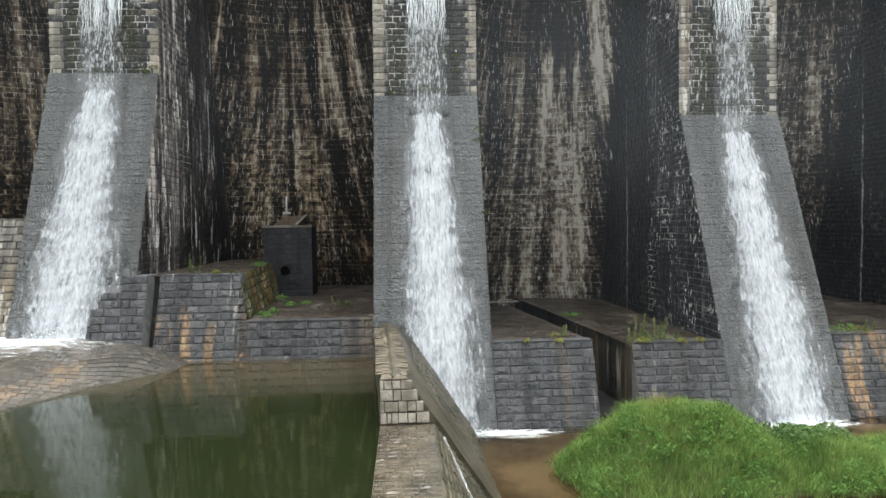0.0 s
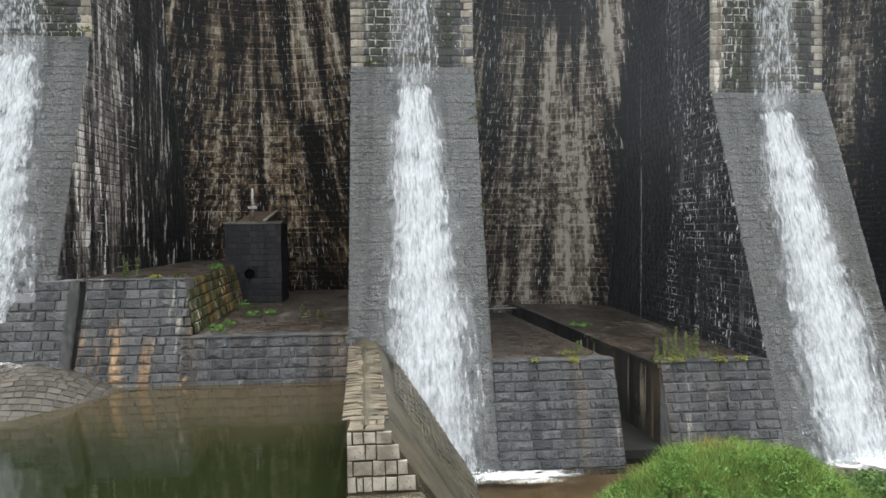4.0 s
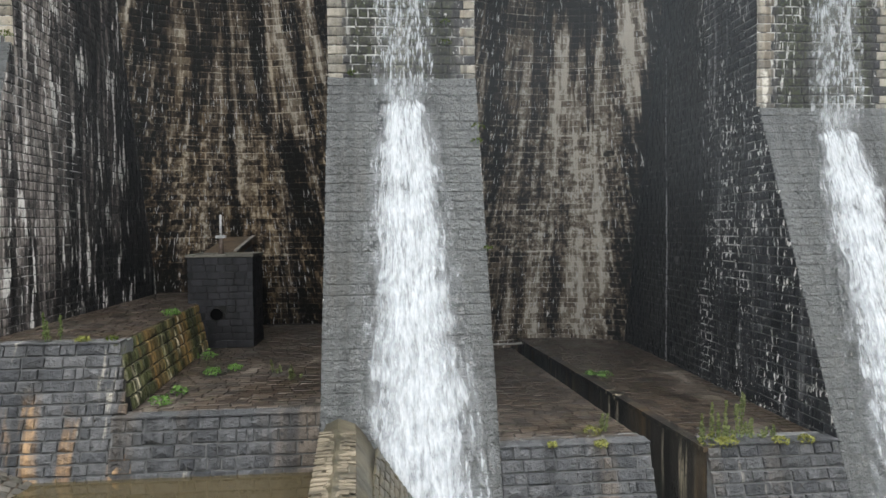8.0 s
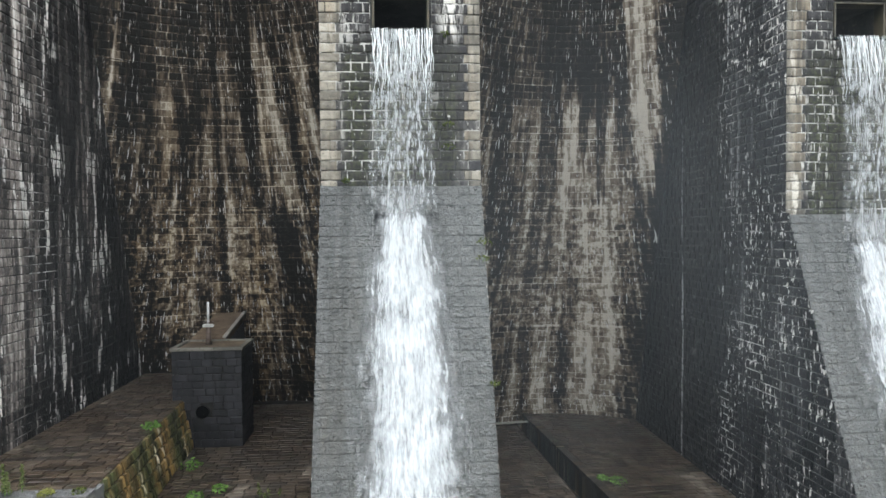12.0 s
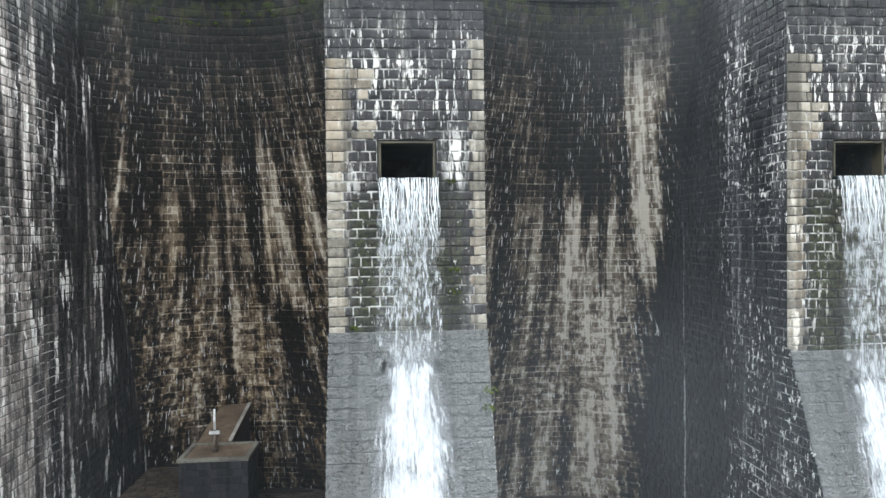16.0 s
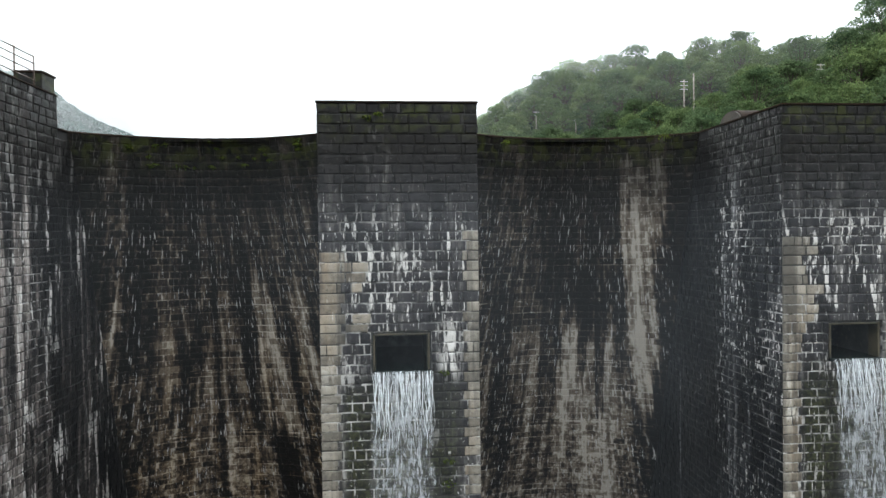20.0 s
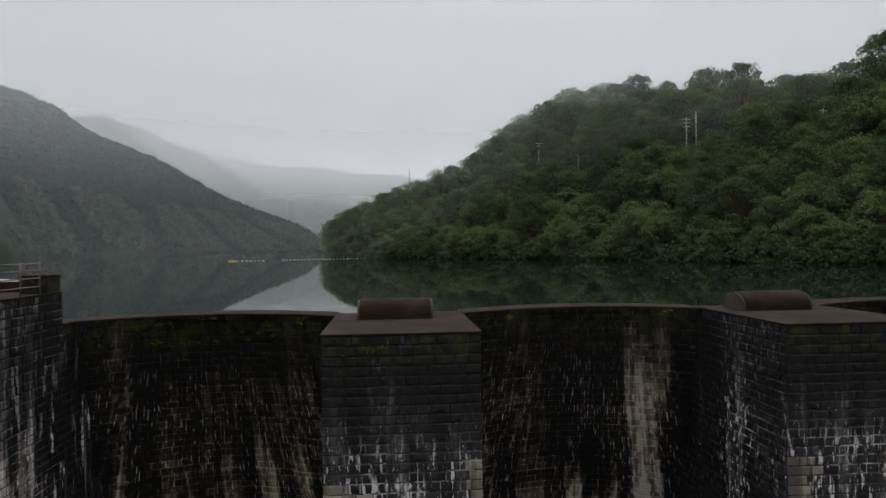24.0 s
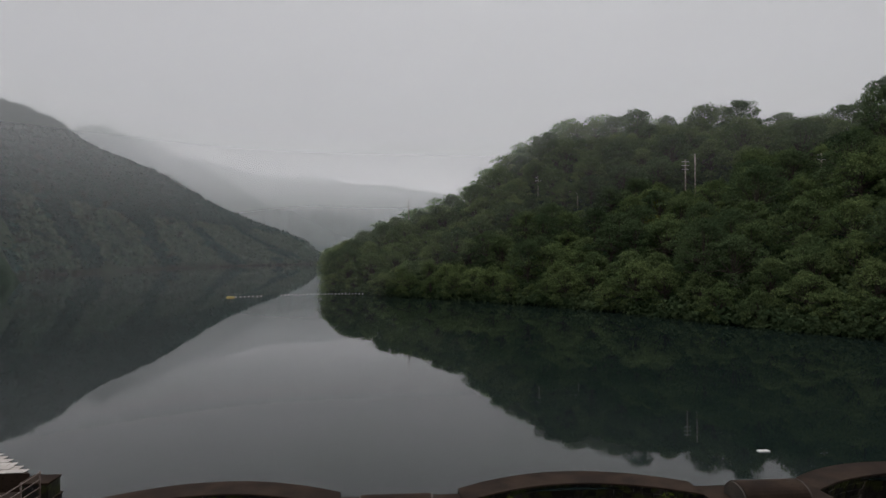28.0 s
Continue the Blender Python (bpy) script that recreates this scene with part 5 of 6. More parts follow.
# ---- paved mound under the left chute ----
def mound_z(x, y):
    z = 0.72 - 0.27 * max(0.0, x + 14.8) - 0.13 * max(0.0, -4.6 - y)
    hump = 0.5 * math.exp(-((x + 11.9) / 1.5) ** 2 - ((y + 5.4) / 1.7) ** 2)
    return min(z, 0.62) + hump


mound = thing("paved_mound", "ochre paved stone mound washed by the chute", "paving", "structure")
MOUNDBED = concrete("mound_bed", (0.05, 0.038, 0.027), (0.085, 0.066, 0.046), (0.04, 0.03, 0.022), 0.4)
nx, ny = 44, 36
mv = [(-22 + 13 * i / nx, -14.5 + 11 * j / ny, mound_z(-22 + 13 * i / nx, -14.5 + 11 * j / ny) - 0.05) for j in range(ny + 1) for i in range(nx + 1)]
me = mesh_of("mound_bed", mv, [(j * (nx + 1) + i, j * (nx + 1) + i + 1, (j + 1) * (nx + 1) + i + 1, (j + 1) * (nx + 1) + i) for j in range(ny) for i in range(nx)], MOUNDBED, True)
part("mound_bed", me, None, mound)
MOUNDSTONE = paving("mound_stone", (0.05, 0.042, 0.033), (0.084, 0.072, 0.057), (0.17, 0.108, 0.055), (0.048, 0.044, 0.034), 0.52, 0.25, 23.0)
MOUNDDARK = paving("mound_dark_stone", (0.028, 0.025, 0.019), (0.062, 0.055, 0.044), (0.085, 0.07, 0.052), (0.035, 0.036, 0.018), 0.6, 0.5, 29.0)


def mound_surf(u, v):
    c, s = math.cos(0.35), math.sin(0.35)
    x, y = -14.0 + c * u - s * v, -6.5 + s * u + c * v
    gx, gy = (mound_z(x + 0.1, y) - mound_z(x - 0.1, y)) * 5, (mound_z(x, y + 0.1) - mound_z(x, y - 0.1)) * 5
    en = np.array((-gx, -gy, 1.0))
    en /= np.linalg.norm(en)
    e1 = np.array((c, s, c * gx + s * gy))
    e1 /= np.linalg.norm(e1)
    return (x, y, mound_z(x, y)), e1, np.cross(en, e1), en


lay(mound, "paver", mound_surf, courses(-8, 4.2, 0.27), 0.29, 0.1, MOUNDSTONE, lambda v: (-7.0, 5.0), lambda p: p[0] > -15.5 and p[1] < -4.0,
    skip=lambda p: p[2] < -0.75 or p[1] > -3.4 or p[0] > -9.2, flat=0.1, gap=0.016,
    mats=((MOUNDSTONE, MOUNDDARK), lambda p, r: 1 if math.hypot((p[0] + 11.7) / 1.8, (p[1] + 5.6) / 2.5) < 0.9 + 0.15 * r.random() else 0))

# ---- falling water ----
def wavy_sheet(name, at, nu, nv, mat, parent, amp, seed, label=""):
    """A rumpled sheet from at(u, v), u across 0..1 and v down 0..1."""
    vs = []
    for j in range(nv + 1):
        for i in range(nu + 1):
            p = Vector(at(i / nu, j / nv))
            q = Vector((p.x * 2.4, seed * 7.3, p.z * 0.7))
            p.y -= amp * (0.5 + noise.noise(q) + 0.5 * noise.noise(q * 2.7))
            p.x += amp * 0.7 * noise.noise(q + Vector((31, 5, 2)))
            vs.append(p)
    fs = [(j * (nu + 1) + i, j * (nu + 1) + i + 1, (j + 1) * (nu + 1) + i + 1, (j + 1) * (nu + 1) + i) for j in range(nv) for i in range(nu)]
    me = mesh_of(name, vs, fs, mat, True)
    uv = me.uv_layers.new(name="flow")
    for loop in me.loops:
        j, i = divmod(loop.vertex_index, nu + 1)
        uv.data[loop.index].uv = (i / nu, j / nv)
    return part(name, me, None, parent, label)


def waterfall(cx, drift, wide, bottom, cut=None):
    bz, slope, foot = BUTTRESS[cx]
    obj = thing("waterfall", "white water falling from the culvert and rushing down the chute", "waterfall", group="waterfalls", at=(cx, block_y(cx, bottom), bottom))
    bm = bmesh.new()
    box(bm, cx + OPEN_L + 0.05, cx + OPEN_R - 0.05, -0.08, 4.58, OPEN_B - 0.02, OPEN_B + 0.1, 0.03)
    part("culvert_water", bm, LAKE, obj, "dark water sliding to the lip")
    hit = bz - 0.9
    rs = np.random.default_rng(hash_of("fall%g" % cx))
    # separate strands of falling water
    vs, fs = [], []
    for s in range(70):
        x0 = cx + rs.uniform(OPEN_L + 0.05, OPEN_R + 0.02)
        z0 = OPEN_B + 0.1 - (0 if s < 90 else rs.uniform(0, 4.4))
        z1 = max(hit - 0.6, z0 - rs.uniform(0.5, 2.6))
        wid, ph = rs.uniform(0.004, 0.014), rs.uniform(0, 50)
        out = rs.uniform(0.0, 0.16)
        base, n = len(vs), max(4, int((z0 - z1) / 0.12))
        for i in range(n + 1):
            z = z0 + (z1 - z0) * i / n
            fall = math.sqrt(max(0.0, OPEN_B + 0.12 - z))
            y = -0.12 - 0.2 * fall - out
            w = wid * math.sin(math.pi * min(1, 0.12 + 0.88 * i / n)) * (1 + 0.6 * noise.noise(Vector((ph, z * 2.2, 0))))
            x = x0 + 0.09 * noise.noise(Vector((ph, z * 1.4, 4))) + 0.04 * noise.noise(Vector((ph, z * 4, 9)))
            vs += [(x - w, y, z), (x, y - w, z), (x + w, y, z)]
        for i in range(n):
            a = base + 3 * i
            fs += [(a, a + 1, a + 4, a + 3), (a + 1, a + 2, a + 5, a + 4)]
    part("strands", mesh_of("strands", vs, fs, STRANDWATER, True), None, obj, "thin white strands")
    for k, mat in enumerate((STRANDS, STRANDS)):
        wavy_sheet("falling_sheet", lambda u, v, k=k: (cx + 0.02 + (OPEN_R - OPEN_L - 0.04) * (u - 0.5) * (1.0 + 0.14 * v) + 0.02 * noise.noise(Vector((0, v * 5, k))), -0.1 - 0.06 * k - 0.22 * math.sqrt(max(0, v) * (OPEN_B - hit)), OPEN_B + 0.08 - (OPEN_B - hit + 0.35) * v),
                   30, 44, mat, obj, 0.05, k + cx)
    # the chute: three layers, the inner ones narrower and denser
    for k, (share, off, mat, amp) in enumerate(((1.16, 0.04, SPRAY, 0.04), (0.98, 0.1, RUSH, 0.07), (0.72, 0.17, RUSH, 0.09))):
        def at(u, v, share=share, off=off, k=k):
            z = bz - 0.62 - 0.14 * k - (bz - 0.62 - 0.14 * k - bottom) * v
            half = (1.02 + (wide - 1.02) * min(1.0, v * 1.25)) * share * (0.86 + 0.14 * min(1, v * 6))
            x = drift * v + (u - 0.5) * 2 * half * (1 + 0.03 * noise.noise(Vector((z * 1.3, u * 2, k))))
            y = block_y(cx, z) - off * min(1, v * 8 + 0.35) - 0.18 * max(0.0, 1 - abs(v - 0.02) * 14) * (1 - abs(2 * u - 1))
            if cut is not None:
                x = max(x, cut(z) + 0.02 * noise.noise(Vector((z * 5, 0, 0))))
            return (cx + x, y - 0.05, z)
        wavy_sheet("chute_water", at, 26, 90, mat, obj, amp, 10 + k + cx)
    return obj


def solid_foam():
    g = Graph("strand_water")
    return g.surface((0.74, 0.78, 0.8), 0.35, None, spec=0.5)


STRANDWATER = solid_foam()
THINRUSH = foam("thin_rush", 15.0, 24.0, 0.38, 0.68, 0.8, 0.3, 0.04, 6.0)
waterfall(-15.05, -0.2, 2.1, 0.55)
waterfall(0.0, 0.4, 1.85, -3.3, cut=lambda z: -9 if z > 1.0 else -1.35 + 0.68 * (0.95 - z))
waterfall(15.05, 0.05, 1.9, -3.35)


OCTA = [(1, 0, 0), (-1, 0, 0), (0, 1, 0), (0, -1, 0), (0, 0, 1), (0, 0, -1)]
OCTA_F = [(0, 2, 4), (2, 1, 4), (1, 3, 4), (3, 0, 4), (2, 0, 5), (1, 2, 5), (3, 1, 5), (0, 3, 5)]


def splash(name, cx, cy, z, rx, ry, h, n, seed, label):
    """Churned white water at a chute's foot: many drops and lumps."""
    rs = np.random.default_rng(seed)
    vs, fs = [], []
    for i in range(n):
        a, d = rs.uniform(0, 2 * math.pi), math.sqrt(rs.uniform(0, 1))
        x, y = cx + rx * d * math.cos(a), cy + ry * d * math.sin(a)
        s = rs.uniform(0.006, 0.026) * (1.25 - d)
        sx, sy, sz = s * rs.uniform(1, 2.4), s * rs.uniform(1, 2), s * rs.uniform(0.6, 1.4)
        c = (x, y, z + h * (1 - d) * rs.uniform(0, 1) ** 1.6)
        k = len(vs)
        vs += [(c[0] + p[0] * sx, c[1] + p[1] * sy, c[2] + p[2] * sz) for p in OCTA]
        fs += [tuple(q + k for q in f) for f in OCTA_F]
    return tagged(new(name, mesh_of(name, vs, fs, STRANDWATER, True)), label, "splash", kind="stuff")


def run_foam(name, cx, cy, rx, ry, seed):
    """Foam on flowing water, thinning out away from a chute's foot."""
    g = Graph(name)
    x, y, z = g.where()
    far = g.math("SQRT", g.math("ADD", g.math("POWER", g.math("DIVIDE", g.math("SUBTRACT", x, cx), rx), 2.0), g.math("POWER", g.math("DIVIDE", g.math("SUBTRACT", y, cy), ry), 2.0)))
    n = g.noise(g.scaled(0.9, 2.2, 1, seed), 2.0, 6.0, 0.7)
    cover = g.ramp(g.math("SUBTRACT", n, g.math("MULTIPLY", far, 0.34)), 0.16, 0.55, 0.0, 0.9)
    d = g.n.new("ShaderNodeBsdfDiffuse")
    d.inputs[0].default_value = (0.86, 0.87, 0.87, 1)
    tr = g.n.new("ShaderNodeBsdfTransparent")
    m = g.n.new("ShaderNodeMixShader")
    g.put(m.inputs[0], cover), g.put(m.inputs[1], tr.outputs[0]), g.put(m.inputs[2], d.outputs[0])
    g.l.new(m.outputs[0], g.out.inputs[0])
    return g.mat


def foam_sheet(cx, cy, rx, ry, height, seed, label):
    n = 26
    vs = []
    for j in range(n + 1):
        for i in range(n + 1):
            x, y = cx + rx * (2 * i / n - 1), cy + ry * (2 * j / n - 1)
            vs.append((x, y, height(x, y) + 0.05 + 0.035 * noise.noise(Vector((x * 2.2, y * 2.2, seed)))))
    me = mesh_of("foam", vs, [(j * (n + 1) + i, j * (n + 1) + i + 1, (j + 1) * (n + 1) + i + 1, (j + 1) * (n + 1) + i) for j in range(n) for i in range(n)], run_foam("run_foam", cx, cy, rx, ry, seed), True)
    tagged(new("foam", me), label, "foam", kind="stuff")


foam_sheet(-16.8, -4.6, 4.0, 2.4, mound_z, 3.0, "white foam spreading over the paved mound")
foam_sheet(2.9, -6.1, 2.4, 0.7, lambda x, y: STREAM_Z, 5.0, "white foam along the foot wall")
foam_sheet(15.3, -6.3, 2.4, 0.8, lambda x, y: STREAM_Z, 7.0, "white foam at the chute's foot")
splash("splash_foam", -15.4, -4.1, 0.5, 2.0, 0.8, 0.9, 2200, 1, "white churned water at the chute's foot")
splash("splash_foam", -16.4, -5.2, 0.5, 2.2, 0.9, 0.1, 900, 2, "white water spreading over the mound")
splash("splash_foam", 15.2, -6.0, -3.3, 1.6, 0.5, 0.45, 1300, 3, "white churned water at the chute's foot")
splash("splash_foam", 2.0, -6.1, -3.32, 1.3, 0.4, 0.35, 900, 4, "white churned water at the chute's foot")
splash("splash_foam", 3.4, -6.5, -3.32, 1.1, 0.22, 0.05, 700, 5, "white water running off along the wall")
tr = []
for i in range(31):
    z = -0.72 - 2.3 * i / 30
    x, y = -0.42 + 0.66 * (-0.3 - z), -14.4 - 7.0 * i / 30
    w = 0.09 + 0.05 * noise.noise(Vector((i * 0.7, 0, 0)))
    tr += [(x - 0.55 * w, y, z + 0.8 * w + 0.03), (x + 0.03, y, z + 0.09), (x + 0.6 * w, y, z - 0.85 * w + 0.05)]
me = mesh_of("trickle", tr, [(3 * i + k, 3 * i + k + 1, 3 * i + k + 4, 3 * i + k + 3) for i in range(30) for k in (0, 1)], THINRUSH, True)
flow = me.uv_layers.new(name="flow")
for loop in me.loops:
    i, k = divmod(loop.vertex_index, 3)
    flow.data[loop.index].uv = (0.3 + 0.2 * k, 0.1 + 0.8 * i / 30)
tagged(new("trickle", me), "thin white trickle down the rubble slope", "water")


# ---- crest: humps, raised left buttress, railing ----
def barrel(x0, x1, y0, y1, h, label):
    obj = thing("barrel_hood", label, "hood", at=((x0 + x1) / 2, (y0 + y1) / 2, CREST_Z + 0.03))
    bm = bmesh.new()
    cy, r = (y0 + y1) / 2, (y1 - y0) / 2
    prism(bm, [(cy - r * math.cos(math.pi * i / 16), CREST_Z + 0.03 + h * math.sin(math.pi * i / 16) ** 0.8) for i in range(17)], x0 + 0.08, x1 - 0.08)
    part("shell", bm, CREST, obj)
    for a, b in ((x0, x0 + 0.1), (x1 - 0.1, x1)):
        bm = bmesh.new()
        prism(bm, [(cy - (r - 0.04) * math.cos(math.pi * i / 16), CREST_Z + 0.03 + (h - 0.04) * math.sin(math.pi * i / 16) ** 0.8) for i in range(17)], a, b)
        part("end_wall", bm, DARKHOOD, obj, "dark rounded end wall")
    return obj


DARKHOOD = concrete("hood_end", (0.03, 0.026, 0.022), (0.06, 0.05, 0.04), (0.02, 0.02, 0.012))
barrel(-1.58, 1.24, 3.95, 5.5, 0.72, "weathered brown half-barrel hood on the buttress top")
barrel(13.46, 16.25, 4.1, 5.85, 0.72, "weathered brown half-barrel hood on the buttress top")

pier = thing("parapet_pier", "mossy stone pier at the end of the railing", "pier", at=(-13.0, 4.4, 25.78))
bm = bmesh.new()
box(bm, -13.5, -12.56, 3.95, 4.85, 25.78, 26.36, 0.02)
part("shaft", bm, DARKSTONE, pier)
bm = bmesh.new()
box(bm, -13.54, -12.52, 3.91, 4.89, 26.36, 26.44, 0.02)
part("cap", bm, CREST, pier, "mossy cap")
walkway = thing("walkway_tiles", "pale tiled walkway slab on the buttress", "paving", "structure")
lay(walkway, "tile", plane_surf((0, 0, 26.14), (1, 0, 0), (0, 1, 0)), courses(6.1, 8.8, 0.45), 0.45, 0.05, TILE, lambda v: (-20.0, -14.6 - 0.98 * (v - 6.4)), lambda p: True, flat=0.2, gap=0.02)
bm = bmesh.new()
prism(bm, [(-20.0, 6.1), (-14.3, 6.1), (-16.95, 8.8), (-20.0, 8.8)], 23.8, 26.1, "z")
part("bed", bm, CREST, walkway)
rail = thing("railing", "rusty iron pipe railing along the buttress edge", "railing", at=(-12.75, 1.5, 25.78))
POSTS = (3.75, 2.55, 1.35, 0.15)
for y in POSTS:
    bm = bmesh.new()
    tube(bm, (-12.72, y, 25.76), (-12.72, y, 26.92), 0.03, 0.03, 8)
    p = part("post", bm, RUST, rail, "", True)
    bm = bmesh.new()
    box(bm, -12.8, -12.64, y - 0.08, y + 0.08, 25.775, 25.8)
    part("base_plate", bm, RUST, p)
for z in (26.05, 26.35, 26.62, 26.86):
    bm = bmesh.new()
    tube(bm, (-12.72, 3.8, z), (-12.72, 0.1, z), 0.022, 0.022, 8)
    part("rail", bm, RUST, rail, "", True)
for z in (26.05, 26.35, 26.62, 26.86):
    bm = bmesh.new()
    tube(bm, (-12.72, 0.12, z), (-17.4, 0.12, z), 0.022, 0.022, 8)
    part("rail", bm, RUST, rail, "", True)


# ---- plants ----
def leaf_quads(rs, centre, radius, count, size, flat=0.75, out=0.6):
    """Leaves on the outside of a clump: small quads facing roughly outwards and up."""
    vs, fs = [], []
    for _ in range(count):
        d = rs.normal(size=3)
        d /= np.linalg.norm(d)
        d[2] = abs(d[2]) * 0.9 - 0.25 if rs.random() < 0.7 else d[2]
        p = np.array(centre) + d * radius * rs.uniform(0.7, 1.05) * np.array((1, 1, flat))
        n = d * out + rs.normal(size=3) * 0.6 + np.array((0, 0, 0.4))
        n /= np.linalg.norm(n)
        a = np.cross(n, rs.normal(size=3))
        a /= np.linalg.norm(a) + 1e-9
        b = np.cross(n, a)
        s = size * rs.uniform(0.6, 1.3)
        k = len(vs)
        vs += [p - a * s, p + b * s * 0.55 - n * s * 0.15, p + a * s, p - b * s * 0.55 - n * s * 0.15]
        fs.append((k, k + 1, k + 2, k + 3))
    return vs, fs


def tree_meshes(seed, h, spread, mat, count=34, leaves=140, size=0.2):
    """A domed crown: clumps over a dome, smaller towards its edge, on limbs from a tapered trunk."""
    rs = np.random.default_rng(seed)
    bm = bmesh.new()
    tube(bm, (0, 0, -0.6), (0.1, 0, h * 0.5), 0.26, 0.14, 7)
    vs, fs = [], []
    for c in range(count):
        up = (c + 0.5) / count                      # from the top of the dome to its skirt
        a = c * 2.4 + rs.uniform(-0.5, 0.5)
        d = spread * math.sin(up * 2.25) * rs.uniform(0.7, 1.12)
        cpt = (d * math.cos(a), d * math.sin(a), h * (0.42 + 0.5 * math.cos(up * 2.25)) + rs.uniform(-0.5, 0.5))
        tube(bm, (0.05, 0, h * rs.uniform(0.2, 0.45)), cpt, 0.09, 0.03, 4)
        r = spread * rs.uniform(0.2, 0.44) * (1.1 - 0.25 * up)
        v, f = leaf_quads(rs, cpt, r, leaves, size)
        k = len(vs)
        vs += v
        fs += [tuple(i + k for i in q) for q in f]
    bmesh.ops.recalc_face_normals(bm, faces=bm.faces)
    trunk = bpy.data.meshes.new("trunk")
    bm.to_mesh(trunk)
    bm.free()
    trunk.materials.append(BARK)
    return trunk, mesh_of("crown", vs, fs, mat)


LEAVES2 = leaf("dark_broad_leaves", (0.026, 0.05, 0.025), (0.1, 0.138, 0.064))
LEAVES3 = leaf("light_broad_leaves", (0.044, 0.076, 0.031), (0.152, 0.196, 0.078))
WOODLEAVES = leaf("hillside_leaves", (0.05, 0.092, 0.046), (0.185, 0.25, 0.115))
KINDS = [tree_meshes(1, 9.5, 4.3, LEAVES), tree_meshes(2, 8.0, 3.8, LEAVES), tree_meshes(3, 11.0, 4.6, LEAVES2), tree_meshes(4, 7.0, 3.6, LEAVES3),
         tree_meshes(5, 10.0, 4.0, LEAVES2), tree_meshes(6, 8.5, 4.4, LEAVES3), tree_meshes(7, 6.5, 3.2, YELLOWLEAVES)]
TREE_LABELS = ("broadleaf tree with a full green crown", "small green broadleaf tree on the slope", "tall dark green broadleaf tree", "light green broadleaf tree by the shore",
               "dark green round-crowned tree", "light green spreading tree", "yellow-green young tree on the slope")
rt = np.random.default_rng(11)
spots = []
POLES = ((72.1, 129.4, 58.7, 7.5), (69.8, 129.6, 57.3, 6.0), (44.5, 175.0, 58.8, 6.5), (49.8, 151.2, 51.8, 2.0), (89.0, 108.0, 55.7, 4.2), (5.8, 203.7, 54.2, 3.5))


def clear_of_poles(x, y, top, crown):
    # the road's poles stand in a clearing: trees in front of them stay low
    for px, py, pz, free in POLES:
        f = (y + 20) / (py + 20)
        if 0.3 < f < 1.02 and abs(x - px * f) < crown * 0.75 + 0.4 and top > 31 + (pz - free - 31) * f:
            return False
    return True


for _ in range(12000):
    b = rt.uniform(-5.6, 47)
    s, rr = lerp(b, BEAR, SHORE), lerp(b, BEAR, RIDGE_R)
    r = s + (rr + 25 - s) * rt.uniform(0, 1) ** 1.15
    x, y = EYE_X + r * math.sin(radians(b)), EYE_Y + r * math.cos(radians(b))
    gap = (4.4 if r - s < 9 else 5.4) + (r - s) * 0.016
    if all((x - q[0]) ** 2 + (y - q[1]) ** 2 > gap * gap for q in spots):
        spots.append((x, y, r, s, b))
spots.sort(key=lambda q: q[2])


def plant_tree(x, y, k, scale, turn):
    obj = thing("tree", TREE_LABELS[k], "tree", group="trees on the hillside", at=(x, y, terrain(x, y) - 0.2))
    obj.scale = (scale, scale, scale * float(rt.uniform(0.9, 1.15)))
    obj.rotation_euler = (0, 0, turn)
    for nm, me in zip(("trunk", "crown"), KINDS[k]):
        o = new(nm, me)
        o.parent = obj


wv, wf = [], []
for i, (x, y, r, s, b) in enumerate(spots):
    k = int(rt.choice([0, 1, 2, 3, 4, 5], p=[0.22, 0.18, 0.16, 0.17, 0.13, 0.14]))
    if r - s < 7:
        k = int(rt.choice([1, 3, 5]))
    if r - s < 2:
        sc = rt.uniform(0.55, 0.8)
    else:
        sc = rt.uniform(0.8, 1.2) * (0.85 + min(0.3, (r - s) / 250))
    while sc > 0.12 and not clear_of_poles(x, y, terrain(x, y) + 11.0 * sc, 4.6 * sc):
        sc *= 0.8
    if i < 290:
        plant_tree(x, y, k, sc, float(rt.uniform(0, 6.28)))
    else:
        z = terrain(x, y)
        for q in range(14):
            up = (q + 0.5) / 14 * 1.9
            d = 4.0 * sc * math.sin(up) * float(rt.uniform(0.75, 1.1))
            c = (x + d * math.cos(q * 2.4), y + d * math.sin(q * 2.4), z + 9.2 * sc * (0.38 + 0.52 * math.cos(up)))
            v, f = leaf_quads(rt, c, float(rt.uniform(1.5, 2.3)) * sc, 52, 0.38)
            n = len(wv)
            wv += v
            wf += [tuple(q + n for q in t) for t in f]
# the next hill behind the clearing
for _ in range(170):
    b, r = rt.uniform(12, 38), rt.uniform(300, 372)
    x, y = EYE_X + r * math.sin(radians(b)), EYE_Y + r * math.cos(radians(b))
    for q in range(9):
        c = (x + rt.uniform(-3.5, 3.5), y + rt.uniform(-3.5, 3.5), terrain(x, y) + rt.uniform(0.5, 8.0))
        v, f = leaf_quads(rt, c, 2.6, 44, 0.55)
        n = len(wv)
        wv += v
        wf += [tuple(q + n for q in t) for t in f]
tagged(new("hillside_woods", mesh_of("hillside_woods", wv, wf, WOODLEAVES)), "dense dark green broadleaf woods on the hillside", "woods", kind="stuff")
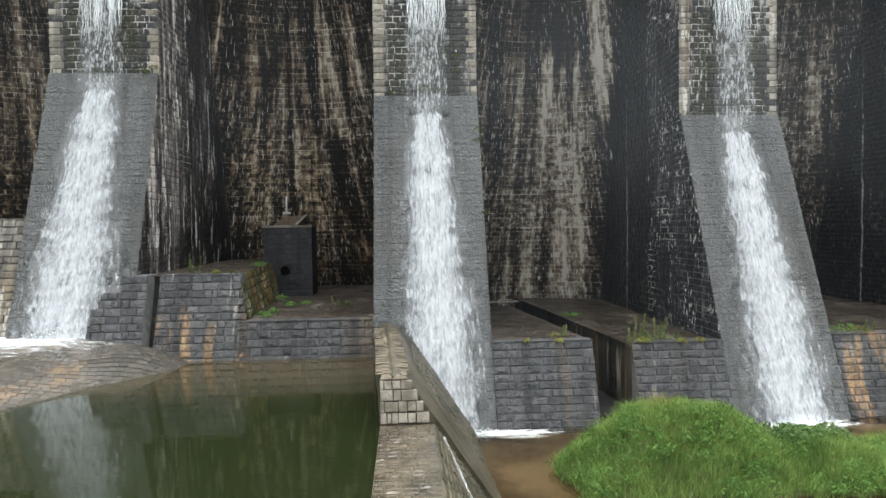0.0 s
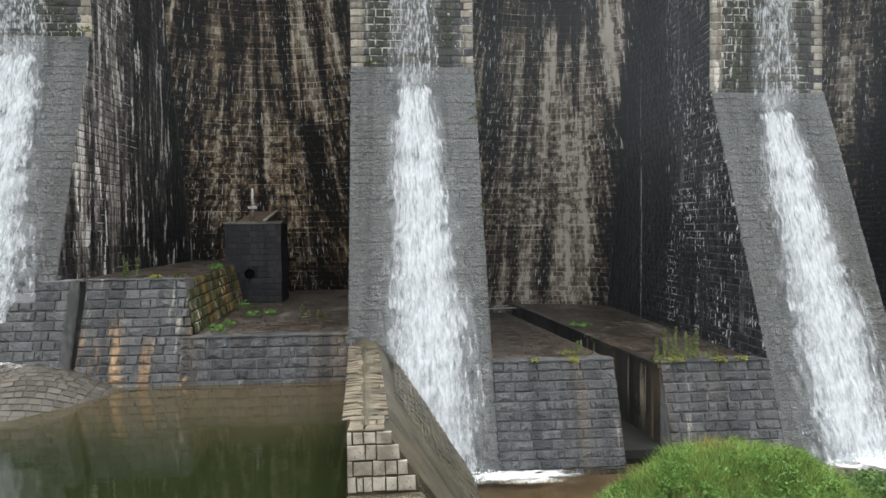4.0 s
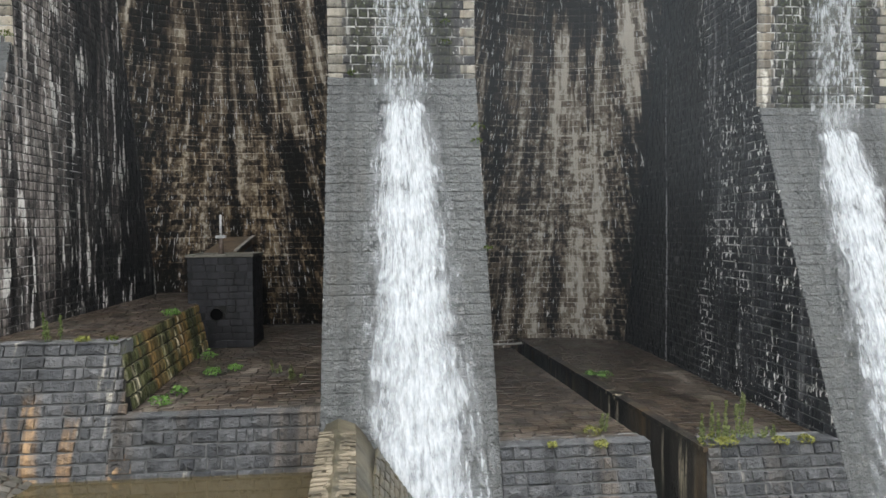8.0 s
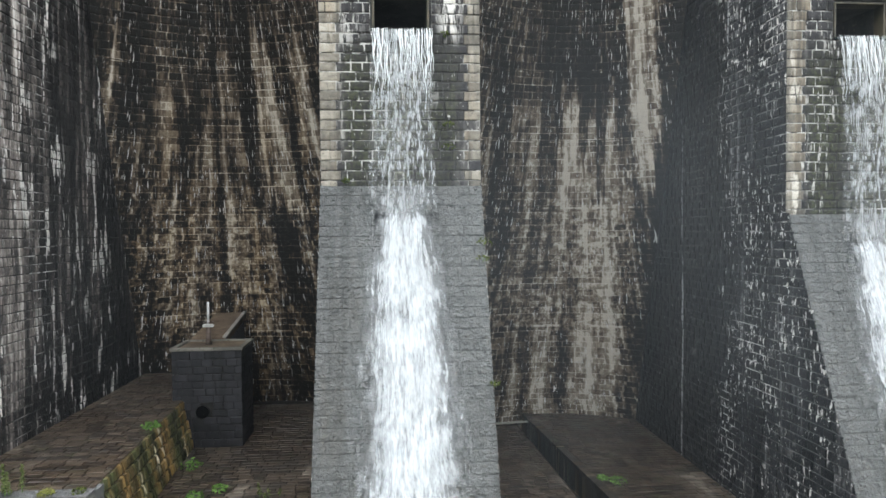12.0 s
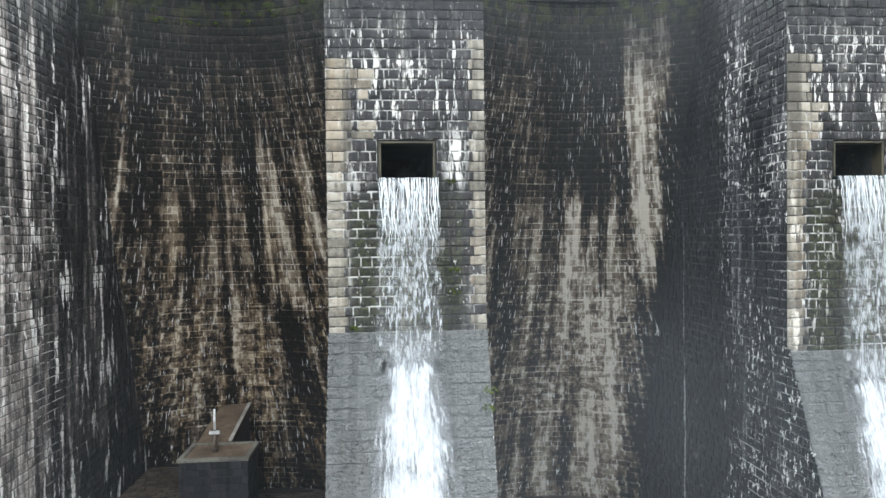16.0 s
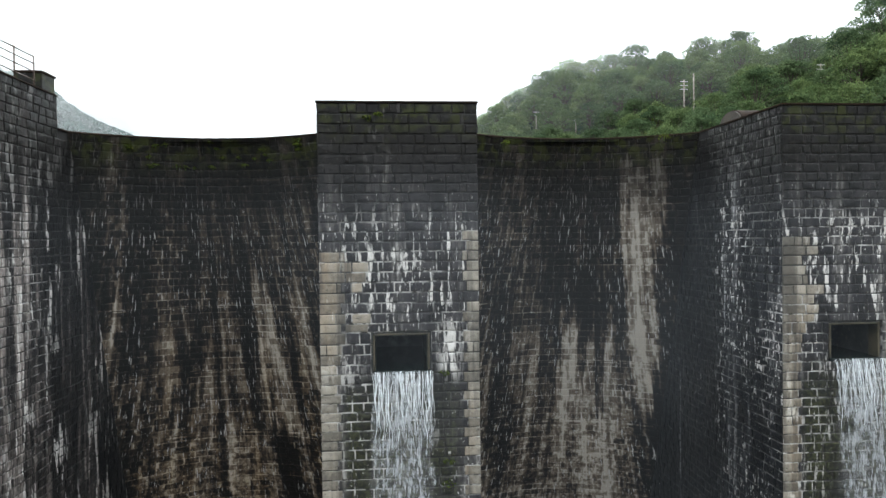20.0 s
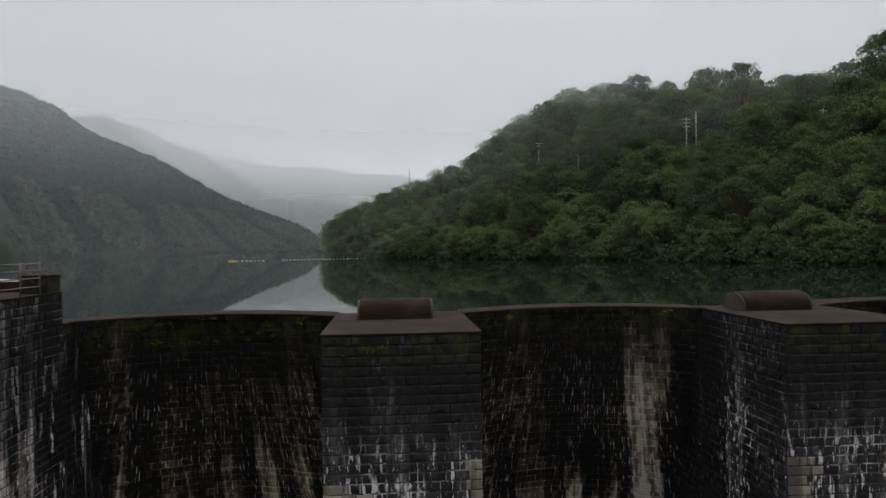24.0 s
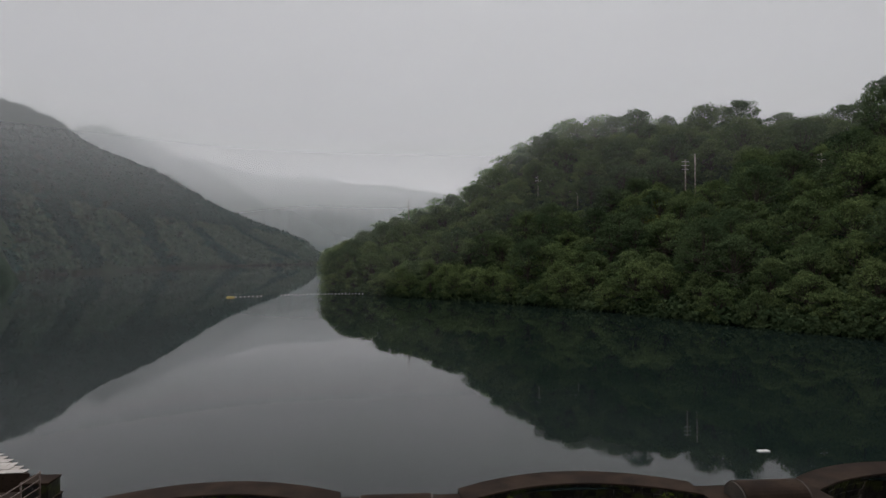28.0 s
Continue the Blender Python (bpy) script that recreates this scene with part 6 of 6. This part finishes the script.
# undergrowth between and under the trees, and low bushes over the water's edge
uv_, uf = [], []
for i in range(4300):
    b = rt.uniform(-5.4, 46)
    s = lerp(b, BEAR, SHORE)
    r = s - 1.0 + 75 * rt.uniform(0, 1) ** 2.0 if i < 3000 else rt.uniform(s + 40, lerp(b, BEAR, RIDGE_R) + 20)
    x, y = EYE_X + r * math.sin(radians(b)), EYE_Y + r * math.cos(radians(b))
    rad = rt.uniform(0.9, 2.1)
    if i < 3000 and not clear_of_poles(x, y, terrain(x, y) + 2.5 * rad, rad):
        continue
    v, f = leaf_quads(rt, (x, y, terrain(x, y) + rad * rt.uniform(0.3, 1.3)), rad, 34, 0.34, 0.8)
    n = len(uv_)
    uv_ += v
    uf += [tuple(q + n for q in t) for t in f]
tagged(new("undergrowth", mesh_of("undergrowth", uv_, uf, LEAVES2)), "dark green bushes under the trees and along the shore", "bushes", kind="stuff")
for _ in range(60):
    b = float(rt.uniform(-36, -32.7))
    r = lerp(b, BEAR, SHORE) + float(rt.uniform(-0.5, 26))
    if r < 340:
        plant_tree(EYE_X + r * math.sin(radians(b)), EYE_Y + r * math.cos(radians(b)), int(rt.choice([3, 5, 6, 1])), float(rt.uniform(0.7, 1.1)), float(rt.uniform(0, 6)))
plant_tree(56.2, 117.0, 6, 1.05, 0.4)
plant_tree(61.5, 124.0, 6, 0.9, 2.4)

# far woods over the left hill: small crowns, joined
fv, ff, nv, nf = [], [], [], []
for _ in range(7600):
    b = rt.uniform(-42, -5.8)
    s, rr = lerp(b, BEAR, SHORE), lerp(b, BEAR, RIDGE_R)
    r = s + (rr + 40 - s) * rt.uniform(0, 1) ** 1.2
    x, y = EYE_X + r * math.sin(radians(b)), EYE_Y + r * math.cos(radians(b))
    z = terrain(x, y)
    h = rt.uniform(5, 11)
    v, f = leaf_quads(rt, (x, y, z + h * 0.55), h * 0.55, 15, 2.4, 0.8)
    low = z < LAKE_Z + 45 and b > -29 and noise.noise(Vector((x * 0.012, y * 0.012, 4))) > -0.1
    tv, tf = (nv, nf) if low else (fv, ff)
    n = len(tv)
    tv += v
    tf += [tuple(q + n for q in t) for t in f]
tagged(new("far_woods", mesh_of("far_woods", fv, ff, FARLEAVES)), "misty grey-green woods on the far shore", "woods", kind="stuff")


# shore trees: paler leaves, with the same haze cast in the colour
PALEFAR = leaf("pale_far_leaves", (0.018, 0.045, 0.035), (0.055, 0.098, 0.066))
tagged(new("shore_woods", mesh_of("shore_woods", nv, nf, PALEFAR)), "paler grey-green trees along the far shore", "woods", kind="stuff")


def far_ridge(name, dist, prof, seed):
    """A distant wooded ridge; prof gives bearing and height."""
    rs = np.random.default_rng(seed)
    bs, hs = [p[0] for p in prof], [p[1] for p in prof]
    n, rows = 160, ((0.86, 0.0), (0.9, 0.34), (0.94, 0.62), (0.97, 0.84), (1.0, 1.0), (1.12, 0.0))
    bump = np.convolve(rs.uniform(-4, 5, n + 5), np.ones(3) / 3, "valid")
    vs, fs = [], []
    for i in range(n + 1):
        b = bs[0] + (bs[-1] - bs[0]) * i / n
        x, y = EYE_X + dist * math.sin(radians(b)), EYE_Y + dist * math.cos(radians(b))
        h = lerp(b, bs, hs) + bump[i] + 8 * noise.noise(Vector((b * 0.9, seed, 0)))
        vs += [(x * f, y * f, 20 + (h - 20) * g) for f, g in rows]
    m = len(rows)
    for i in range(n):
        for k in range(m - 1):
            fs.append((m * i + k, m * i + m + k, m * i + m + 1 + k, m * i + 1 + k))
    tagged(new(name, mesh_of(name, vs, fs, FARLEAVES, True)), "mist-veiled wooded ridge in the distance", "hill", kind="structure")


far_ridge("backdrop_ridge_1", 1350, ((-34, 200), (-27, 255), (-24.8, 272), (-22.9, 280), (-21.3, 255), (-19.9, 221), (-18.7, 200), (-15, 150), (-11, 90), (-8, 40)), 1)
far_ridge("backdrop_ridge_2", 1700, ((-24, 330), (-20, 320), (-17.9, 280), (-15.8, 268), (-13.3, 213), (-10.2, 166), (-7.6, 137), (-5.6, 107), (-2, 60)), 2)
far_ridge("backdrop_ridge_3", 2200, ((-16, 350), (-12.7, 318), (-10.2, 294), (-7.5, 300), (-4.9, 296), (-2.6, 257), (-0.5, 218), (4, 120), (9, 60)), 3)
far_ridge("backdrop_ridge_4", 2700, ((-6, 330), (0, 330), (5, 290), (12, 260), (22, 300), (34, 360), (46, 480)), 4)


# ---- mist: translucent sheets stand in for the valley's haze, thicker towards the cloud base ----
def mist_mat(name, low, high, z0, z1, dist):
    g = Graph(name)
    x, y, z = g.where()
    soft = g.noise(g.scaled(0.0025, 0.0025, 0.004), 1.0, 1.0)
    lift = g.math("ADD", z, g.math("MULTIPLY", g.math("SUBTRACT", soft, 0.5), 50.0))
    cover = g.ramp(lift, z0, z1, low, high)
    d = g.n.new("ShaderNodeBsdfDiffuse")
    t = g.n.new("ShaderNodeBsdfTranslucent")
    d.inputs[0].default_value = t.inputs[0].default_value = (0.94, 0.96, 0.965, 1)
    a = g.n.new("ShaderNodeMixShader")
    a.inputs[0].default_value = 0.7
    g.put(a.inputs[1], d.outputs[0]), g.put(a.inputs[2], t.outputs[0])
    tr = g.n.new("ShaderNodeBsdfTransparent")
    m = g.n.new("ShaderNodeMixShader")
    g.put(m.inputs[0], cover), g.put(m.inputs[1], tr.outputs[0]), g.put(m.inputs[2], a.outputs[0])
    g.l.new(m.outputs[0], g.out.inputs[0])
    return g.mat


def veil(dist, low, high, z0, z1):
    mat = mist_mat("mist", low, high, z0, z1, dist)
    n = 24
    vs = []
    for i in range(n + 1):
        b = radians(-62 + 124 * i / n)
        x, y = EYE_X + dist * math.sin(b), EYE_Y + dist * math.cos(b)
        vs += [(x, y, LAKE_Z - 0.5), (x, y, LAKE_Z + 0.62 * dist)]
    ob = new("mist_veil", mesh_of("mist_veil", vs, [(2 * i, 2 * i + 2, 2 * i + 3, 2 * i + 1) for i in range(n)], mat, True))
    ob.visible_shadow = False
    tagged(ob, "translucent sheet standing in for valley haze", "mist", kind="structure")


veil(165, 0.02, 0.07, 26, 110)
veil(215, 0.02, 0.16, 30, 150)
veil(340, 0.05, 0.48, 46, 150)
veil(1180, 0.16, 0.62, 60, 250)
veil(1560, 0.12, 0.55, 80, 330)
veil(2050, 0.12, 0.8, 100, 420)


# one thin added sheet lifts the dark walls: spray haze plus veiling glare
def spray_glare_mat():
    g = Graph("spray_mist")
    x, y, z = g.where()
    soft = g.noise(g.scaled(0.12, 0.12, 0.08), 1.0, 3.0)
    cover = g.math("MULTIPLY", g.ramp(soft, 0.3, 0.75, 0.004, 0.022), g.math("MULTIPLY", g.math("MULTIPLY", g.ramp(z, 22.2, 20.4), g.ramp(z, 4.0, 10.0, 0.4, 1.5)), g.math("MULTIPLY", g.math("ADD", g.ramp(z, 11.5, 14.5, 1.0, 0.5), g.ramp(z, 16.0, 19.0, 0.0, 0.9)), g.ramp(x, -6.0, 4.0, 0.4, 1.2))))
    d = g.n.new("ShaderNodeBsdfDiffuse")
    d.inputs[0].default_value = (0.8, 0.89, 0.98, 1)
    tr = g.n.new("ShaderNodeBsdfTransparent")
    m = g.n.new("ShaderNodeMixShader")
    g.put(m.inputs[0], cover), g.put(m.inputs[1], tr.outputs[0]), g.put(m.inputs[2], d.outputs[0])
    g.l.new(m.outputs[0], g.out.inputs[0])
    return g.mat


SPRAYGLARE = spray_glare_mat()
vs = []
for i in range(13):
    x = -32.0 + 64.0 * i / 12
    vs += [(x, -8.5 - 0.4 * math.sin(i), -3.2), (x, -8.5 - 0.4 * math.sin(i), 25.6)]
ob = new("spray_mist", mesh_of("spray_mist", vs, [(2 * i, 2 * i + 2, 2 * i + 3, 2 * i + 1) for i in range(12)], SPRAYGLARE, True))
ob.visible_shadow = False
tagged(ob, "thin sheet standing in for spray haze and veiling glare", "mist", kind="structure")


# ---- poles, buoys ----
def utility_pole(x, y, top, h, arms, label, lamp=False):
    z = top - h
    obj = thing("utility_pole", label, "utility pole", at=(x, y, z))
    bm = bmesh.new()
    tube(bm, (x, y, z), (x, y, top), 0.19, 0.14, 8)
    part("pole", bm, WHITEBLOCK, obj, "", True)
    for i in range(arms):
        bm = bmesh.new()
        box(bm, x - 0.9, x + 0.9, y - 0.06, y + 0.06, top - 0.5 - 0.9 * i, top - 0.38 - 0.9 * i)
        arm = part("crossarm", bm, SILVER, obj)
        for d in (-0.8, -0.3, 0.3, 0.8):
            bm = bmesh.new()
            tube(bm, (x + d, y, top - 0.38 - 0.9 * i), (x + d, y, top - 0.1 - 0.9 * i), 0.06, 0.05, 6)
            part("insulator", bm, WHITEBLOCK, arm)
    if lamp:
        bm = bmesh.new()
        for i in range(6):
            a, b = math.pi / 2 * i / 6, math.pi / 2 * (i + 1) / 6
            tube(bm, (x - 1.4 + 1.4 * math.cos(a), y, top + 0.9 * math.sin(a)), (x - 1.4 + 1.4 * math.cos(b), y, top + 0.9 * math.sin(b)), 0.07, 0.07, 6)
        part("lamp_arm", bm, SILVER, obj)
        bm = bmesh.new()
        box(bm, x - 2.2, x - 1.3, y - 0.14, y + 0.14, top + 0.82, top + 0.98, 0.04)
        part("lamp_head", bm, WHITEBLOCK, obj)
    return obj


utility_pole(72.1, 129.4, 58.7, 11.0, 0, "tall pale concrete pole above the trees")
utility_pole(69.8, 129.6, 57.3, 10.0, 3, "grey utility pole with crossarms")
utility_pole(44.5, 175.0, 58.8, 9.0, 2, "grey utility pole with crossarms among trees")
utility_pole(49.8, 151.2, 50.9, 4.5, 0, "curved street lamp among trees", True)
utility_pole(89.0, 108.0, 55.7, 8.0, 2, "grey utility pole with a transformer among trees")
utility_pole(5.8, 203.7, 54.2, 7.0, 1, "slim grey pole on the ridge")
ORANGE = concrete("buoy_plastic", (0.3, 0.25, 0.06), (0.42, 0.34, 0.1), (0.2, 0.16, 0.05), 0.5)
WHITEFLOAT = concrete("float_plastic", (0.5, 0.5, 0.48), (0.66, 0.66, 0.63), (0.35, 0.35, 0.32), 0.5)
bm = bmesh.new()
bmesh.ops.create_icosphere(bm, subdivisions=2, radius=0.14)
dot = bpy.data.meshes.new("buoy")
bm.to_mesh(dot)
bm.free()
dot.materials.append(WHITEFLOAT)
for i in range(36):
    f = i / 35
    if 0.22 < f < 0.32:
        continue
    ob = new("buoy", dot)
    ob.location = (-40 + 32 * f, 146 + 12 * math.sin(f * 1.9), LAKE_Z + 0.05)
    tagged(ob, "small white float on a boom line", "buoy", "floats of the boom")
big = thing("marker_buoy", "yellow marker buoy with ropes at the boom's end", "buoy", at=(-40.3, 145.7, LAKE_Z))
bm = bmesh.new()
box(bm, -41.2, -39.3, 145.3, 146.1, LAKE_Z - 0.2, LAKE_Z + 0.3, 0.12)
part("float", bm, ORANGE, big)
bm = bmesh.new()
tube(bm, (-40.3, 145.7, LAKE_Z + 0.2), (-40.3, 145.7, LAKE_Z + 0.9), 0.06)
part("mast", bm, RUST, big)
bm = bmesh.new()
box(bm, 18.4, 19.0, 11.6, 11.9, LAKE_Z - 0.03, LAKE_Z + 0.05, 0.02)
tagged(part("floating_board", bm, WHITEFLOAT, None), "pale board floating on the lake", "debris")

# ---- grass island in the stream ----
def island_z(x, y):
    a = 2.5 * math.exp(-(((x - 7.8) / 3.3) ** 2) ** 1.5 - (((y + 10.9) / 2.0) ** 2) ** 1.3)
    b = 1.25 * math.exp(-((x - 12.4) / 3.6) ** 2 - ((y + 11.0) / 2.1) ** 2)
    c = 0.7 * math.exp(-((x - 16.5) / 3.0) ** 2 - ((y + 9.8) / 1.5) ** 2)
    return -3.85 + 1.06 * max(a, b, c) + (0.26 * noise.noise(Vector((x * 0.9, y * 0.9, 2))) + 0.16 * noise.noise(Vector((x * 2.6, y * 2.6, 7)))) * min(1.0, 0.25 + max(a, b, c))


island = thing("grass_island", "bright green grassy islet in the stream", "islet", "structure")
nx, ny = 60, 36
iv = [(2.5 + 18 * i / nx, -15.2 + 8.6 * j / ny, island_z(2.5 + 18 * i / nx, -15.2 + 8.6 * j / ny)) for j in range(ny + 1) for i in range(nx + 1)]
part("soil", mesh_of("soil", iv, [(j * (nx + 1) + i, j * (nx + 1) + i + 1, (j + 1) * (nx + 1) + i + 1, (j + 1) * (nx + 1) + i) for j in range(ny) for i in range(nx)], SOIL, True), None, island)


def blades(rs, n, spot, hmin, hmax, wid):
    vs, fs = [], []
    while n > 0:
        p = spot(rs)
        if p is None:
            continue
        n -= 1
        x, y, z = p
        a, h = rs.uniform(0, 6.28), rs.uniform(hmin, hmax)
        bx, by = h * rs.normal() * 0.32, h * rs.normal() * 0.32
        c, s = math.cos(a) * wid, math.sin(a) * wid
        k = len(vs)
        vs += [(x - c, y - s, z), (x + c, y + s, z), (x - c * 0.7 + bx * 0.4, y - s * 0.7 + by * 0.4, z + h * 0.6), (x + c * 0.7 + bx * 0.4, y + s * 0.7 + by * 0.4, z + h * 0.6), (x + bx, y + by, z + h * 0.92)]
        fs += [(k, k + 1, k + 3, k + 2), (k + 2, k + 3, k + 4)]
    return vs, fs


def island_spot(rs):
    x, y = rs.uniform(2.8, 20), rs.uniform(-15, -7)
    z = island_z(x, y)
    return (x, y, z) if z > -3.42 + 0.15 * rs.random() else None


ri = np.random.default_rng(5)
DARKWEED = leaf("dark_weed", (0.06, 0.115, 0.045), (0.16, 0.235, 0.085))
v, f = blades(ri, 50000, island_spot, 0.16, 0.66, 0.012)
ob = part("grass", mesh_of("grass", v, f, GRASS), None, island, "dense bright green grass")
ob["kind"] = "stuff"
vs, fs = [], []
for _ in range(4200):
    p = island_spot(ri)
    if p is None or noise.noise(Vector((p[0] * 0.8, p[1] * 0.8, 5))) < -0.12:
        continue
    v, f = leaf_quads(ri, (p[0], p[1], p[2] + ri.uniform(0.15, 0.4)), ri.uniform(0.1, 0.34), 36, 0.046)
    k = len(vs)
    vs += v
    fs += [tuple(i + k for i in q) for q in f]
ob = part("leafy_weeds", mesh_of("leafy_weeds", vs, fs, WEED), None, island, "leafy green weeds")
ob["kind"] = "stuff"
vs, fs = [], []
for _ in range(60):
    c = (12.2 + ri.normal() * 0.7, -10.4 + ri.normal() * 0.35)
    v, f = leaf_quads(ri, (c[0], c[1], island_z(*c) + ri.uniform(0.2, 0.7)), 0.3, 60, 0.075)
    k = len(vs)
    vs += v
    fs += [tuple(i + k for i in q) for q in f]
ob = part("dark_bush", mesh_of("dark_bush", vs, fs, DARKWEED), None, island, "darker green leafy bush")
ob["kind"] = "stuff"
v, f = blades(ri, 170, lambda rs: (lambda x, y: (x, y, island_z(x, y)))(7.3 + rs.normal() * 0.3, -10.6 + rs.normal() * 0.3), 0.5, 0.85, 0.01)
ob = part("dry_tuft", mesh_of("dry_tuft", v, f, DRYGRASS), None, island, "dry reddish tuft")


def herb(x, y, z, h, kind, seed):
    """An upright weed with leaves up its stem, or a low tuft."""
    rs = np.random.default_rng(seed)
    lab = {"tall": "tall green weed with narrow leaves", "fern": "bright green leafy weed on the stones", "ochre": "yellow-green tuft on the wall top", "moss": "moss tuft clinging to the stone"}[kind]
    obj = thing("weed", lab, "plant", at=(x, y, z))
    vs, fs = [], []
    bm = bmesh.new()
    if kind == "tall":
        n = 4
        for s in range(n):
            ox, oy = rs.normal() * 0.2, rs.normal() * 0.16
            hh = h * rs.uniform(0.3, 1.2)
            tx, ty = x + ox + rs.normal() * 0.06, y + oy
            tube(bm, (x + ox, y + oy, z - 0.04), (tx, ty, z + hh), 0.012, 0.006, 5)
            for i in range(int(hh * 34)):
                t = 0.2 + 0.8 * i / max(1, int(hh * 34))
                v, f = leaf_quads(rs, (x + ox + (tx - x - ox) * t, ty, z + hh * t), 0.08 * (1.25 - t), 3, 0.05)
                k = len(vs)
                vs += v
                fs += [tuple(q + k for q in w) for w in f]
    else:
        r, c, sz = {"fern": (h, 70, 0.075), "ochre": (h, 120, 0.05), "moss": (h, 46, 0.05)}[kind]
        tube(bm, (x, y, z - 0.03), (x, y, z + h * 0.5), 0.01, 0.006, 5)
        vs, fs = leaf_quads(rs, (x, y, z + h * 0.35), r, c, sz, 0.6)
    part("stem", bm, WEED, obj)
    part("leaves", mesh_of("leaves", vs, fs, {"tall": OLIVEWEED, "fern": WEED, "ochre": OCHREWEED, "moss": MOSSLEAF}[kind]), None, obj)


OLIVEWEED = leaf("olive_weed", (0.06, 0.085, 0.03), (0.2, 0.22, 0.1))
MOSSLEAF = leaf("moss_leaf", (0.035, 0.05, 0.01), (0.09, 0.11, 0.022))
HERBS = ((8.75, -4.05, -0.18, 1.25, "tall"), (9.3, -3.9, -0.18, 1.35, "tall"), (9.75, -4.0, -0.18, 1.05, "tall"), (10.25, -3.8, -0.18, 0.85, "tall"), (10.7, -3.9, -0.18, 0.6, "tall"),
         (11.35, -1.2, -0.18, 0.75, "tall"), (8.75, -4.25, -0.12, 0.42, "ochre"), (9.2, -4.3, -0.12, 0.34, "ochre"), (10.8, -4.3, -0.12, 0.25, "ochre"), (11.6, -4.3, -0.12, 0.26, "ochre"),
         (5.9, -2.9, 0.0, 0.55, "tall"), (5.5, -3.3, 0.02, 0.3, "ochre"), (5.4, -4.45, 0.05, 0.22, "ochre"), (4.0, -4.4, 0.08, 0.15, "ochre"), (8.6, 4.8, -0.18, 0.35, "fern"), (8.1, 5.2, -0.18, 0.25, "fern"),
         (-7.4, -2.4, 1.12, 0.35, "fern"), (-7.2, -1.2, 1.12, 0.3, "fern"), (-6.9, 1.5, 1.12, 0.34, "fern"), (-6.3, 2.2, 1.12, 0.28, "fern"), (-4.4, 1.5, 1.12, 0.5, "tall"), (-3.9, 0.4, 1.12, 0.35, "tall"),
         (-7.9, 4.5, 1.12, 0.4, "fern"), (-10.2, -2.6, 3.1, 0.75, "tall"), (-9.4, -2.75, 3.1, 0.2, "ochre"), (-8.6, -2.7, 3.1, 0.22, "moss"), (-8.8, 3.0, 3.1, 0.3, "fern"),
         (2.45, -0.9, 9.5, 0.28, "moss"), (2.4, -1.1, 9.05, 0.2, "moss"), (1.45, -0.12, 12.5, 0.22, "moss"), (1.5, -0.1, 13.2, 0.2, "moss"), (1.35, -0.05, 16.0, 0.18, "moss"),
         (-1.7, -0.2, 11.45, 0.16, "moss"), (-12.7, -0.2, 12.55, 0.3, "moss"), (-13.1, -0.3, 12.4, 0.25, "moss"), (-0.95, -0.12, 24.0, 0.16, "moss"), (-0.6, -0.12, 24.1, 0.14, "moss"),
         (4.6, 6.6, 24.2, 0.2, "moss"), (11.2, 6.1, 24.3, 0.3, "moss"), (2.52, -2.4, 5.6, 0.15, "moss"), (18.3, -3.9, 0.05, 0.6, "fern"), (18.9, -4.1, 0.05, 0.45, "ochre"), (19.5, -3.9, 0.05, 0.7, "tall"))
for i, (x, y, z, h, kind) in enumerate(HERBS):
    herb(x, y, z, h, kind, 100 + i)
for i in range(26):
    d = float(ri.uniform(-4.6, 4.2))
    z = float(ri.uniform(23.3, 24.35))
    herb(-7.525 + d, vault_y(z, d) - 0.05, z, float(ri.uniform(0.08, 0.2)), "moss", 300 + i)
